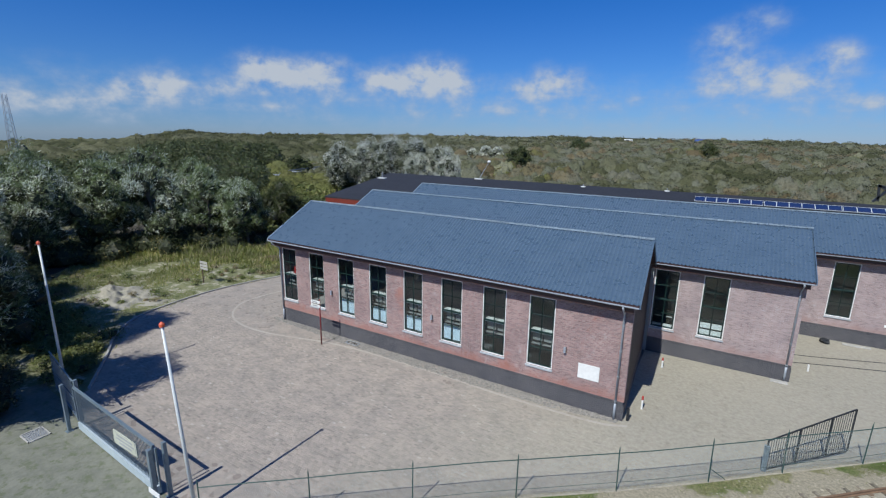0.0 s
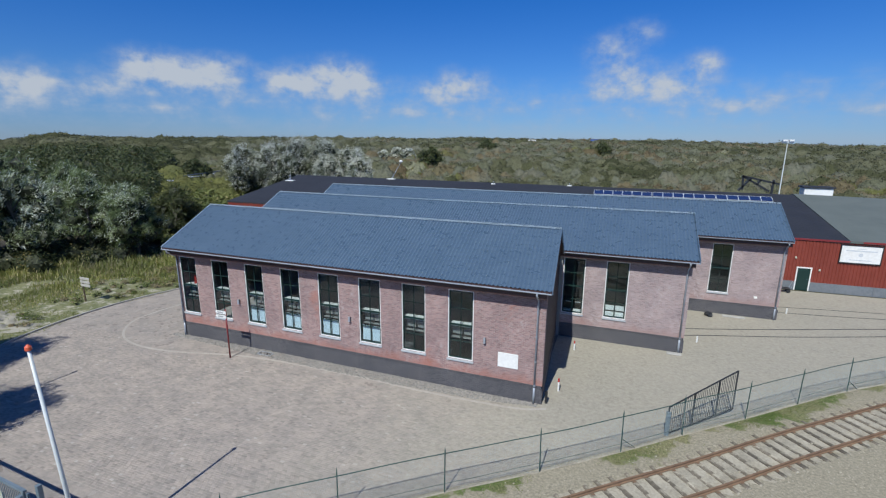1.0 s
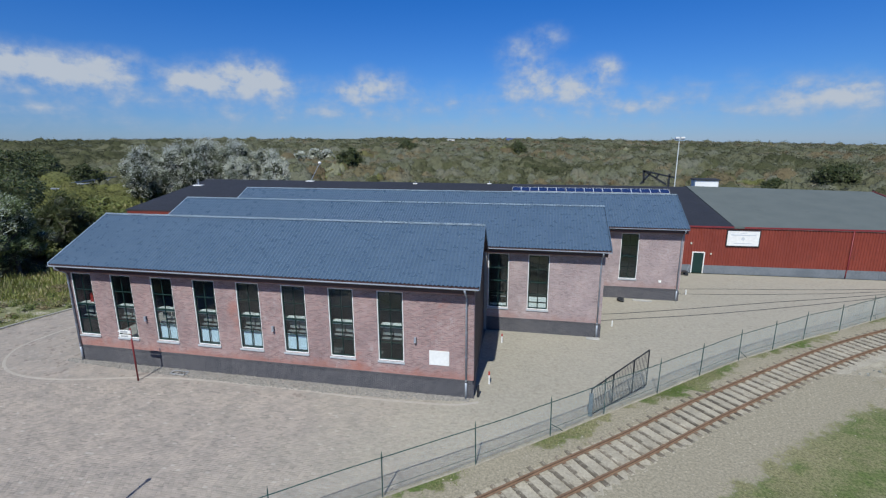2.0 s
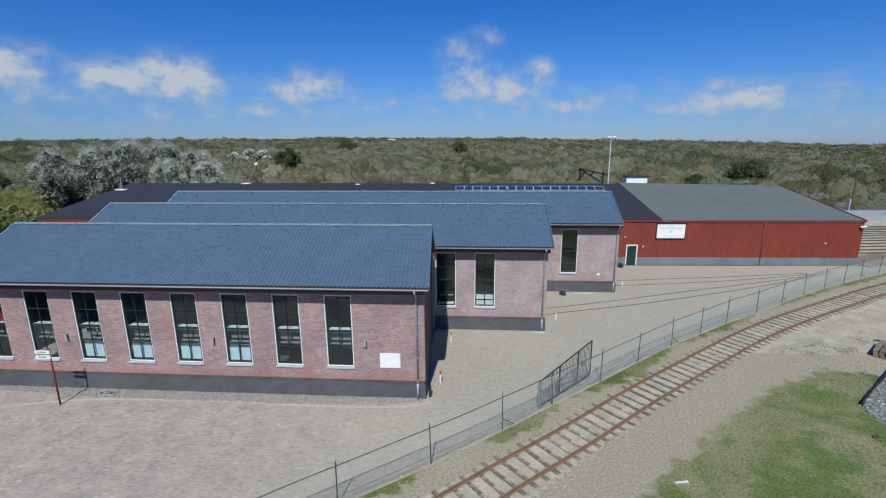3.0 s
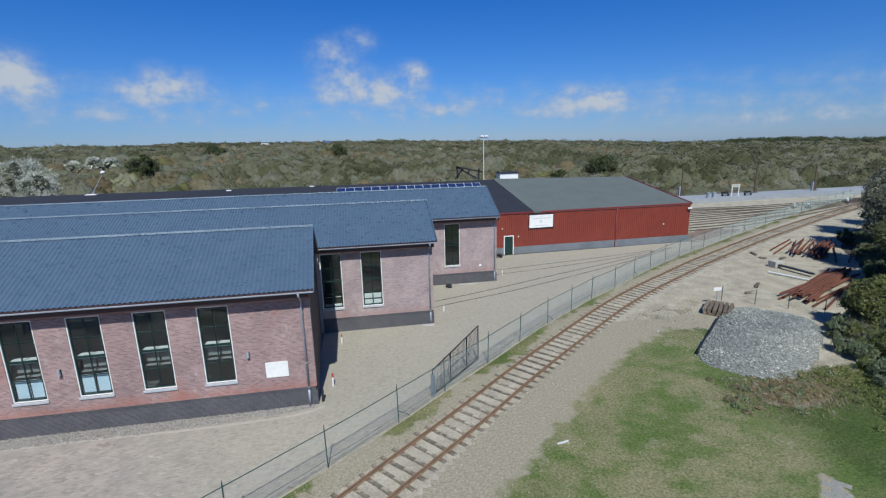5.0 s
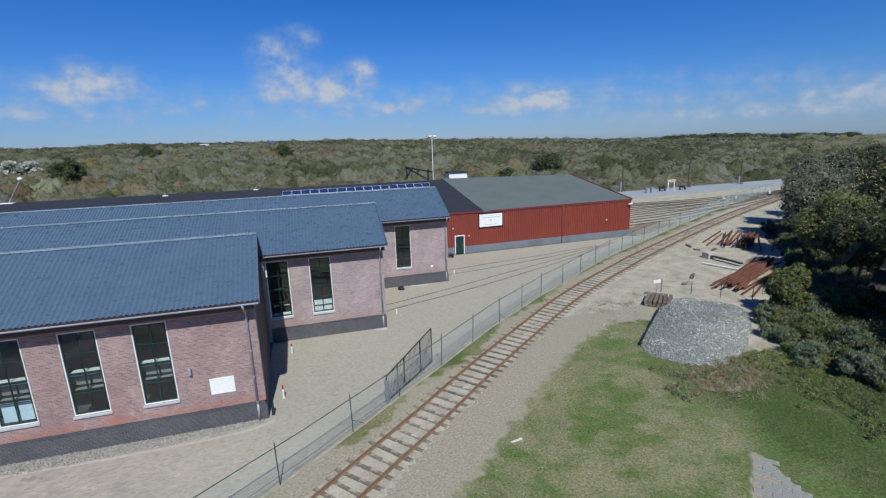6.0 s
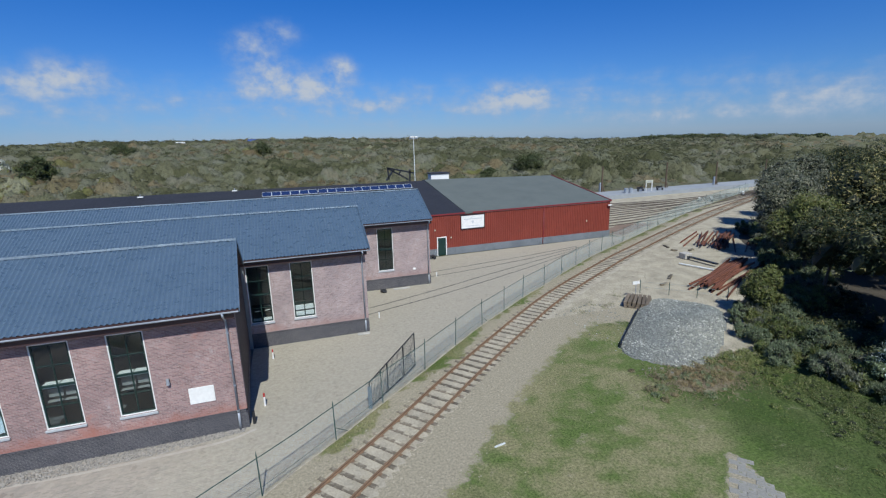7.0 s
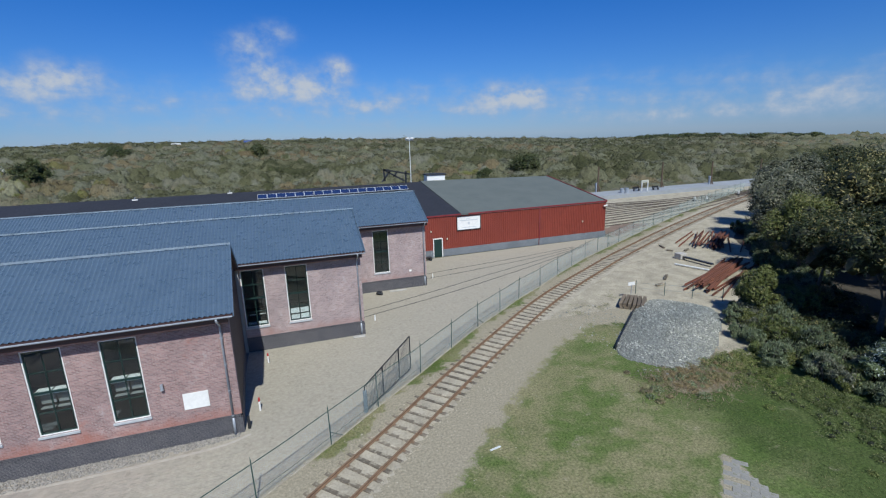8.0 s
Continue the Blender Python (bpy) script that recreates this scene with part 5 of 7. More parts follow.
def yard_gate():
    """Sliding entrance gate of blue-grey bars over a pale beam."""
    t = thing("sliding_gate", -13.92, -14.52, 0, "blue-grey steel bar sliding gate on a galvanised beam", "gate")
    d = Vector((-7.2, 0.3, 0))
    bm = bmesh.new()
    bar(bm, Vector((0, 0, 0.28)), d + Vector((0, 0, 0.28)), 0.16, 0.34)
    part("bottom_beam", bm, M_BEAM, t, "pale galvanised beam")
    bm = bmesh.new()
    bar(bm, Vector((0, 0, 2.16)), d + Vector((0, 0, 2.16)), 0.10, 0.08)
    part("top_rail", bm, M_GATE, t)
    for u in (0.0, 1.0):
        for s in (-0.12, 0.12):
            bm = bmesh.new()
            bar(bm, d * u + Vector((s, 0, 0.45)), d * u + Vector((s, 0, 2.12)), 0.06, 0.06)
            part("stile", bm, M_GATE, t)
    barm = bmesh.new()
    bar(barm, Vector((0, 0, 0.45)), Vector((0, 0, 2.12)), 0.02, 0.02)
    barm = shared("bar", barm, M_GATE)
    for k in range(62):
        o = place("bar", barm, t)
        o.location = d * ((k + 1) / 63)
    bm = bmesh.new()
    box(bm, -3.3, 0.06, 1.0, -1.5, 0.10, 1.62)
    b = part("notice_board", bm, M_YELLOW, t, "faded cream notice board")
    for z, w in ((1.44, 1.2), (1.28, 1.4), (1.12, 1.0)):
        l = bmesh.new()
        box(l, -2.4 - w / 2, 0.054, z, -2.4 + w / 2, 0.058, z + 0.07)
        part("lettering", l, M_GREYTEXT, b)
    for x, y in ((0.35, 0.2), (0.35, -0.32), (-7.55, 0.5), (-7.55, -0.02)):
        bm = bmesh.new()
        box(bm, x - 0.07, y - 0.07, 0.0, x + 0.07, y + 0.07, 2.35, 0.008)
        box(bm, x - 0.14, y - 0.14, 0.0, x + 0.14, y + 0.14, 0.03)
        part("guide_post", bm, M_GATE, t)
    bm = bmesh.new()
    box(bm, 0.45, -0.55, 0.78, 1.15, -0.52, 0.98)
    part("plate", bm, M_WHITE, t, "small white plate with grey lettering")
    # second leaf behind the tall pole
    e = thing("side_gate", -21.9, -13.98, 0, "blue-grey mesh side gate leaf", "gate")
    g = Vector((-4.6, 0.75, 0))
    for z in (0.12, 1.1, 2.1):
        bm = bmesh.new()
        bar(bm, Vector((0, 0, z)), g + Vector((0, 0, z)), 0.06, 0.07)
        part("rail", bm, M_GATE, e)
    for k in range(38):
        o = place("bar", barm, e)
        o.location = g * (k / 37) - Vector((0, 0, 0.2))


yard_gate()


def tall_pole(x, y, h, lean=(0.0, 0.0)):
    t = thing("flag_pole", x, y, 0, "tall white tapering pole with an orange-red cap", "pole", "white poles by the gate")
    bm = bmesh.new()
    a, b = lean
    tube(bm, [(0, 0, 0), (a * 0.5, b * 0.5, h * 0.5), (a, b, h)], 0.075, 0.045, sides=14)
    part("shaft", bm, M_POLE, t, smooth=True)
    bm = bmesh.new()
    tube(bm, [(a, b, h), (a, b, h + 0.10)], 0.085, 0.085, sides=14)
    tube(bm, [(a, b, h + 0.10), (a, b, h + 0.17)], 0.085, 0.02, sides=14)
    part("cap", bm, M_CAPRED, t, "orange-red cap")
    bm = bmesh.new()
    box(bm, -0.16, -0.16, 0, 0.16, 0.16, 0.025, 0.005)
    part("foot_plate", bm, M_ZINC, t)


tall_pole(-11.95, -14.31, 7.25, (-0.28, -0.17))
tall_pole(-25.9, -13.0, 7.95)

# ---- things in the yard and on the walls ----
def bollard(x, y, h, red=True):
    t = thing("bollard", x, y, 0, "slim white bollard with a red top" if red else "short plain white bollard", "bollard", "white bollards")
    bm = bmesh.new()
    tube(bm, [(0, 0, 0), (0, 0, h * (0.72 if red else 1))], 0.05, sides=12)
    part("post", bm, M_WHITE, t)
    if red:
        bm = bmesh.new()
        tube(bm, [(0, 0, h * 0.722), (0, 0, h * 0.97), (0, 0, h)], 0.051, 0.045, sides=12)
        part("top", bm, M_REDPAINT, t, "red painted top")


bollard(0.64, 1.67, 0.72)
bollard(0.94, 7.16, 0.62)
bollard(8.45, 11.38, 0.42, False)
bollard(15.73, 19.9, 0.42, False)

t = thing("black_bollard", 0.21, 0.22, 0, "black round-topped steel bollard at the wall corner", "bollard")
bm = bmesh.new()
tube(bm, [(0, 0, 0), (0, 0, 0.62), (0, 0, 0.66)], 0.07, 0.06, sides=14)
part("post", bm, M_BLACK, t)


def signpost():
    t = thing("direction_sign", -18.58, -1.63, 0, "dark red post with two white direction boards", "sign")
    bm = bmesh.new()
    tube(bm, [(0, 0, 0), (0, 0, 3.12)], 0.045, sides=12)
    part("post", bm, M_DARKRED, t, smooth=True)
    for z, w in ((2.92, 0.62), (2.66, 0.62)):
        b = bmesh.new()
        v = [b.verts.new((x, y, q)) for y in (-0.075, -0.05) for x, q in ((0.08, z - 0.09), (0.08, z + 0.09), (-w, z + 0.09), (-w - 0.12, z), (-w, z - 0.09))]
        b.faces.new(v[:5])
        b.faces.new(v[5:][::-1])
        for i in range(5):
            b.faces.new((v[i], v[i + 5], v[(i + 1) % 5 + 5], v[(i + 1) % 5]))
        bmesh.ops.recalc_face_normals(b, faces=b.faces)
        p = part("board", b, M_WHITE, t, "white arrow board")
        l = bmesh.new()
        box(l, -0.56, -0.081, z - 0.045, -0.12, -0.077, z + 0.045)
        part("lettering", l, M_GREYTEXT, p)


signpost()


def info_sign():
    t = thing("verge_sign", -37.35, 2.0, 0, "brown wooden post with weathered pale sign boards", "sign")
    bm = bmesh.new()
    tube(bm, [(0, 0, 0), (0.02, 0, 2.1)], 0.055, sides=10)
    part("post", bm, M_WOODPOST, t)
    for z in (1.98, 1.70, 1.42):
        b = bmesh.new()
        box(b, -0.12, -0.10, z - 0.11, 1.0, -0.06, z + 0.11, 0.01)
        part("board", b, M_KERB, t, "weathered pale board")


info_sign()

# drain grate and soakaway by the walls
def grate(x, y, w, h, label):
    t = thing("drain_grate", x, y, 0, label, "grate")
    bm = bmesh.new()
    for a in ((-w / 2, -h / 2, w / 2, -h / 2 + 0.05), (-w / 2, h / 2 - 0.05, w / 2, h / 2), (-w / 2, -h / 2, -w / 2 + 0.05, h / 2), (w / 2 - 0.05, -h / 2, w / 2, h / 2)):
        box(bm, a[0], a[1], 0.0, a[2], a[3], 0.05)
    part("frame", bm, M_ZINC if w > 0.99 and h < 0.5 else M_KERB, t)
    if h > 0.5:
        b = bmesh.new()
        box(b, -w / 2 + 0.05, -h / 2 + 0.05, 0.0, w / 2 - 0.05, h / 2 - 0.05, 0.02)
        part("plate", b, M_CONC, t)
    n = max(3, int(w / 0.1))
    for k in range(1, n):
        b = bmesh.new()
        x0 = -w / 2 + w * k / n
        box(b, x0 - 0.015, -h / 2 + 0.05, 0.0, x0 + 0.015, h / 2 - 0.05, 0.04)
        part("grate_bar", b, M_BLACK if h < 0.5 else M_KERB, t)


grate(-16.95, -0.45, 1.0, 0.42, "dark steel drain grate set in the pebbles")
grate(-22.4, -15.5, 1.0, 0.85, "ribbed pale cover plate in the ground")

t = thing("splash_block", 6.85, 8.85, 0, "rough concrete splash block under a downpipe", "block")
bm = bmesh.new()
box(bm, -0.42, -0.2, 0, 0.42, 0.16, 0.07, 0.02)
part("slab", bm, M_KERB, t)

# black bag and slab before the third bay; handcart by the red hall's door
t = thing("rubbish_bag", 10.0, 17.1, 0, "crumpled black plastic bag on the paving", "bag")
bm = bmesh.new()
bmesh.ops.create_icosphere(bm, subdivisions=3, radius=0.3)
for v in bm.verts:
    v.co += v.co.normalized() * noise.noise(v.co * 5) * 0.14
    v.co.z = v.co.z * 0.6 + 0.16
part("sack", bm, M_BLACK, t)
t = thing("stone_slab", 11.7, 17.5, 0, "flat pale concrete slab lying by the wall", "slab")
bm = bmesh.new()
box(bm, -0.75, -0.16, 0, 0.75, 0.16, 0.07, 0.015)
part("slab", bm, M_KERB, t)


def bench():
    t = thing("trolley", 17.1, 26.3, 0, "dark steel trolley with wheels by the green door", "trolley")
    bm = bmesh.new()
    box(bm, -0.55, -0.3, 0.32, 0.55, 0.3, 0.38, 0.01)
    part("deck", bm, M_BLACK, t)
    for x in (-0.4, 0.4):
        for y in (-0.28, 0.28):
            w = bmesh.new()
            tube(w, [(x, y - 0.03, 0.16), (x, y + 0.03, 0.16)], 0.16, sides=14)
            part("wheel", w, M_BLACK, t)
    h = bmesh.new()
    tube(h, [(0.55, -0.25, 0.36), (0.72, -0.25, 1.0), (0.72, 0.25, 1.0), (0.55, 0.25, 0.36)], 0.02, sides=8)
    part("handle", h, M_ZINC, t)


bench()


def wall_lamp(x):
    t = thing("wall_lamp", x, -0.002, 3.04, "small grey bulkhead lamp fixed to the brick wall", "lamp", "wall lamps")
    bm = bmesh.new()
    box(bm, -0.06, -0.03, -0.12, 0.06, 0.0, 0.12, 0.01)
    part("back_plate", bm, M_BLACK, t)
    bm = bmesh.new()
    tube(bm, [(0, -0.11, -0.14), (0, -0.11, -0.10), (0, -0.11, 0.08), (0, -0.11, 0.14)], 0.075, 0.06, sides=12)
    part("shade", bm, M_ZINC, t)


for x in (-3.02, -11.0, -19.05):
    wall_lamp(x)
t = thing("wall_board", -1.783, -0.002, 2.104, "blank white panel screwed to the brick wall", "panel")
bm = bmesh.new()
box(bm, -0.523, -0.03, -0.397, 0.523, 0, 0.397, 0.006)
part("panel", bm, M_WHITE, t)
t = thing("vent_plate", 13.05, 17.988, 1.6, "small white wall vent", "vent")
bm = bmesh.new()
box(bm, -0.11, -0.03, -0.09, 0.11, 0, 0.09, 0.01)
part("plate", bm, M_WHITE, t)
t = thing("red_lantern", -23.1, 0.55, 3.6, "red lamp standing behind the window", "lamp")
bm = bmesh.new()
tube(bm, [(0, 0, 0), (0, 0, 0.1), (0, 0, 0.42), (0, 0, 0.52)], 0.2, 0.14, sides=14)
part("body", bm, M_REDPAINT, t)
bm = bmesh.new()
bar(bm, (-0.7, 0, -0.03), (0.9, 0, -0.03), 0.3, 0.06)
part("shelf", bm, M_WHITE, t)


# ---- red hall: door, sign, downpipe, camera, lamps ----
HALL_D = (Vector((41.75, 27.97, 0)) - Vector((14, 27.28, 0))).normalized()
HALL_A = math.degrees(math.atan2(HALL_D.y, HALL_D.x))


def on_hall(x):
    p = Vector((14, 27.28, 0)) + HALL_D * ((x - 14) / HALL_D.x)
    return p.y


def hall_door():
    t = thing("door_1", 18.78, on_hall(18.78) - 0.03, 0, "dark green steel door in a white frame", "door", kind="structure", rz=HALL_A)
    f = bmesh.new()
    for a in ((-0.58, 0, -0.48, 2.16), (0.48, 0, 0.58, 2.16), (-0.48, 2.06, 0.48, 2.16)):
        box(f, a[0], -0.09, a[1], a[2], 0.05, a[3], 0.005)
    part("frame", f, M_WHITE, t, "off-white door frame")
    d = bmesh.new()
    box(d, -0.478, -0.05, 0.02, 0.478, 0.0, 2.055, 0.004)
    l = part("leaf", d, M_GREEN, t)
    h = bmesh.new()
    tube(h, [(0.38, -0.05, 1.05), (0.38, -0.10, 1.05), (0.26, -0.10, 1.05)], 0.012, sides=6)
    part("handle", h, M_ZINC, l)


hall_door()


def hall_sign():
    t = thing("hall_sign", 22.6, on_hall(22.6) - 0.06, 3.58, "large white framed sign board on the red cladding", "sign", rz=HALL_A)
    b = bmesh.new()
    box(b, -1.42, -0.05, -0.70, 1.42, 0.0, 0.78, 0.01)
    p = part("board", b, M_WHITE, t)
    f = bmesh.new()
    for a in ((-1.5, -0.78, 1.5, -0.70), (-1.5, 0.78, 1.5, 0.86), (-1.5, -0.70, -1.42, 0.78), (1.42, -0.70, 1.5, 0.78)):
        box(f, a[0], -0.08, a[1], a[2], 0.0, a[3])
    part("frame", f, M_BLACK, t, "thin dark frame")
    for z, w, h in ((0.55, 0.6, 0.06), (0.36, 2.2, 0.10), (-0.45, 1.6, 0.07)):
        l = bmesh.new()
        box(l, -w / 2, -0.056, z - h / 2, w / 2, -0.052, z + h / 2)
        part("lettering", l, M_PALETEXT, p)
    l = bmesh.new()
    tube(l, [(0, -0.052, 0.0), (0, -0.056, 0.0)], 0.16, sides=16)
    part("emblem", l, M_PALETEXT, p)


hall_sign()


def hall_fixings():
    x = 31.9
    t = thing("rain_pipe", x, on_hall(x) - 0.12, 0, "brown downpipe on the red hall", "pipe")
    bm = bmesh.new()
    tube(bm, [(0, 0, 0.02), (0, 0, 0.7), (0.06, 0, 0.9), (0.06, 0, 4.6)], 0.055, sides=10)
    part("pipe", bm, M_DARKRED, t, smooth=True)
    t = thing("security_camera", 41.4, on_hall(41.4) - 0.05, 4.1, "white security camera on the hall corner", "camera")
    bm = bmesh.new()
    tube(bm, [(0, 0.03, 0.0), (0, -0.15, 0.02)], 0.025, sides=8)
    part("arm", bm, M_WHITE, t)
    bm = bmesh.new()
    bar(bm, (-0.1, -0.15, 0.0), (0.3, -0.35, 0.1), 0.16, 0.16)
    part("housing", bm, M_WHITE, t)
    for x, z in ((38.2, 2.35), (18.0, 3.0), (19.9, 2.0)):
        t = thing("wall_light", x, on_hall(x) - 0.06, z, "small cream light on the red cladding", "lamp", "hall wall lights")
        bm = bmesh.new()
        box(bm, -0.07, -0.1, -0.09, 0.07, 0.0, 0.09, 0.02)
        part("body", bm, M_YELLOW, t)


hall_fixings()


def roof_z(y):
    return 4.76 + (y - 27.3) / 14.7 * 2.45


def roof_things():
    mods = bmesh.new()
    box(mods, -0.52, 0, -0.02, 0.52, 0.98, 0.02)
    frame_me = bmesh.new()
    for a in ((-0.54, -0.02, 0.54, 0.01), (-0.54, 0.97, 0.54, 1.0), (-0.54, 0.01, -0.512, 0.97), (0.512, 0.01, 0.54, 0.97)):
        box(frame_me, a[0], a[1], -0.025, a[2], a[3], 0.03)
    mods, frame_me = shared("cell_plate", mods, M_CELL), shared("frame", frame_me, M_POLE)
    k = 0
    for grp, cnt in ((0, 6), (6.62, 6), (13.2, 5)):
        for i in range(cnt):
            x = 0.40 + grp + i * 1.085
            t = thing("solar_panel", x, 38.3, roof_z(38.3) + 0.10, "blue solar panel in a silver frame on the dark roof", "solar panel", "row of solar panels")
            t.rotation_euler = Euler((radians(24), 0, 0))
            place("cell_plate", mods, t)
            place("frame", frame_me, t)
            leg = bmesh.new()
            bar(leg, (0, 0.9, -0.02), (0, 0.98, -0.28), 0.04, 0.04)
            part("strut", leg, M_ZINC, t)
    t = thing("floodlight_mast", 20.4, 44.0, 4.95, "tall slim mast with a white floodlight head", "mast")
    bm = bmesh.new()
    tube(bm, [(0, 0, 0), (0, 0, 8.1)], 0.07, 0.05, sides=8)
    part("shaft", bm, M_POLE, t)
    bm = bmesh.new()
    box(bm, -0.55, -0.15, 7.95, 0.55, 0.15, 8.1)
    box(bm, -0.55, -0.35, 8.12, -0.06, 0.12, 8.32, 0.02)
    box(bm, 0.06, -0.35, 8.12, 0.55, 0.12, 8.32, 0.02)
    part("floodlight", bm, M_WHITE, t, "white floodlight pair")
    t = thing("jib_crane", 19.65, 44.3, 5.65, "dark lattice jib crane rising behind the roof", "crane")
    for a, b in (((0, 0, 0), (0.1, 0, 3.0)), ((-3.2, 0, 3.35), (0.9, 0, 2.45)), ((-3.2, 0, 3.35), (-0.2, 0, 1.6)), ((-1.6, 0, 2.35), (-1.2, 0, 2.95)), ((-3.1, 0, 3.3), (-3.0, 0, 1.7)), ((-2.2, 0, 3.1), (-3.4, 0, 1.6))):
        bm = bmesh.new()
        bar(bm, a, b, 0.22, 0.22)
        part("strut", bm, M_BLACK, t)
    t = thing("roof_cabin", 23.75, 43.4, 6.9, "small white cabin with a dark flat top on the roof", "roof cabin")
    bm = bmesh.new()
    box(bm, -1.35, -0.8, 0, 1.35, 0.8, 1.05, 0.02)
    part("body", bm, M_WHITE, t)
    bm = bmesh.new()
    box(bm, -1.5, -0.95, 1.05, 1.5, 0.95, 1.2, 0.02)
    part("lid", bm, M_BITUMEN, t)
    t = thing("roof_lamp", -29.4, 41.7, 7.24, "leaning pole lamp with a white head on the roof", "lamp")
    bm = bmesh.new()
    box(bm, -0.6, -0.35, 0, 0.6, 0.35, 0.10, 0.02)
    part("base", bm, M_WHITE, t)
    bm = bmesh.new()
    tube(bm, [(0.1, 0, 0.1), (1.6, 0, 2.5)], 0.05, sides=8)
    part("pole", bm, M_ZINC, t)
    bm = bmesh.new()
    bmesh.ops.create_uvsphere(bm, u_segments=14, v_segments=8, radius=0.26, matrix=Matrix.Translation((1.65, 0, 2.65)) @ Matrix.Diagonal((1, 1, 0.8, 1)))
    part("globe", bm, M_WHITE, t, "white globe head", smooth=True)
    for x, y in ((-45.2, 38.4), (-13.5, 41.0), (-3.4, 41.5)):
        t = thing("roof_vent", x, y, roof_z(y) + 0.1, "white roof vent on a pale base plate", "roof vent", "roof vents")
        s = 1.0 if x < -40 else 0.4
        bm = bmesh.new()
        box(bm, -0.7 * s, -0.4 * s, 0, 0.7 * s, 0.4 * s, 0.12, 0.02)
        part("base", bm, M_WHITE, t)
        bm = bmesh.new()
        tube(bm, [(0, 0, 0.12), (0, 0, 0.75 * s)], 0.09 * s, sides=10)
        tube(bm, [(0, 0, 0.75 * s), (0, 0, 0.9 * s)], 0.17 * s, sides=10)
        part("cowl", bm, M_ZINC, t)


roof_things()


# ---- stone heap, sleepers, rusty rails, junk by the wood's edge ----
def heap_height(x, y):
    c = Vector((27.1, 1.65))
    u = ((x - c.x) * 0.78 + (y - c.y) * 0.62) / 6.0
    w = (-(x - c.x) * 0.62 + (y - c.y) * 0.78) / 2.85
    if w < 0 and u < 0:
        w *= 1 + 0.3 * u * u
    r = (abs(u) ** 4.2 + abs(w) ** 4.2) ** (1 / 4.2)
    e = max(0.0, 1 - r ** 3)
    return 0.80 * e ** 0.95 * (0.9 + 0.25 * noise.noise((x * 0.45, y * 0.45, 0)))


def stone_heap():
    t = thing("stone_heap", 26.8, 1.4, 0, "heap of grey crushed stone on the grass", "stone heap")
    bm = bmesh.new()
    n = 48
    grid = {}
    for i in range(n + 1):
        for j in range(n + 1):
            x, y = 19.5 + 14.5 * i / n, -5.0 + 13.0 * j / n
            h = heap_height(x, y)
            grid[i, j] = bm.verts.new((x - 26.8, y - 1.4, h - (0.06 if h < 0.02 else 0)))
    for i in range(n):
        for j in range(n):
            q = (grid[i, j], grid[i + 1, j], grid[i + 1, j + 1], grid[i, j + 1])
            if any(v.co.z > 0 for v in q):
                bm.faces.new(q)
    for v in [v for v in bm.verts if not v.link_faces]:
        bm.verts.remove(v)
    part("mound", bm, M_STONEBED, t, smooth=True)
    rng = np.random.default_rng(3)
    sp, sz = [], []
    while len(sp) < 14500:
        x, y = rng.uniform(19.8, 33.5), rng.uniform(-4.8, 7.8)
        h = heap_height(x, y)
        near = min(heap_height(x + a, y + b) for a, b in ((0.5, 0.3), (-0.5, 0.3), (0.3, 0.6), (0.0, 0.9), (0.9, 0.0)))
        if h > 0.03 or (near > 0.0 and rng.random() < 0.25) or (rng.random() < 0.03 and 21 < x < 28 and y > -4.5 + 0.3 * (x - 21)):
            sp.append((x - 26.8, y - 1.4, h + rng.uniform(-0.03, 0.04)))
            sz.append(rng.lognormal(-3.10, 0.32))
    ob = stones("crushed_stone", np.array(sp), np.array(sz), M_STONE, "", "", 4)
    del ob["kind"]
    ob.parent = t
    ob["kind"] = "stuff"


stone_heap()
t = thing("edge_plank", 24.3, 2.85, 0, "dark plank edging one side of the stone heap", "plank")
bm = bmesh.new()
bar(bm, (-2.65, -2.3, 0.15), (2.6, 2.25, 0.15), 0.06, 0.30)
part("plank", bm, M_BLACK, t)


def sleeper_stack():
    me = bmesh.new()
    box(me, -1.1, -0.12, 0, 1.1, 0.12, 0.16, 0.015)
    me = shared("old_sleeper", me, M_OLDTIMBER)
    rnd = random.Random(2)
    for lay in range(3):
        for k in range(6):
            o = place("old_sleeper", me)
            o.matrix_world = pose(28.0 + (k - 2.5) * 0.215, 6.45 - (k - 2.5) * 0.22, 0.0 + lay * 0.162, 0, 0, 43 + rnd.uniform(-3, 3))
            tagged(o, "weathered wooden sleeper in a low stack", "sleeper", "stack of old sleepers")


sleeper_stack()
t = thing("white_sign", 28.9, 7.75, 0, "small blank white board on a thin post", "sign")
bm = bmesh.new()
tube(bm, [(0, 0, 0), (0, 0, 1.35)], 0.025, sides=8)
part("post", bm, M_ZINC, t)
bm = bmesh.new()
box(bm, -0.36, -0.04, 1.15, 0.3, -0.02, 1.42)
part("board", bm, M_WHITE, t)


def heap_wire():
    t = thing("wire_barrier", 30.9, 7.4, 0, "low wire barrier on thin posts behind the stones", "fence")
    for x, y in ((-0.8, 1.2), (0.9, -0.2), (2.4, -1.6), (4.0, -3.0)):
        bm = bmesh.new()
        tube(bm, [(x, y, 0), (x, y, 1.15)], 0.03, sides=6)
        part("post", bm, M_FENCE, t)
    for z in (0.5, 0.95):
        bm = bmesh.new()
        tube(bm, [(-0.8, 1.2, z), (0.9, -0.2, z), (2.4, -1.6, z), (4.0, -3.0, z - 0.2)], 0.008, sides=4)
        part("wire", bm, M_WIRE, t)


heap_wire()


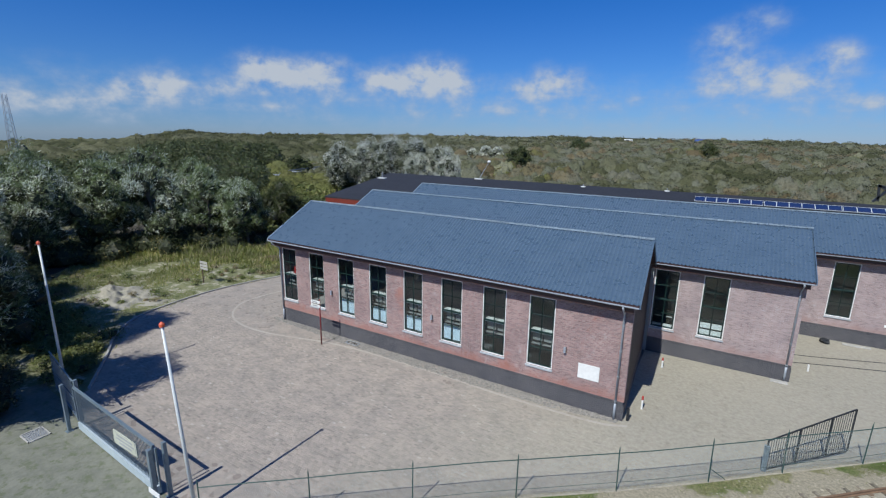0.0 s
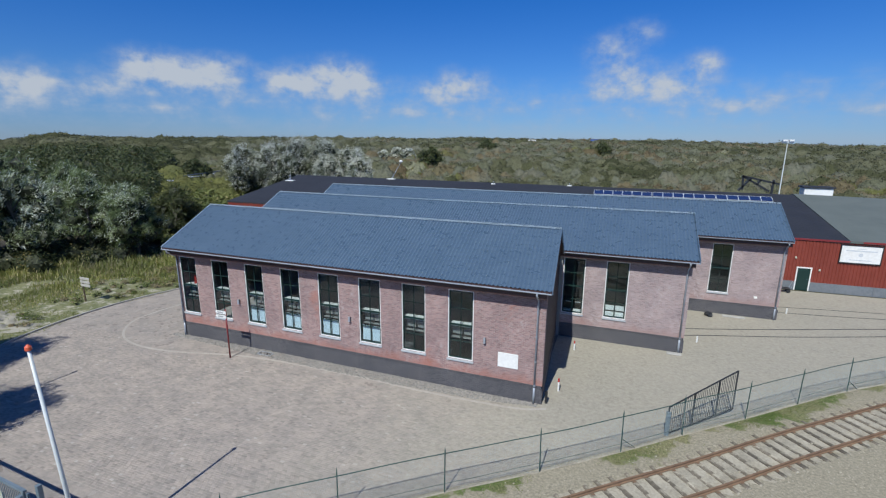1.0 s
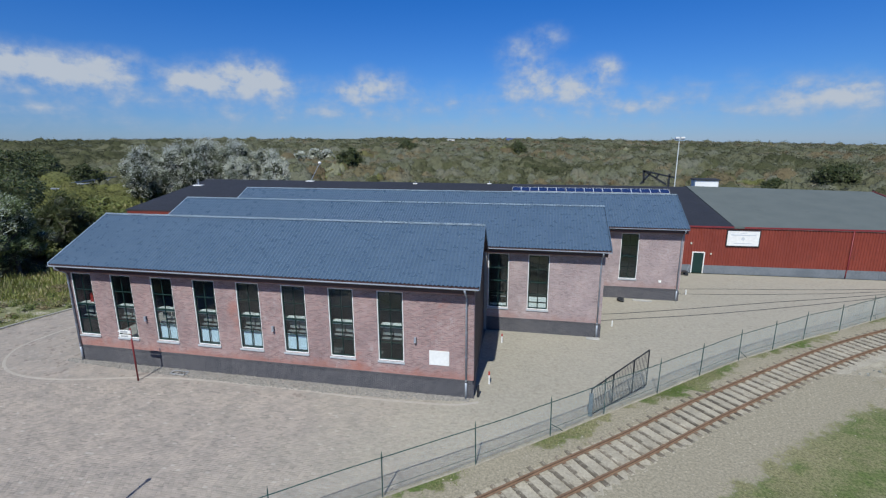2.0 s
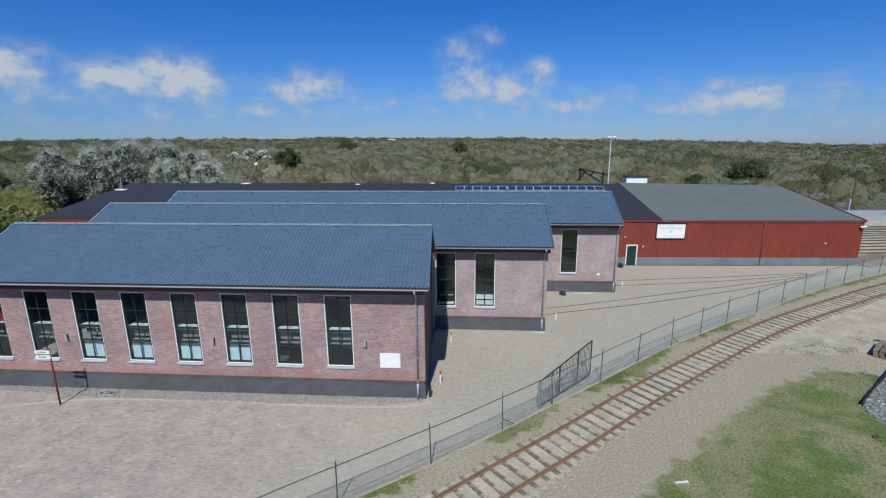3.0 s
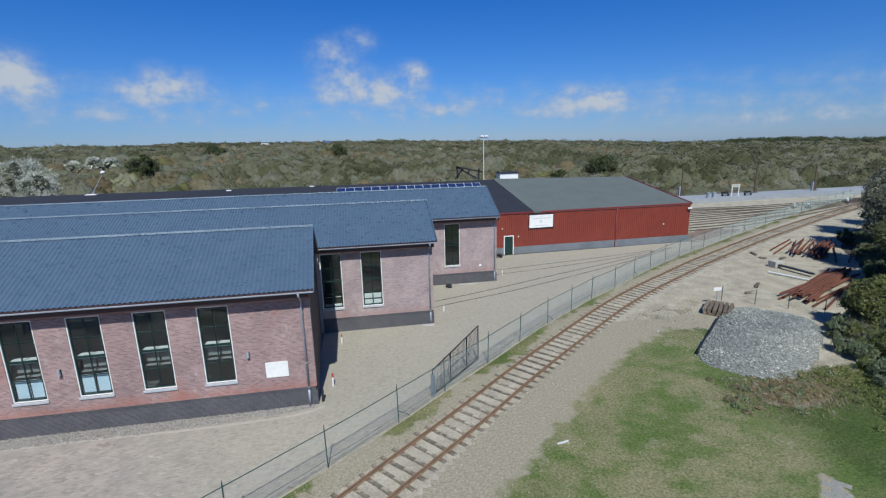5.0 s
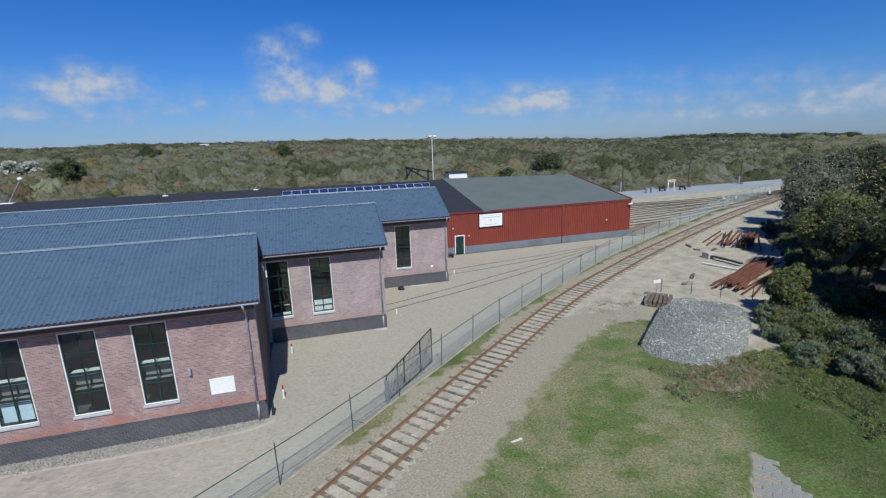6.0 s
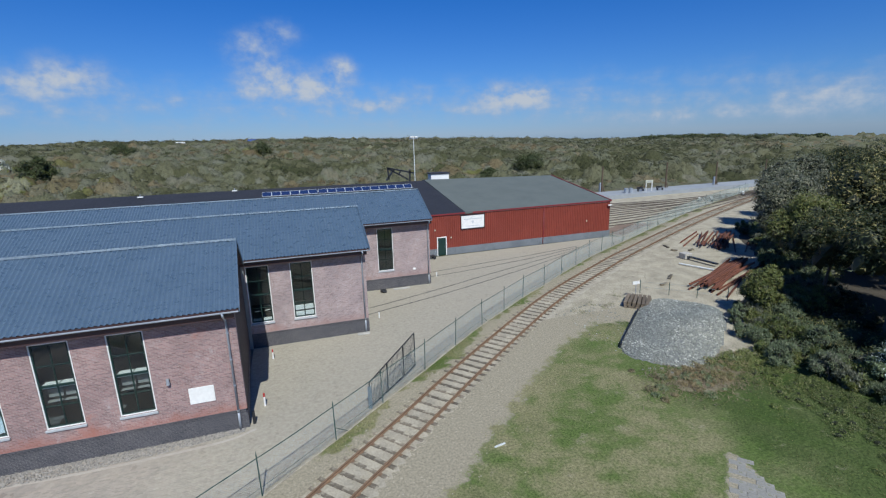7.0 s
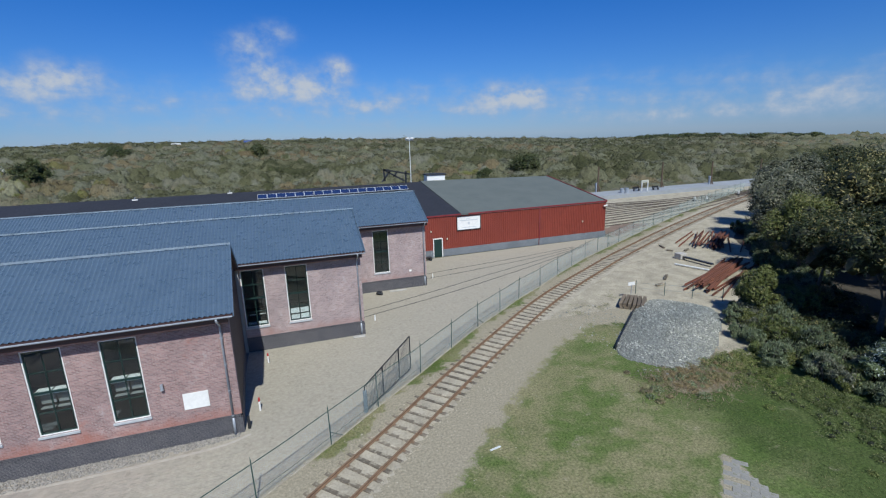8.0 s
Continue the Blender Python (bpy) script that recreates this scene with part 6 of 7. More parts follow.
def rail_pile(x, y, ang, length, count, spread, rows, seed, group):
    rnd = random.Random(seed)
    me = bmesh.new()
    rail_profile(me, [Vector((-length / 2, 0)), Vector((length / 2, 0))], 0, 0, 1.1)
    me = shared("old_rail", me, M_RUSTRED)
    a = radians(ang)
    for k in range(count):
        lay = k * rows // count
        o = rnd.uniform(-spread, spread) * (1 - 0.25 * lay)
        s = rnd.uniform(-1.0, 1.0)
        ob = place("old_rail", me)
        ob.matrix_world = pose(x - math.sin(a) * o + math.cos(a) * s, y + math.cos(a) * o + math.sin(a) * s, lay * 0.16, rnd.choice((0, 0, 90, 180)) * (0 if lay == 0 else 0), 0, ang + rnd.uniform(-6, 6))
        tagged(ob, "dark red rusted rail in a scrap pile", "rail", group)


rail_pile(40.4, 9.3, 25, 10.5, 26, 1.5, 4, 1, "pile of scrap rails")
rail_pile(51.3, 20.2, 36, 8.0, 30, 3.4, 4, 2, "second pile of scrap rails")


def junk():
    t = thing("flat_trolley", 42.1, 14.3, 0, "low dark rail trolley with a boxy end", "trolley")
    bm = bmesh.new()
    bar(bm, (-0.2, 1.4, 0.3), (0.1, -2.4, 0.3), 0.35, 0.12)
    part("frame", bm, M_BLACK, t)
    bm = bmesh.new()
    box(bm, -0.55, 0.9, 0.0, 0.35, 1.8, 0.6, 0.04)
    part("box_end", bm, M_KERB, t)
    t = thing("pale_pipe", 40.2, 12.4, 0.05, "pale plastic pipe lying on the sand", "pipe")
    bm = bmesh.new()
    tube(bm, [(-0.6, 1.6, 0.06), (0.6, -1.4, 0.06)], 0.08, sides=8)
    part("pipe", bm, M_POLE, t)
    for x, y, a, s in ((45.2, 18.0, 20, 0.5), (44.0, 20.4, 70, 0.6), (43.4, 18.6, 120, 0.35), (35.6, 11.0, 40, 0.7), (33.5, 9.5, 10, 0.5)):
        t = thing("timber_offcut", x, y, 0, "weathered timber offcut lying on the sand", "timber", "timber offcuts", rz=a)
        bm = bmesh.new()
        box(bm, -s, -0.12, 0, s, 0.12, 0.16, 0.02)
        part("beam", bm, M_SLEEPER, t)
    t = thing("white_batten", 10.55, -5.45, 0.02, "short pale batten lying in the grass", "batten", rz=10)
    bm = bmesh.new()
    box(bm, -0.27, -0.035, 0, 0.27, 0.035, 0.045)
    part("batten", bm, M_POLE, t)


junk()


# ---- station: platform, poles, name board, bins ----
def station():
    ob = ribbon("platform", [(53.3, 55.5), (82.8, 57.0), (124, 58.5)], -5.8, 0.0, -0.1, 0.75, M_PLATFORM, "long pale paved station platform", "platform")
    for x, y, h, bx in ((66.4, 62.5, 5.3, 1), (82.4, 61.5, 5.6, 0), (95.5, 60.4, 5.2, 1), (112, 61.5, 5.0, 0), (126, 62, 5.0, 0)):
        t = thing("line_pole", x, y, 0.0, "dark wooden pole beside the platform", "pole", "poles along the platform")
        z = float(dune_height(np.array(x), np.array(y)))
        bm = bmesh.new()
        tube(bm, [(0, 0, z - 0.2), (0, 0, z + h + 0.7)], 0.2, 0.15, sides=10)
        part("shaft", bm, M_WOODPOST, t)
        if bx:
            bm = bmesh.new()
            box(bm, -0.6, -0.2, z, -0.35, 0.2, z + 2.6, 0.02)
            part("cabinet", bm, M_GUTTER, t, "narrow grey cabinet")
        bm = bmesh.new()
        tube(bm, [(0, 0, z + 2.4), (0.9, 0, z)], 0.11, sides=6)
        part("strut", bm, M_WOODPOST, t)
    t = thing("station_board", 75.0, 58.3, 0.75, "pale station name board on two legs", "sign")
    for x in (-0.75, 0.75):
        bm = bmesh.new()
        box(bm, x - 0.07, -0.07, 0, x + 0.07, 0.07, 1.9)
        part("leg", bm, M_WHITE, t)
    bm = bmesh.new()
    box(bm, -0.95, -0.09, 1.78, 0.95, 0.05, 2.3, 0.02)
    b = part("board", bm, M_YELLOW, t)
    bm = bmesh.new()
    box(bm, -0.7, -0.097, 1.96, 0.7, -0.092, 2.12)
    part("lettering", bm, M_GREYTEXT, b)
    for x in (69.0, 70.2):
        t = thing("litter_bin", x, 58.0, 0.75, "grey litter bin on the platform", "bin", "platform bins")
        bm = bmesh.new()
        tube(bm, [(0, 0, 0), (0, 0, 0.85), (0, 0, 0.95)], 0.38, 0.42, sides=12)
        part("drum", bm, M_GUTTER, t)
    for x, y in ((73.5, 59.0), (78.2, 58.6)):
        t = thing("platform_bench", x, y, 0.75, "dark bench on the platform", "bench", "platform benches")
        for nm, q in (("seat", (-0.8, -0.25, 0.4, 0.8, 0.2, 0.47)), ("backrest", (-0.8, 0.2, 0.5, 0.8, 0.26, 0.85)), ("leg", (-0.7, -0.2, 0, -0.6, 0.2, 0.4)), ("leg", (0.6, -0.2, 0, 0.7, 0.2, 0.4))):
            bm = bmesh.new()
            box(bm, *q)
            part(nm, bm, M_BLACK, t)
    for x, y in ((76.0, 46.3), (78.2, 45.6), (89.5, 48.4), (100.5, 50.2)):
        t = thing("switch_stand", x, y, 0, "black and white point lever beside the sidings", "point lever", "point levers")
        bm = bmesh.new()
        box(bm, -0.35, -0.2, 0, 0.35, 0.2, 0.25, 0.02)
        part("base", bm, M_BLACK, t)
        bm = bmesh.new()
        tube(bm, [(0.2, 0, 0.2), (0.05, 0, 0.75)], 0.14, 0.2, sides=10)
        part("weight", bm, M_WHITE, t)


station()


# ---- far away: country road with its guard rails, lattice mast ----
def far_road():
    line = curve_through([(-99, 62), (-105.3, 70.1), (-112, 90), (-118, 104), (-128, 118)], 4.0)
    ribbon("far_road", [(p.x, p.y) for p in line], -1.6, 1.6, 2.86, 2.96, M_CONC, "pale road on a low bank in the dunes", "road")
    ribbon("road_bank", [(p.x, p.y) for p in line], -3.0, 3.0, -1.0, 2.85, M_THICKET, "overgrown bank under the far road", "bank")
    t = thing("guard_rail", -105.3, 70.1, 3.0, "grey steel guard rail beside the far road", "guard rail")
    pts = [Vector((p.x + 105.3, p.y - 70.1)) for p in line]
    b = bmesh.new()
    for p, q in zip(pts, pts[1:]):
        bar(b, (p.x + 2.0, p.y, 0.65), (q.x + 2.0, q.y, 0.65), 0.08, 0.32)
    part("beam", b, M_ZINC, t)
    for p in pts[::2]:
        b = bmesh.new()
        box(b, p.x + 1.93, p.y - 0.07, 0.0, p.x + 2.07, p.y + 0.07, 0.8)
        part("post", b, M_ZINC, t)


far_road()


def lattice_mast():
    t = thing("lattice_mast", -268, 60, 4, "grey steel lattice mast far off behind the trees", "mast")
    for x, y in ((-1.5, -1.5), (1.5, -1.5), (1.5, 1.5), (-1.5, 1.5)):
        b = bmesh.new()
        bar(b, (x, y, 0), (x * 0.45, y * 0.45, 25), 0.13, 0.13)
        part("leg", b, M_ZINC, t)
    for k in range(9):
        z0, z1 = k * 2.7, (k + 1) * 2.7
        a, c = 1.5 * (1 - 0.55 * z0 / 25), 1.5 * (1 - 0.55 * z1 / 25)
        for u, v in (((-a, -a), (c, -c)), ((a, -a), (c, c)), ((a, a), (-c, c)), ((-a, a), (-c, -c))):
            b = bmesh.new()
            bar(b, (*u, z0), (*v, z1), 0.09, 0.09)
            part("brace", b, M_ZINC, t)


lattice_mast()


def far_things():
    """A white van, a small white shed and a blue shed on the horizon."""
    for nm, x, y, z, w, d, h, mat, lab in (("van", -50.3, 273.6, 11.1, 4.6, 2.0, 2.3, M_WHITE, "white van parked far off on the dunes"), ("shed", -29.1, 276.7, 11.0, 2.2, 2.0, 1.4, M_WHITE, "small white shed far off on the dunes"), ("shed", -15.3, 307.9, 11.6, 6.0, 3.0, 2.4, M_BLUE, "blue shed on the horizon")):
        t = thing(nm, x, y, z, lab, nm)
        bm = bmesh.new()
        box(bm, -w / 2, -d / 2, 0, w / 2, d / 2, h, 0.2)
        part("body", bm, mat, t)
        bm = bmesh.new()
        if nm == "van":
            box(bm, -w / 2 + 0.4, -d / 2 - 0.03, h * 0.55, w / 2 - 1.6, -d / 2 - 0.005, h * 0.85)
            part("window_band", bm, M_BLACK, t)
        else:
            box(bm, -w / 2 - 0.15, -d / 2 - 0.15, h, w / 2 + 0.15, d / 2 + 0.15, h + 0.15)
            part("roof", bm, M_GUTTER, t)


far_things()

# ---- plants ----
def leaf_quads(cen, rad, per, size, rng, up=0.35, long=1.0, slim=0.62, shell=0.5, floor=-0.25, mess=0.55, along=None, lead=None):
    """Three-cornered leaves or sprays in ellipsoids round the centres."""
    n = len(cen)
    i = np.repeat(np.arange(n), per)
    m = len(i)
    d = rng.normal(size=(m, 3))
    d /= np.linalg.norm(d, axis=1)[:, None] + 1e-9
    low = d[:, 2] < floor
    d[low, 2] *= -1
    r = shell + (1 - shell) * rng.uniform(0, 1, m) ** 0.6
    p = cen[i] + d * rad[i] * r[:, None]
    nrm = (d * 0.7 + np.array((0, 0, up)) if lead is None else lead[i]) + rng.normal(size=(m, 3)) * mess
    nrm /= np.linalg.norm(nrm, axis=1)[:, None] + 1e-9
    t = np.cross(nrm, rng.normal(size=(m, 3)))
    if along is not None:
        t = rng.normal(size=(m, 3)) * 0.45 + np.array(along) + d * 0.35
    t /= np.linalg.norm(t, axis=1)[:, None] + 1e-9
    b = np.cross(nrm, t)
    s = (np.asarray(size)[i] if np.ndim(size) else np.full(m, size)) * rng.uniform(0.6, 1.35, m)
    t *= (s * long)[:, None]
    b *= (s * slim)[:, None]
    v = np.stack([p - t - b * 0.7, p + t, p - t * 0.1 + b], 1).reshape(-1, 3)
    return v, np.arange(m * 3).reshape(m, 3)


def ball_shape(n):
    bm = bmesh.new()
    bmesh.ops.create_icosphere(bm, subdivisions=n, radius=1.0)
    v = np.array([tuple(q.co) for q in bm.verts])
    f = np.array([[q.index for q in p.verts] for p in bm.faces])
    bm.free()
    return v, f


BALLS = {1: ball_shape(1), 2: ball_shape(2)}


def cores(cen, rad, rng, jitter=0.22, half=False, fine=2):
    """Lumpy bodies that close clumps to light; their dark colour paints the inner shade."""
    n = len(cen)
    BALL_V, BALL_F = BALLS[fine]
    v = BALL_V[None] * (1 + rng.uniform(-jitter, jitter, (n, len(BALL_V), 1))) * rad[:, None, :] + cen[:, None, :]
    f = BALL_F[None] + (np.arange(n) * len(BALL_V))[:, None, None]
    if half:
        keep = BALL_V[BALL_F].mean(1)[:, 2] > -0.15
        f = f[:, keep]
    return v.reshape(-1, 3), f.reshape(-1, 3)


def tree(x, y, h, r, leaf, seed, label, group, clumps=46, per=110, size=0.17, name="tree", base=0.22, z=None, along=None, long=1.15, slim=0.55):
    rng = np.random.default_rng(seed)
    z0 = float(dune_height(np.array(float(x)), np.array(float(y)))) if z is None else z
    t = thing(name, x, y, z0, label, "tree", group)
    c = rng.normal(size=(clumps, 3))
    c /= np.linalg.norm(c, axis=1)[:, None]
    c *= (rng.uniform(0.25, 1.0, clumps) ** 0.5)[:, None]
    tilt = np.array((rng.uniform(-0.12, 0.12), rng.uniform(-0.12, 0.12)))
    half = h * (1 - base) / 2
    mid = h * base + half
    wide = 1.0 - 0.28 * np.clip(c[:, 2], -0.3, 1)
    cen = np.column_stack([c[:, 0] * r * wide * 0.86, c[:, 1] * r * wide * 0.86, mid + c[:, 2] * half * 0.84])
    cen[:, :2] += tilt * cen[:, 2:3]
    crad = np.column_stack([np.full(clumps, r * 0.33)] * 2 + [np.full(clumps, r * 0.34)]) * rng.uniform(0.7, 1.3, (clumps, 1))
    v, f = leaf_quads(cen, crad, per, size, rng, up=0.3, shell=0.35, slim=slim, long=long, floor=-0.6, along=along)
    soup("crown", v, f, leaf, t)
    # dark bodies stand in for the shade inside the crown
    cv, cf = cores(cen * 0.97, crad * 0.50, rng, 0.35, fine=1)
    soup("inner_foliage", cv, cf, L_SHADE, t)
    bm = bmesh.new()
    w = 0.022 * h + 0.03
    top = Vector((tilt[0] * h * 0.75, tilt[1] * h * 0.75, h * 0.78))
    path = [Vector((0, 0, -0.15)), Vector((rng.uniform(-.1, .1), rng.uniform(-.1, .1), h * 0.2)), Vector((tilt[0] * h * 0.4 + rng.uniform(-.2, .2), tilt[1] * h * 0.4, h * 0.45)), top]
    tube(bm, path, w, w * 0.18, sides=8)
    for k in rng.choice(clumps, min(4 if name == "shrub" else 11, clumps), replace=False):
        e = Vector(cen[k])
        s = path[1].lerp(path[2], rng.uniform(0, 1)) if e.z < h * 0.6 else path[2].lerp(path[3], rng.uniform(0, 0.5))
        m = s.lerp(e, 0.5) + Vector((0, 0, 0.12 * (e - s).length))
        tube(bm, [s, m, e], w * 0.38, w * 0.08, sides=5)
    part("trunk", bm, M_BARK, t)
    return t


LEFT_WOOD = [(-46.5, 13.6, 8.6, 2.9, 0), (-50.5, 11.2, 9.8, 3.4, 0), (-54, 7.2, 10.4, 3.6, 1), (-56.5, 2.0, 11.0, 3.8, 0), (-57, -4, 10.8, 3.8, 1), (-52.5, -9, 10.0, 3.6, 1), (-46.0, -12.5, 9.2, 3.4, 1), (-40.5, -14.0, 8.6, 3.2, 0),
             (-36.0, -13.0, 7.6, 2.6, 1), (-58, 14, 10.5, 3.6, 0), (-64, 8, 11.6, 4.0, 0), (-65, -1, 12.0, 4.0, 0), (-63, -10, 11.5, 4.0, 1), (-54, 18, 9.0, 3.2, 2), (-49, 20.5, 7.5, 3.0, 2), (-70, 15, 11.5, 4.2, 0), (-73, 3, 12.2, 4.2, 0)]
for k, (x, y, h, r, kind) in enumerate(LEFT_WOOD):
    tree(x, y, h, r, (L_POPLAR, L_SILVERPOP, L_SCRUB)[kind], 100 + k, ("tall poplar with dark leaves turning pale undersides up", "tall poplar with wind-turned silver leaves", "broad dark green tree behind the poplars")[kind], "wood beside the yard", clumps=58, per=240 if x > -60 else 150, size=0.112 if x > -60 else 0.14, base=0.08 if kind != 2 else 0.15, along=(0.55, 0.15, 0.42), long=1.9, slim=0.42)
for k, (x, y, h, r) in enumerate(((-26.5, -18.4, 11.0, 3.4), (-31.9, -17.2, 16.8, 3.0), (-36.2, -18.0, 12.5, 3.0), (-40, -18.5, 9.5, 3.2), (-37.2, -14.2, 9.0, 2.6))):
    tree(x, y, h, r, L_POPLAR, 150 + k, "poplar overhanging the yard entrance", "wood beside the yard", clumps=60, per=240, size=0.12, base=0.3, along=(0.55, 0.15, 0.42), long=1.7, slim=0.45)

# the last four trees stand out of view, added to shade the wood
RIGHT_WOOD = [(34.4, 1.2, 3.8, 1.4, 1), (40.5, 1.2, 7.2, 3.0, 0), (43.5, -3.4, 8.4, 3.4, 0), (45.8, 6.2, 7.6, 3.0, 1), (50.2, 11.4, 8.6, 3.2, 3), (37.4, -4.6, 8.6, 3.3, 0), (36.0, -10.4, 8.2, 3.2, 2), (57.0, 17.4, 9.0, 3.0, 3), (55.0, 7.5, 10.4, 3.8, 2), (64.0, 22.6, 9.0, 3.2, 3), (66, 14, 11.0, 4.0, 0),
              (73, 26, 9.6, 3.6, 3), (51, -1, 10.4, 4.0, 0), (45, -12, 9.6, 3.8, 0), (38.5, -14, 7.2, 3.2, 0), (60, -2, 12.0, 4.4, 0), (85, 31, 9.6, 3.8, 0), (73, 9, 12.2, 4.6, 2), (60.5, 11, 11.0, 4.0, 2), (55, -12, 12.0, 4.4, 0), (84, 19, 12.5, 4.8, 3), (97, 35, 10, 4.0, 0), (46, -20, 12.5, 4.2, 0), (53, -19.5, 13.5, 4.4, 0), (40.5, -21.5, 11, 3.8, 0), (62, -14, 13.5, 4.4, 0)]
for k, (x, y, h, r, kind) in enumerate(RIGHT_WOOD):
    tree(x, y, h, r, (L_DARK, L_YELLOWGREEN, L_YELLOWING, L_WILLOW)[kind], 200 + k, ("dark green tree at the edge of the wood", "bushy light green sapling at the wood's edge", "dark green tree with yellowing leaves", "grey-green willow at the wood's edge")[kind], "wood beside the track", clumps=80, per=130 if x > 52 else 210, size=0.078 if h < 7 else 0.135 if x > 52 else 0.108, base=0.05 if h < 7 else 0.42 if x < 41 else 0.25)

for k, (x, y, h, r) in enumerate(((-69.5, 56, 11.2, 4.4), (-64.5, 58, 12.2, 4.6), (-59.5, 60, 12.9, 4.8), (-54.5, 63, 12.8, 4.8), (-49.5, 66, 11.6, 4.2), (-52.5, 59, 9.4, 3.6), (-47.5, 62, 8.6, 3.4), (-63, 67, 12.6, 4.8), (-73, 60, 9.0, 3.8))):
    tree(x, y, h, r, L_SILVER, 300 + k, "silver-leaved willow behind the hall", "silver willows", clumps=74, per=270, size=0.122, base=0.03, z=1.0, along=(0.45, 0.1, 0.4), long=1.5, slim=0.45)


def scrub(name, cen, rad, per, size, leaf, label, seed, category="scrub", fine=1, body=0.6):
    rng = np.random.default_rng(seed)
    v, f = leaf_quads(cen, rad, per, size, rng, up=0.4, shell=0.45, slim=0.6, floor=0.0, mess=0.5)
    # half bodies, coloured dark for the shade inside the shrubs
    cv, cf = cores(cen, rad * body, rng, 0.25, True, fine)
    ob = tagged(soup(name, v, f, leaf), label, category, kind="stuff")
    tagged(soup("inner_foliage", cv, cf, L_SHADE), "dark bodies painting shade inside " + label, "twigs", kind="stuff")
    return ob


def bush_domes(x, y, cell, seed, fill=0.85):
    """Height of domed bushes strewn one to a jittered cell, and a number for each bush."""
    ci, cj = np.floor(x / cell), np.floor(y / cell)
    best, who = np.zeros_like(x), np.zeros_like(x)

    def rnd(i, j, k):
        q = np.sin(i * 127.1 + j * 311.7 + k * 74.7 + seed * 19.3) * 43758.5453
        return q - np.floor(q)

    for a in (-1, 0, 1):
        for b in (-1, 0, 1):
            i, j = ci + a, cj + b
            px, py = (i + 0.5 + 0.9 * (rnd(i, j, 1) - 0.5)) * cell, (j + 0.5 + 0.9 * (rnd(i, j, 2) - 0.5)) * cell
            rad = cell * (0.42 + 0.42 * rnd(i, j, 3)) * (rnd(i, j, 5) < fill)
            top = rad * (0.72 + 0.62 * rnd(i, j, 4))
            d2 = ((x - px) ** 2 + (y - py) ** 2) / np.maximum(rad, 1e-3) ** 2
            h = top * np.sqrt(np.clip(1 - d2, 0, None))
            m = h > best
            best, who = np.where(m, h, best), np.where(m, rnd(i, j, 6), who)
    return best, who


def green_flat(x, y):
    """The low green thicket between the hall, the far road and the wood."""
    az = np.degrees(np.arctan2(x - 2.8, y + 21.8))
    return (az > -62) & (az < -45 + 3 * np.sin(np.hypot(x, y) * 0.08)) & (np.hypot(x - 2.8, y + 21.8) < 178)


def thicket_height(x, y):
    wx, wy = x + 0.5 * np.sin(y * 0.9 + x * 0.3), y + 0.5 * np.sin(x * 0.8 - y * 0.4)
    a, ka = bush_domes(wx, wy, 2.9, 1, 0.9)
    b, kb = bush_domes(wx, wy, 1.5, 2, 0.9)
    c, kc = bush_domes(wx, wy, 4.6, 3, 0.30)
    h = np.maximum(np.maximum(a, b), c * 0.85)
    who = np.where(h == a, ka, np.where(h == b, kb, kc))
    # lower towards the station and where the dune tops lie open to the wind
    low = np.where((x > 40) & (x < 156), np.clip((y - 66.5) / 10, 0.0, 1), 1.0) * np.interp(np.hypot(x, y + 20), (180, 320), (1.0, 0.7))
    lump = 1 + 0.22 * np.sin(x * 3.3 + 2 * np.sin(y * 2.1)) * np.sin(y * 3.7 + 2 * np.sin(x * 1.9)) + 0.12 * np.sin(x * 7.1 + y * 5.3) * np.sin(y * 6.7 - x * 4.9)
    low = low * lump * np.where(green_flat(x, y), 0.6, 1.0)
    return 1.2 * h * low * (0.85 + 0.3 * np.sin(x * 0.09 + np.sin(y * 0.11)) * np.sin(y * 0.08)), who


def bush_number(x, y, who):
    """Bushes of one kind stand in drifts; some are strewn among others."""
    drift = 0.42 + 0.30 * np.sin(x * 0.041 + 2.2 * np.sin(y * 0.029)) * np.cos(y * 0.047 + 1.5 * np.sin(x * 0.025)) + 0.10 * np.sin(x * 0.11 + y * 0.07)
    k = drift + (who - 0.5) * 0.62
    k = np.where(who > 0.93, 0.02 + (who - 0.93) * 2, k)
    k = np.where(np.degrees(np.arctan2(x - 2.8, y + 21.8)) < -46 + 2 * np.sin(y * 0.1), k * 0.45, k)
    k = np.where(green_flat(x, y), 0.90 + 0.03 * who, k)
    return np.clip(np.where(k > 0.95, 0.97, k), 0.0, 0.97)


def in_dunes(x, y):
    ok = (y > 59) | (x < -66) | (x > 150)
    ok &= ~((x > 44) & (x < 152) & (y < 66 + (x - 44) * 0.02))
    ok &= ~((x < -45) & (y < 22) & (x > -78))
    return ok


def thicket_sheet(xs, ys, keep, label):
    """The closed canopy of low scrub over the dunes."""
    X, Y = np.meshgrid(xs, ys)
    h, who = thicket_height(X, Y)
    Z = dune_height(X, Y) + h - 0.2
    n, m = X.shape
    i = np.arange(n * m).reshape(n, m)
    f = np.stack([i[:-1, :-1], i[:-1, 1:], i[1:, 1:], i[1:, :-1]], -1)
    k = keep(X, Y)
    f = f[k[:-1, :-1] & k[1:, 1:]]
    used = np.unique(f)
    back = np.zeros(n * m, np.int64)
    back[used] = np.arange(len(used))
    ob = soup("dune_thicket", np.stack([X, Y, Z], -1).reshape(-1, 3)[used], back[f], M_THICKET, smooth=True)
    a = ob.data.attributes.new("bush", "FLOAT", "POINT")
    a.data.foreach_set("value", bush_number(X, Y, who).ravel()[used].astype(np.float32))
    tagged(ob, label, "scrub", kind="stuff")


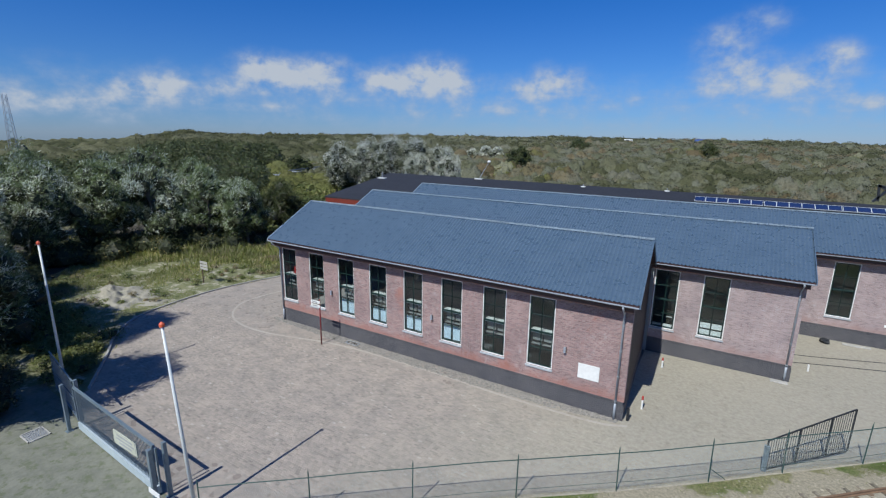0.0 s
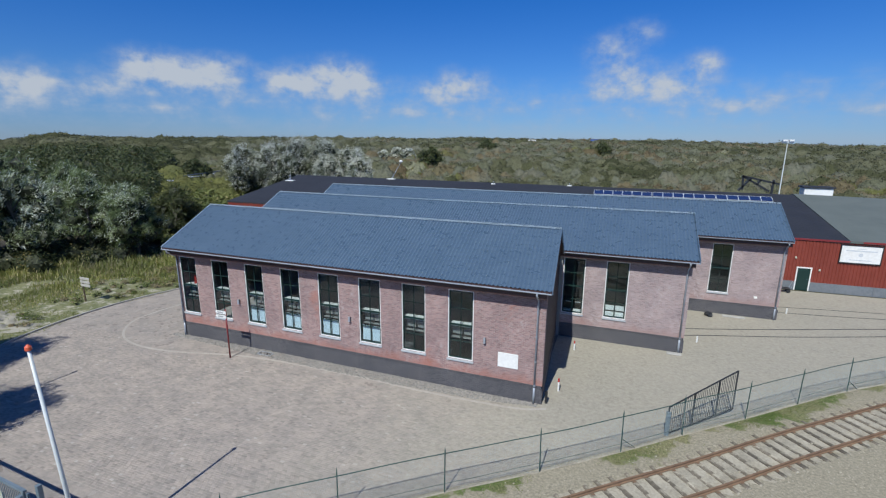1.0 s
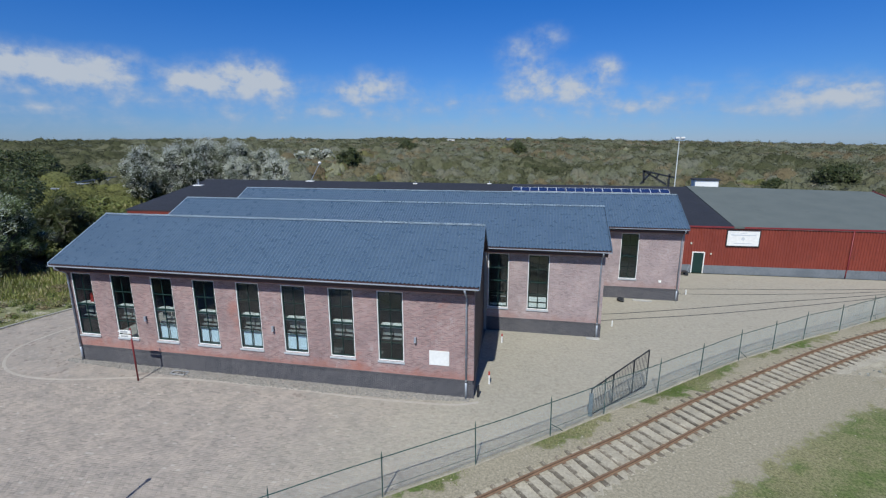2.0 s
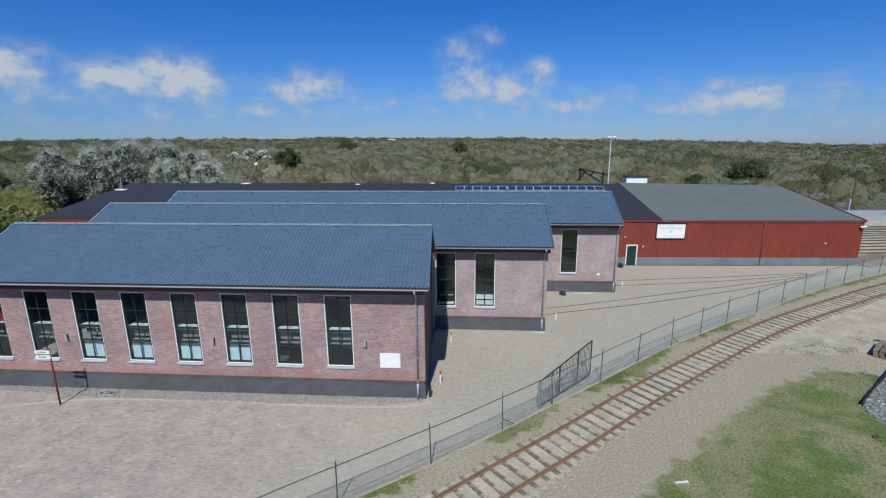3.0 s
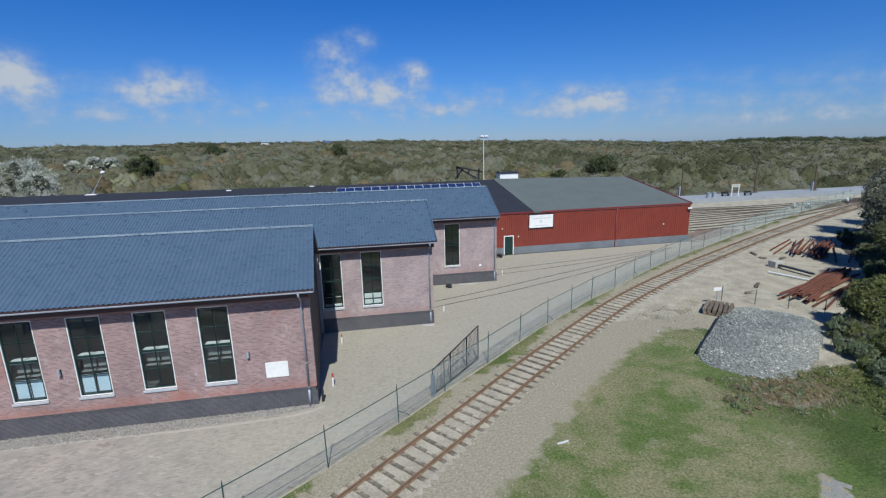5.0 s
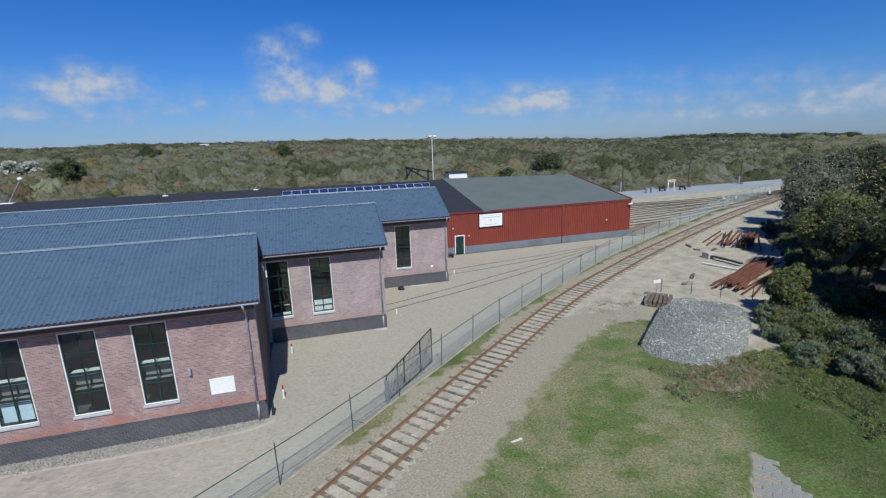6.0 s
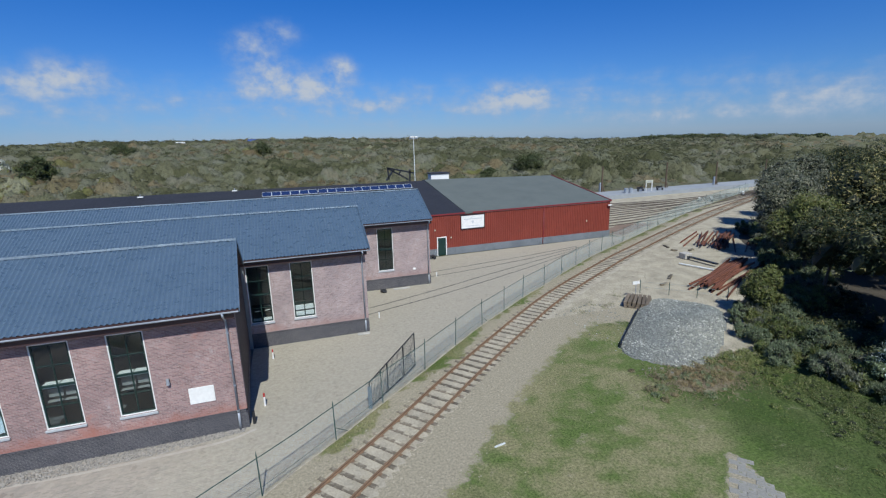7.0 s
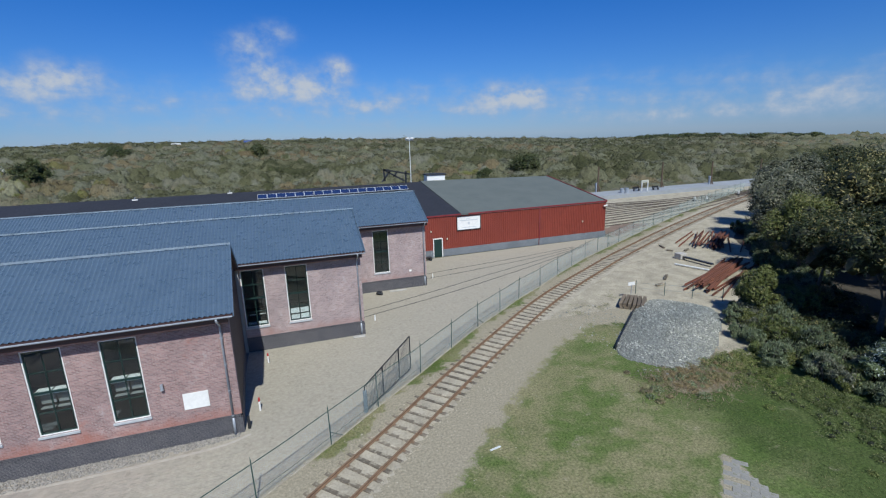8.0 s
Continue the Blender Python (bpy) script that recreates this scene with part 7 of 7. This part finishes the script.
def dune_band(x, y, lo, hi):
    r = np.hypot(x - 2.8, y + 21.8)
    az = np.degrees(np.arctan2(x - 2.8, y + 21.8))
    return (r > lo) & (r <= hi) & (np.abs(az + 4) < 78) & in_dunes(x, y)


def dune_scrub():
    thicket_sheet(np.arange(-180, 152, 0.44), np.arange(2, 172, 0.44), lambda a, b: dune_band(a, b, 70, 165), "low olive and grey-green thicket on the dunes")
    thicket_sheet(np.arange(-420, 420, 1.4), np.arange(-2, 400, 1.4), lambda a, b: dune_band(a, b, 163, 410), "distant scrub on the dunes")
    rng = np.random.default_rng(42)
    n = 430000
    az = np.radians(rng.uniform(-64, 54, n))
    r = 88 + 310 * rng.uniform(0, 1, n) ** 1.4
    x, y = 2.8 + np.sin(az) * r, -21.8 + np.cos(az) * r
    ok = in_dunes(x, y)
    x, y, r = x[ok], y[ok], r[ok]
    h, who = thicket_height(x, y)
    ok = h > 0.12
    x, y, r, h, who = x[ok], y[ok], r[ok], h[ok], who[ok]
    z = dune_height(x, y) + h - 0.04
    hx, hy = thicket_height(x + 0.2, y)[0], thicket_height(x, y + 0.2)[0]
    face = np.column_stack([(h - hx) / 0.2, (h - hy) / 0.2, np.ones(len(x))])
    face /= np.linalg.norm(face, axis=1)[:, None]
    k = np.clip(bush_number(x, y, who) + np.where(rng.uniform(0, 1, len(x)) > 0.985, 0.25, 0.0), 0, 1)
    sz = 0.088 * (1 + r / 130) * rng.uniform(0.7, 1.3, len(x))
    rad = np.repeat((0.20 + 0.0010 * r)[:, None], 3, 1)
    v, f = leaf_quads(np.column_stack([x, y, z]), rad, 1, sz, rng, up=0.55, shell=0.0, slim=0.75, floor=0.0, mess=0.32, long=1.0, lead=face)
    ob = soup("dune_scrub", v, f, L_DUNE)
    a = ob.data.attributes.new("bush", "FLOAT", "POINT")
    a.data.foreach_set("value", np.repeat(k, 3).astype(np.float32))
    tagged(ob, "leaves and twigs of the olive, grey and brown dune scrub", "scrub", kind="stuff")


dune_scrub()


def front_scrub():
    rng = np.random.default_rng(17)
    e = curve_through([(60.5, 24.0), (46.5, 10.2), (38.6, 3.4), (31.8, 1.2), (28.6, -3.8), (29.0, -8), (29.2, -13)], 0.5)
    kinds = ((L_SHRUB, "grey-green shrub at the wood's edge"), (L_GREEN, "leafy green shrub at the wood's edge"), (L_WILLOW, "pale grey-green willow shrub at the wood's edge"), (L_YELLOWGREEN, "yellow-green shrub at the wood's edge"), (L_DARK, "dense dark shrub at the wood's edge"))
    k = 0
    for p in e[::2]:
        for o in (0.3, 1.3, 2.3, 3.3):
            s = rng.uniform(0.45, 0.85) + 0.11 * o
            leaf, lab = kinds[rng.choice(5, p=(0.42, 0.20, 0.14, 0.14, 0.10))]
            q = o + rng.uniform(-0.4, 0.4)
            tree(p.x + q * 0.85 + rng.normal(0, 0.3), p.y - q * 0.52 + rng.normal(0, 0.3), s * rng.uniform(0.95, 1.75), s, leaf, 500 + k, lab, "shrubs along the wood", clumps=14, per=120 if p.x < 42 else 70, size=0.063 if p.x < 42 else 0.085, name="shrub", base=0.0, z=-0.02, along=(0.2, 0.1, 0.5), long=1.4, slim=0.5)
            k += 1
    tree(31.4, -8.6, 2.9, 1.5, L_SILVERPOP, 590, "shrub with pale wind-turned leaves", "shrubs along the wood", clumps=34, per=260, size=0.075, name="shrub", base=0.0, z=-0.02)
    n = 150
    y = rng.uniform(-16, 8, n)
    x = np.interp(y, (-16, -4, 1, 8), (31.5, 31.5, 36, 45)) + np.abs(rng.normal(0, 4.0, n))
    s = rng.uniform(0.5, 1.2, n)
    scrub("undergrowth", np.column_stack([x, y, s * 0.35]), np.column_stack([s, s, s * 0.8]), 200, 0.10, L_DARK, "dark undergrowth in the shade of the wood", 77, "shrubs")
    # green herbs that creep from the shrubs into the grass
    n = 260
    y = rng.uniform(-15, -2.6, n)
    x = np.interp(y, (-15, -4), (28.8, 28.4)) - np.abs(rng.normal(0, 1.6, n))
    s = rng.uniform(0.15, 0.42, n)
    scrub("herbs", np.column_stack([x, y, s * 0.2]), np.column_stack([s * 1.3, s * 1.3, s * 0.8]), 190, 0.036, L_GREEN, "low green herbs between grass and shrubs", 78, "herbs", body=0.3)
    # withered weeds at the foot of the stone heap
    n = 80
    x = rng.normal(23.4, 1.7, n)
    y = -3.9 + 0.15 * (x - 23.6) + rng.normal(0, 0.75, n)
    s = rng.uniform(0.08, 0.28, n)
    cen, rad = np.column_stack([x, y, s * 0.25]), np.column_stack([s * 1.4, s * 1.4, s])
    m = rng.uniform(0, 1, n) < 0.7
    scrub("withered_weeds", cen[m], rad[m], 120, 0.05, L_BROWN, "withered brown weeds at the foot of the heap", 83, "weeds", body=0.12)
    scrub("withered_weeds", cen[~m], rad[~m], 120, 0.05, L_SHRUB, "grey-green weeds at the foot of the heap", 84, "weeds", body=0.12)
    # under the yard's wood
    n = 190
    a = rng.uniform(0, 1, n)
    px = np.interp(a, (0, 0.35, 0.7, 1), (-45, -54, -51, -33)) + rng.normal(0, 2.0, n) - 2
    py = np.interp(a, (0, 0.35, 0.7, 1), (15.5, 5, -7, -14.5)) + rng.normal(0, 1.2, n)
    px -= np.where(a < 0.75, np.abs(rng.normal(0, 2.5, n)), 0)
    s = rng.uniform(0.8, 2.0, n)
    scrub("undergrowth", np.column_stack([px, py, s * 0.4]), np.column_stack([s, s, s]), 260, 0.125, L_DARK, "dark undergrowth below the poplars", 75, "shrubs")
    # far woods in the distance
    def wood(px, py, h, r, leaf, lab, sd):
        z = dune_height(px, py)
        rg = np.random.default_rng(sd)
        scrub("far_wood", np.column_stack([px, py, z + h * 0.35]), np.column_stack([r, r, h * 0.7]), 260, 0.38, leaf, lab, sd, "trees")
    n = 300
    a = np.radians(rng.uniform(-84, -52.5, n))
    d = rng.uniform(100, 190, n)
    wood(2.8 + np.sin(a) * d, -21.8 + np.cos(a) * d, rng.uniform(3.6, 6.0, n), rng.uniform(3.0, 5.0, n), L_SCRUB, "dark green wood in the dunes", 80)
    n = 110
    a = np.radians(rng.uniform(-63.5, -50.4, n))
    d = rng.uniform(172, 212, n)
    wood(2.8 + np.sin(a) * d, -21.8 + np.cos(a) * d, rng.uniform(4.6, 6.4, n), rng.uniform(2.6, 4.4, n), L_SCRUB, "dark green trees below the far dune", 85)
    n = 130
    a = np.radians(rng.uniform(41, 57, n))
    d = rng.uniform(352, 368, n)
    wood(2.8 + np.sin(a) * d, -21.8 + np.cos(a) * d, rng.uniform(2.6, 4.0, n), rng.uniform(2.5, 5, n), L_SCRUB, "dark line of trees on the horizon", 81)
    n = 150
    px, py = rng.uniform(-80, -48, n), rng.uniform(19, 62, n)
    wood(px, py, rng.uniform(1.2, 3.0, n), rng.uniform(1.6, 3.0, n), L_YELLOWGREEN, "low green thicket beside the hall", 82)


front_scrub()


def verge_bushes():
    rng = np.random.default_rng(31)
    n = 120
    u = rng.uniform(0, 1, n)
    x = np.interp(u, (0, 1), (-40, -27.5)) + rng.normal(0, 1.1, n)
    y = np.interp(u, (0, 1), (-9.0, -12.0)) + rng.normal(0, 0.9, n)
    s = rng.uniform(0.25, 0.75, n)
    x = np.minimum(x, np.interp(y, (-13, -9.5, -5.8, 0.2), (-24.5, -28.5, -33.0, -34.2)) - 0.5 - s)
    scrub("verge_bushes", np.column_stack([x, y, s * 0.4]), np.column_stack([s, s, s * 0.9]), 260, 0.075, L_YELLOWGREEN, "bright green weeds and brambles beside the kerb", 33, "shrubs", body=0.4)
    # clumps of herbs and brambles strewn over the verge
    n = 330
    x, y = rng.uniform(-50, -29, n), rng.uniform(-10, 17, n)
    kx = np.interp(y, (-13, -9.5, -5.8, 0.2, 3.4, 11, 16, 19), (-25, -28.5, -33.0, -34.2, -33.8, -31.4, -29.4, -28.4))
    q = np.array([noise.noise((a * 0.22, b * 0.22, 6.6)) for a, b in zip(x, y)])
    m = (x < kx - 0.5) & (q > -0.05)
    x, y = x[m], y[m]
    s = rng.uniform(0.12, 0.42, len(x))
    cen, rad = np.column_stack([x, y, s * 0.3]), np.column_stack([s * 1.5, s * 1.5, s])
    h = rng.uniform(0, 1, len(x)) < 0.6
    scrub("verge_herbs", cen[h], rad[h], 120, 0.07, L_GREEN, "green herbs strewn over the verge", 37, "herbs", body=0.3)
    scrub("verge_herbs", cen[~h], rad[~h], 120, 0.07, L_BROWN, "withered brown herbs on the verge", 38, "herbs", body=0.3)
    n = 95
    u = rng.uniform(0, 1, n)
    x = -37.5 + 13.5 * u + rng.normal(0, 0.5, n)
    y = np.interp(u, (0, 0.6, 1), (-12.6, -14.6, -16.2)) - np.abs(rng.normal(0, 1.0, n))
    s = rng.uniform(0.5, 1.35, n) * (1.1 - 0.4 * u)
    scrub("verge_bushes", np.column_stack([x, y, s * 0.5]), np.column_stack([s, s, s]), 300, 0.085, L_DARK, "dark brambles beside the entrance", 36, "shrubs", body=0.5)
    # single bushes that stand out of the dune scrub
    n = 1500
    a = np.radians(rng.uniform(-74, 66, n))
    r = 84 + 250 * rng.uniform(0, 1, n) ** 1.3
    x, y = 2.8 + np.sin(a) * r, -21.8 + np.cos(a) * r
    k = np.array([noise.noise((p * 0.03, q * 0.03, 8.8)) for p, q in zip(x, y)]) + rng.normal(0, 0.12, n)
    ok = in_dunes(x, y) & (np.abs(k) > 0.06) & ~((x > 40) & (x < 156) & (y < 72))
    x, y, r, k = x[ok], y[ok], r[ok], k[ok]
    s = np.clip(rng.lognormal(0.2, 0.4, len(x)), 0.5, 2.2) * (0.9 + r / 400)
    cen, rad = np.column_stack([x, y, dune_height(x, y) + s * 0.25]), np.column_stack([s, s, s * rng.uniform(0.45, 0.8, len(x))])
    m = k > 0
    scrub("dune_bushes", cen[m], rad[m], 110, 0.10 * (1 + r[m] / 130), L_SCRUB, "darker green bushes among the dune scrub", 34, "scrub", body=0.4)
    scrub("dune_bushes", cen[~m], rad[~m], 110, 0.10 * (1 + r[~m] / 130), L_WILLOW, "pale grey-green bushes among the dune scrub", 35, "scrub", body=0.4)


verge_bushes()
for k, (x, y, h, r) in enumerate(((-54, 117, 8.2, 4.4), (75, 110, 6.6, 5.0), (-108.7, 78.6, 6.4, 3.6), (53, 92, 3.4, 2.6), (-7, 205, 6, 5.0), (-60, 205, 5, 5))):
    tree(x, y, h, r, L_SCRUB, 400 + k, "dark rounded bush standing out on the dunes", "dark dune bushes", clumps=46, per=150, size=0.24, name="dune_bush", base=0.02)
for k, (x, y, h, r) in enumerate(((-82, 150, 5.6, 3.6), (-87, 149, 4.4, 3.2), (-77, 152, 5.0, 3.0))):
    tree(x, y, h, r, L_SILVER, 420 + k, "silver-leaved bush on the dunes", "silver dune bushes", clumps=36, per=120, size=0.26, name="dune_bush", base=0.02)


def blades(name, spots, h, w, leaf, label, seed, lean=0.35, category="grass"):
    """Single upright blades or stalks."""
    rng = np.random.default_rng(seed)
    n = len(spots)
    hh = np.asarray(h) * rng.uniform(0.6, 1.3, n)
    bend = rng.normal(0, lean, (n, 2))
    d = np.column_stack([-bend[:, 1], bend[:, 0], np.zeros(n)])
    d /= np.linalg.norm(d, axis=1)[:, None] + 1e-9
    tip = spots + np.column_stack([bend * hh[:, None], hh])
    ww = (np.asarray(w) * rng.uniform(0.7, 1.3, n))[:, None]
    mid = spots * 0.45 + tip * 0.55
    v = np.stack([spots - d * ww * 0.6, spots + d * ww * 0.6, mid + d * ww, tip, mid - d * ww], 1).reshape(-1, 3)
    i = np.arange(n) * 5
    f = np.concatenate([np.stack([i, i + 1, i + 2], -1), np.stack([i, i + 2, i + 4], -1), np.stack([i + 4, i + 2, i + 3], -1)])
    return tagged(soup(name, v, f, leaf), label, category, kind="stuff")


def grasses():
    rng = np.random.default_rng(23)
    # lawn tufts, thinner on worn spots
    n = 60000
    x, y = rng.uniform(2, 34, n), rng.uniform(-16, 5.2, n)
    edge = np.interp(x, (2, 7.4, 8.7, 10.9, 13.8, 17.9, 22.4, 24.4, 26, 30, 34), (-12.6, -7.6, -6.3, -4.3, -1.7, 1.8, 4.3, 2.0, -2.5, -2.0, -3.0))
    ok = y < edge + 0.9 * np.array([noise.noise((a * 0.8, b * 0.8, 3.3)) for a, b in zip(x, y)]) + np.abs(rng.normal(0, 0.25, n))
    ok &= ~((((x - 26.8) * 0.8 + (y - 1.4) * 0.6) / 6.2) ** 2 + ((-(x - 26.8) * 0.6 + (y - 1.4) * 0.8) / 4.1) ** 2 < 1.0)
    x, y = x[ok], y[ok]
    worn = np.array([noise.noise((a * 0.35, b * 0.35, 7.7)) + 0.4 * noise.noise((a * 1.1, b * 1.1, 2.2)) for a, b in zip(x, y)])
    m = worn < rng.uniform(-0.25, 0.45, len(x))
    blades("lawn_grass", np.column_stack([x[m], y[m], np.zeros(m.sum())]), 0.02, 0.007, L_GRASS, "short green grass with dry patches", 24, 2.6)
    n = 26000
    x, y = rng.uniform(20, 34, n), rng.uniform(-16, -1.5, n)
    m = (x > np.interp(y, (-16, -9.3, -7.4, -4.4, -3.0), (20.8, 19.6, 20.4, 22.5, 27)) + np.abs(rng.normal(0, 2.0, n)))
    blades("lush_blades", np.column_stack([x[m], y[m], np.full(m.sum(), 0.01)]), 0.022, 0.007, L_LUSH, "lush dark green grass below the wood", 29, 2.4)
    # tufts along the fence and the track
    pts = []
    for p, d in even([Vector((q.x, q.y)) for q in curve_through(FENCE_LINE[1:], 1.0)], 0.05):
        k = noise.noise((p.x * 0.35, p.y * 0.35, 9.0))
        if k > -0.4 and p.x < 75:
            for q in range(int(4 + 26 * max(k + 0.1, 0))):
                o = 0.1 + abs(rng.normal(0, 0.38))
                pts.append((p.x + d.y * o + rng.normal(0, 0.05), p.y - d.x * o, 0.0))
    pts = np.array(pts)
    blades("fence_grass", pts, 0.04, 0.007, L_GRASS, "green grass tufts along the fence", 25, 1.4)
    # tall weeds on the verge
    n = 150000
    x, y = rng.uniform(-62, -25, n), rng.uniform(-13, 19, n)
    kx = np.interp(y, (-13, -9.5, -5.8, 0.2, 3.4, 11, 16, 19), (-25, -28.5, -33.0, -34.2, -33.8, -31.4, -29.4, -28.4))
    lim = np.interp(y, (-13, -8, -2, 4, 10, 14, 19), (-34, -45, -54, -54, -50, -46, -46))
    dens = np.array([noise.noise((a * 0.25, b * 0.25, 5.1)) + 0.5 * noise.noise((a * 0.9, b * 0.9, 1.1)) for a, b in zip(x, y)])
    heap = ((x + 39.4) / 4.6) ** 2 + ((y + 4.1) / 2.5) ** 2 < rng.uniform(0.2, 1.0, n)
    m = (x < kx) & (x > lim) & ~heap & (dens > rng.uniform(-0.2, 0.4, n) - 0.35 * ((kx - x) / 14))
    x, y = x[m], y[m]
    tall = np.clip((kx[m] - x) / 14, 0.05, 1) * np.clip((y + 4) / 12, 0.25, 1)
    blades("verge_weeds", np.column_stack([x, y, np.zeros(len(x))]), (0.07 + 0.46 * tall) * rng.lognormal(-0.1, 0.35, len(x)), 0.015 + 0.02 * tall, L_TALL, "tall yellow-green weeds on the verge", 26, 0.3, "weeds")
    # dry stalks by the heap and tufts on the sand
    n = 6000
    a, rr = rng.uniform(0, 6.283, n), rng.uniform(0, 1, n) ** 0.5
    blades("dry_stalks", np.column_stack([23.6 + rng.normal(0, 1.7, n), -3.9 + rng.normal(0, 0.9, n), np.full(n, 0.012)]), 0.09, 0.013, L_DRY, "dry brown stalks by the stone heap", 27, 1.4, "weeds")
    n = 5200
    x = rng.normal(24.4, 2.0, n)
    y = 7.0 + 0.5 * (x - 24.4) + rng.normal(0, 0.8, n)
    m = np.array([noise.noise((a * 1.1, b * 1.1, 4.4)) for a, b in zip(x, y)]) > rng.uniform(-0.1, 0.45, n)
    blades("sand_tufts", np.column_stack([x[m], y[m], np.full(m.sum(), -0.02)]), 0.03, 0.010, L_GRASS, "sparse grey-green tufts on the sand", 28, 2.4)


grasses()


def sand_heap():
    t = thing("sand_heap", -39.4, -4.1, -0.02, "grey heap of dug sand on the verge", "sand heap")
    bm = bmesh.new()
    n = 44
    g = {}
    for i in range(n + 1):
        for j in range(n + 1):
            x, y = -5.0 + 10.0 * i / n, -2.9 + 5.8 * j / n
            e = max(0.0, 1 - (x / 4.8) ** 2 - (y / 2.7) ** 2 + 0.9 * noise.noise((x * 0.55, y * 0.55, 6.0)) + 0.12) * min(1, 1.6 * (1 - max(abs(x) / 5.0, abs(y) / 2.9)) + 0.0)
            g[i, j] = bm.verts.new((x, y, 0.36 * e ** 0.8 * (0.7 + 1.3 * noise.noise((x * 0.9, y * 0.9, 1.0))) + 0.34 * noise.noise((x * 2.2, y * 2.2, 2.0)) * e - 0.05))
    for i in range(n):
        for j in range(n):
            bm.faces.new((g[i, j], g[i + 1, j], g[i + 1, j + 1], g[i, j + 1]))
    part("mound", bm, M_HEAPSAND, t)


sand_heap()

# ---- single clinkers of the yard ----
def yard_clinkers():
    L, W = 0.21, 0.105
    fx, fy = [p[0] for p in FENCE_LINE], [p[1] for p in FENCE_LINE]
    rng = np.random.default_rng(31)
    rows, spots = int(10.6 / W), []
    for r in range(rows):
        y = -12.0 + r * W
        x0 = np.interp(y, (-12.0, -9.6, -8.1, -5.9, -3.2, 0.2), (-24.2, -27.9, -30.3, -32.4, -33.2, -33.5))
        for c in range(int((2.6 - x0) / L)):
            x = x0 + 0.2 + c * L + (L / 2 if r % 2 else 0)
            if y > np.interp(x, fx, fy) + 0.35 and y < np.interp(x, (-33, -29.6, -28, -25.9, -22.8, -17.3, -10.7, -1.2, 2.6), (0, 0, -1.6, -2.6, -2.65, -1.45, -1.25, -1.1, -1.3)) - 0.05:
                spots.append((x, y))
    spots = np.array(spots)
    n = len(spots)
    near = (np.abs(spots[:, 0] + 1.0) < 1.6) & (np.abs(spots[:, 1] + 4.6) < 1.05)
    pick = np.where(near)[0][:300]
    rest = np.setdiff1d(np.arange(n), pick)
    box_v = np.array([(-1, -1, 0), (1, -1, 0), (1, 1, 0), (-1, 1, 0), (-0.93, -0.88, 1), (0.93, -0.88, 1), (0.93, 0.88, 1), (-0.93, 0.88, 1)])
    box_f = np.array([(4, 5, 6, 7), (0, 1, 5, 4), (1, 2, 6, 5), (2, 3, 7, 6), (3, 0, 4, 7)])
    size = np.array((L / 2 - 0.004, W / 2 - 0.004, 1.0))
    m = len(rest)
    v = box_v[None] * size * np.array((1, 1, 0.0))[None] + np.concatenate([spots[rest], np.zeros((m, 1))], 1)[:, None, :]
    lift = rng.uniform(0.004, 0.009, (m, 1)) + rng.normal(0, 0.0012, (m, 8))
    v[..., 2] = np.where(box_v[None, :, 2] > 0, lift, 0.001)
    v[..., :2] += rng.normal(0, 0.004, (m, 1, 2))
    f = (box_f[None] + (np.arange(m) * 8)[:, None, None]).reshape(-1, 4)
    ob = soup("clinkers", v.reshape(-1, 3), f, M_PAVER, PAVEMENT)
    ob["kind"] = "stuff"
    me = soup("clinker", box_v * size * np.array((1, 1, 0.007)) + np.array((0, 0, 0.0008)), box_f, M_PAVER, PAVEMENT)
    me.location = (*spots[pick[0]], 0)
    for k in pick[1:]:
        o = place("clinker", me.data, PAVEMENT)
        o.matrix_local = pose(*spots[k], rng.uniform(-0.001, 0.001), 0, 0, rng.uniform(-1.2, 1.2))


yard_clinkers()
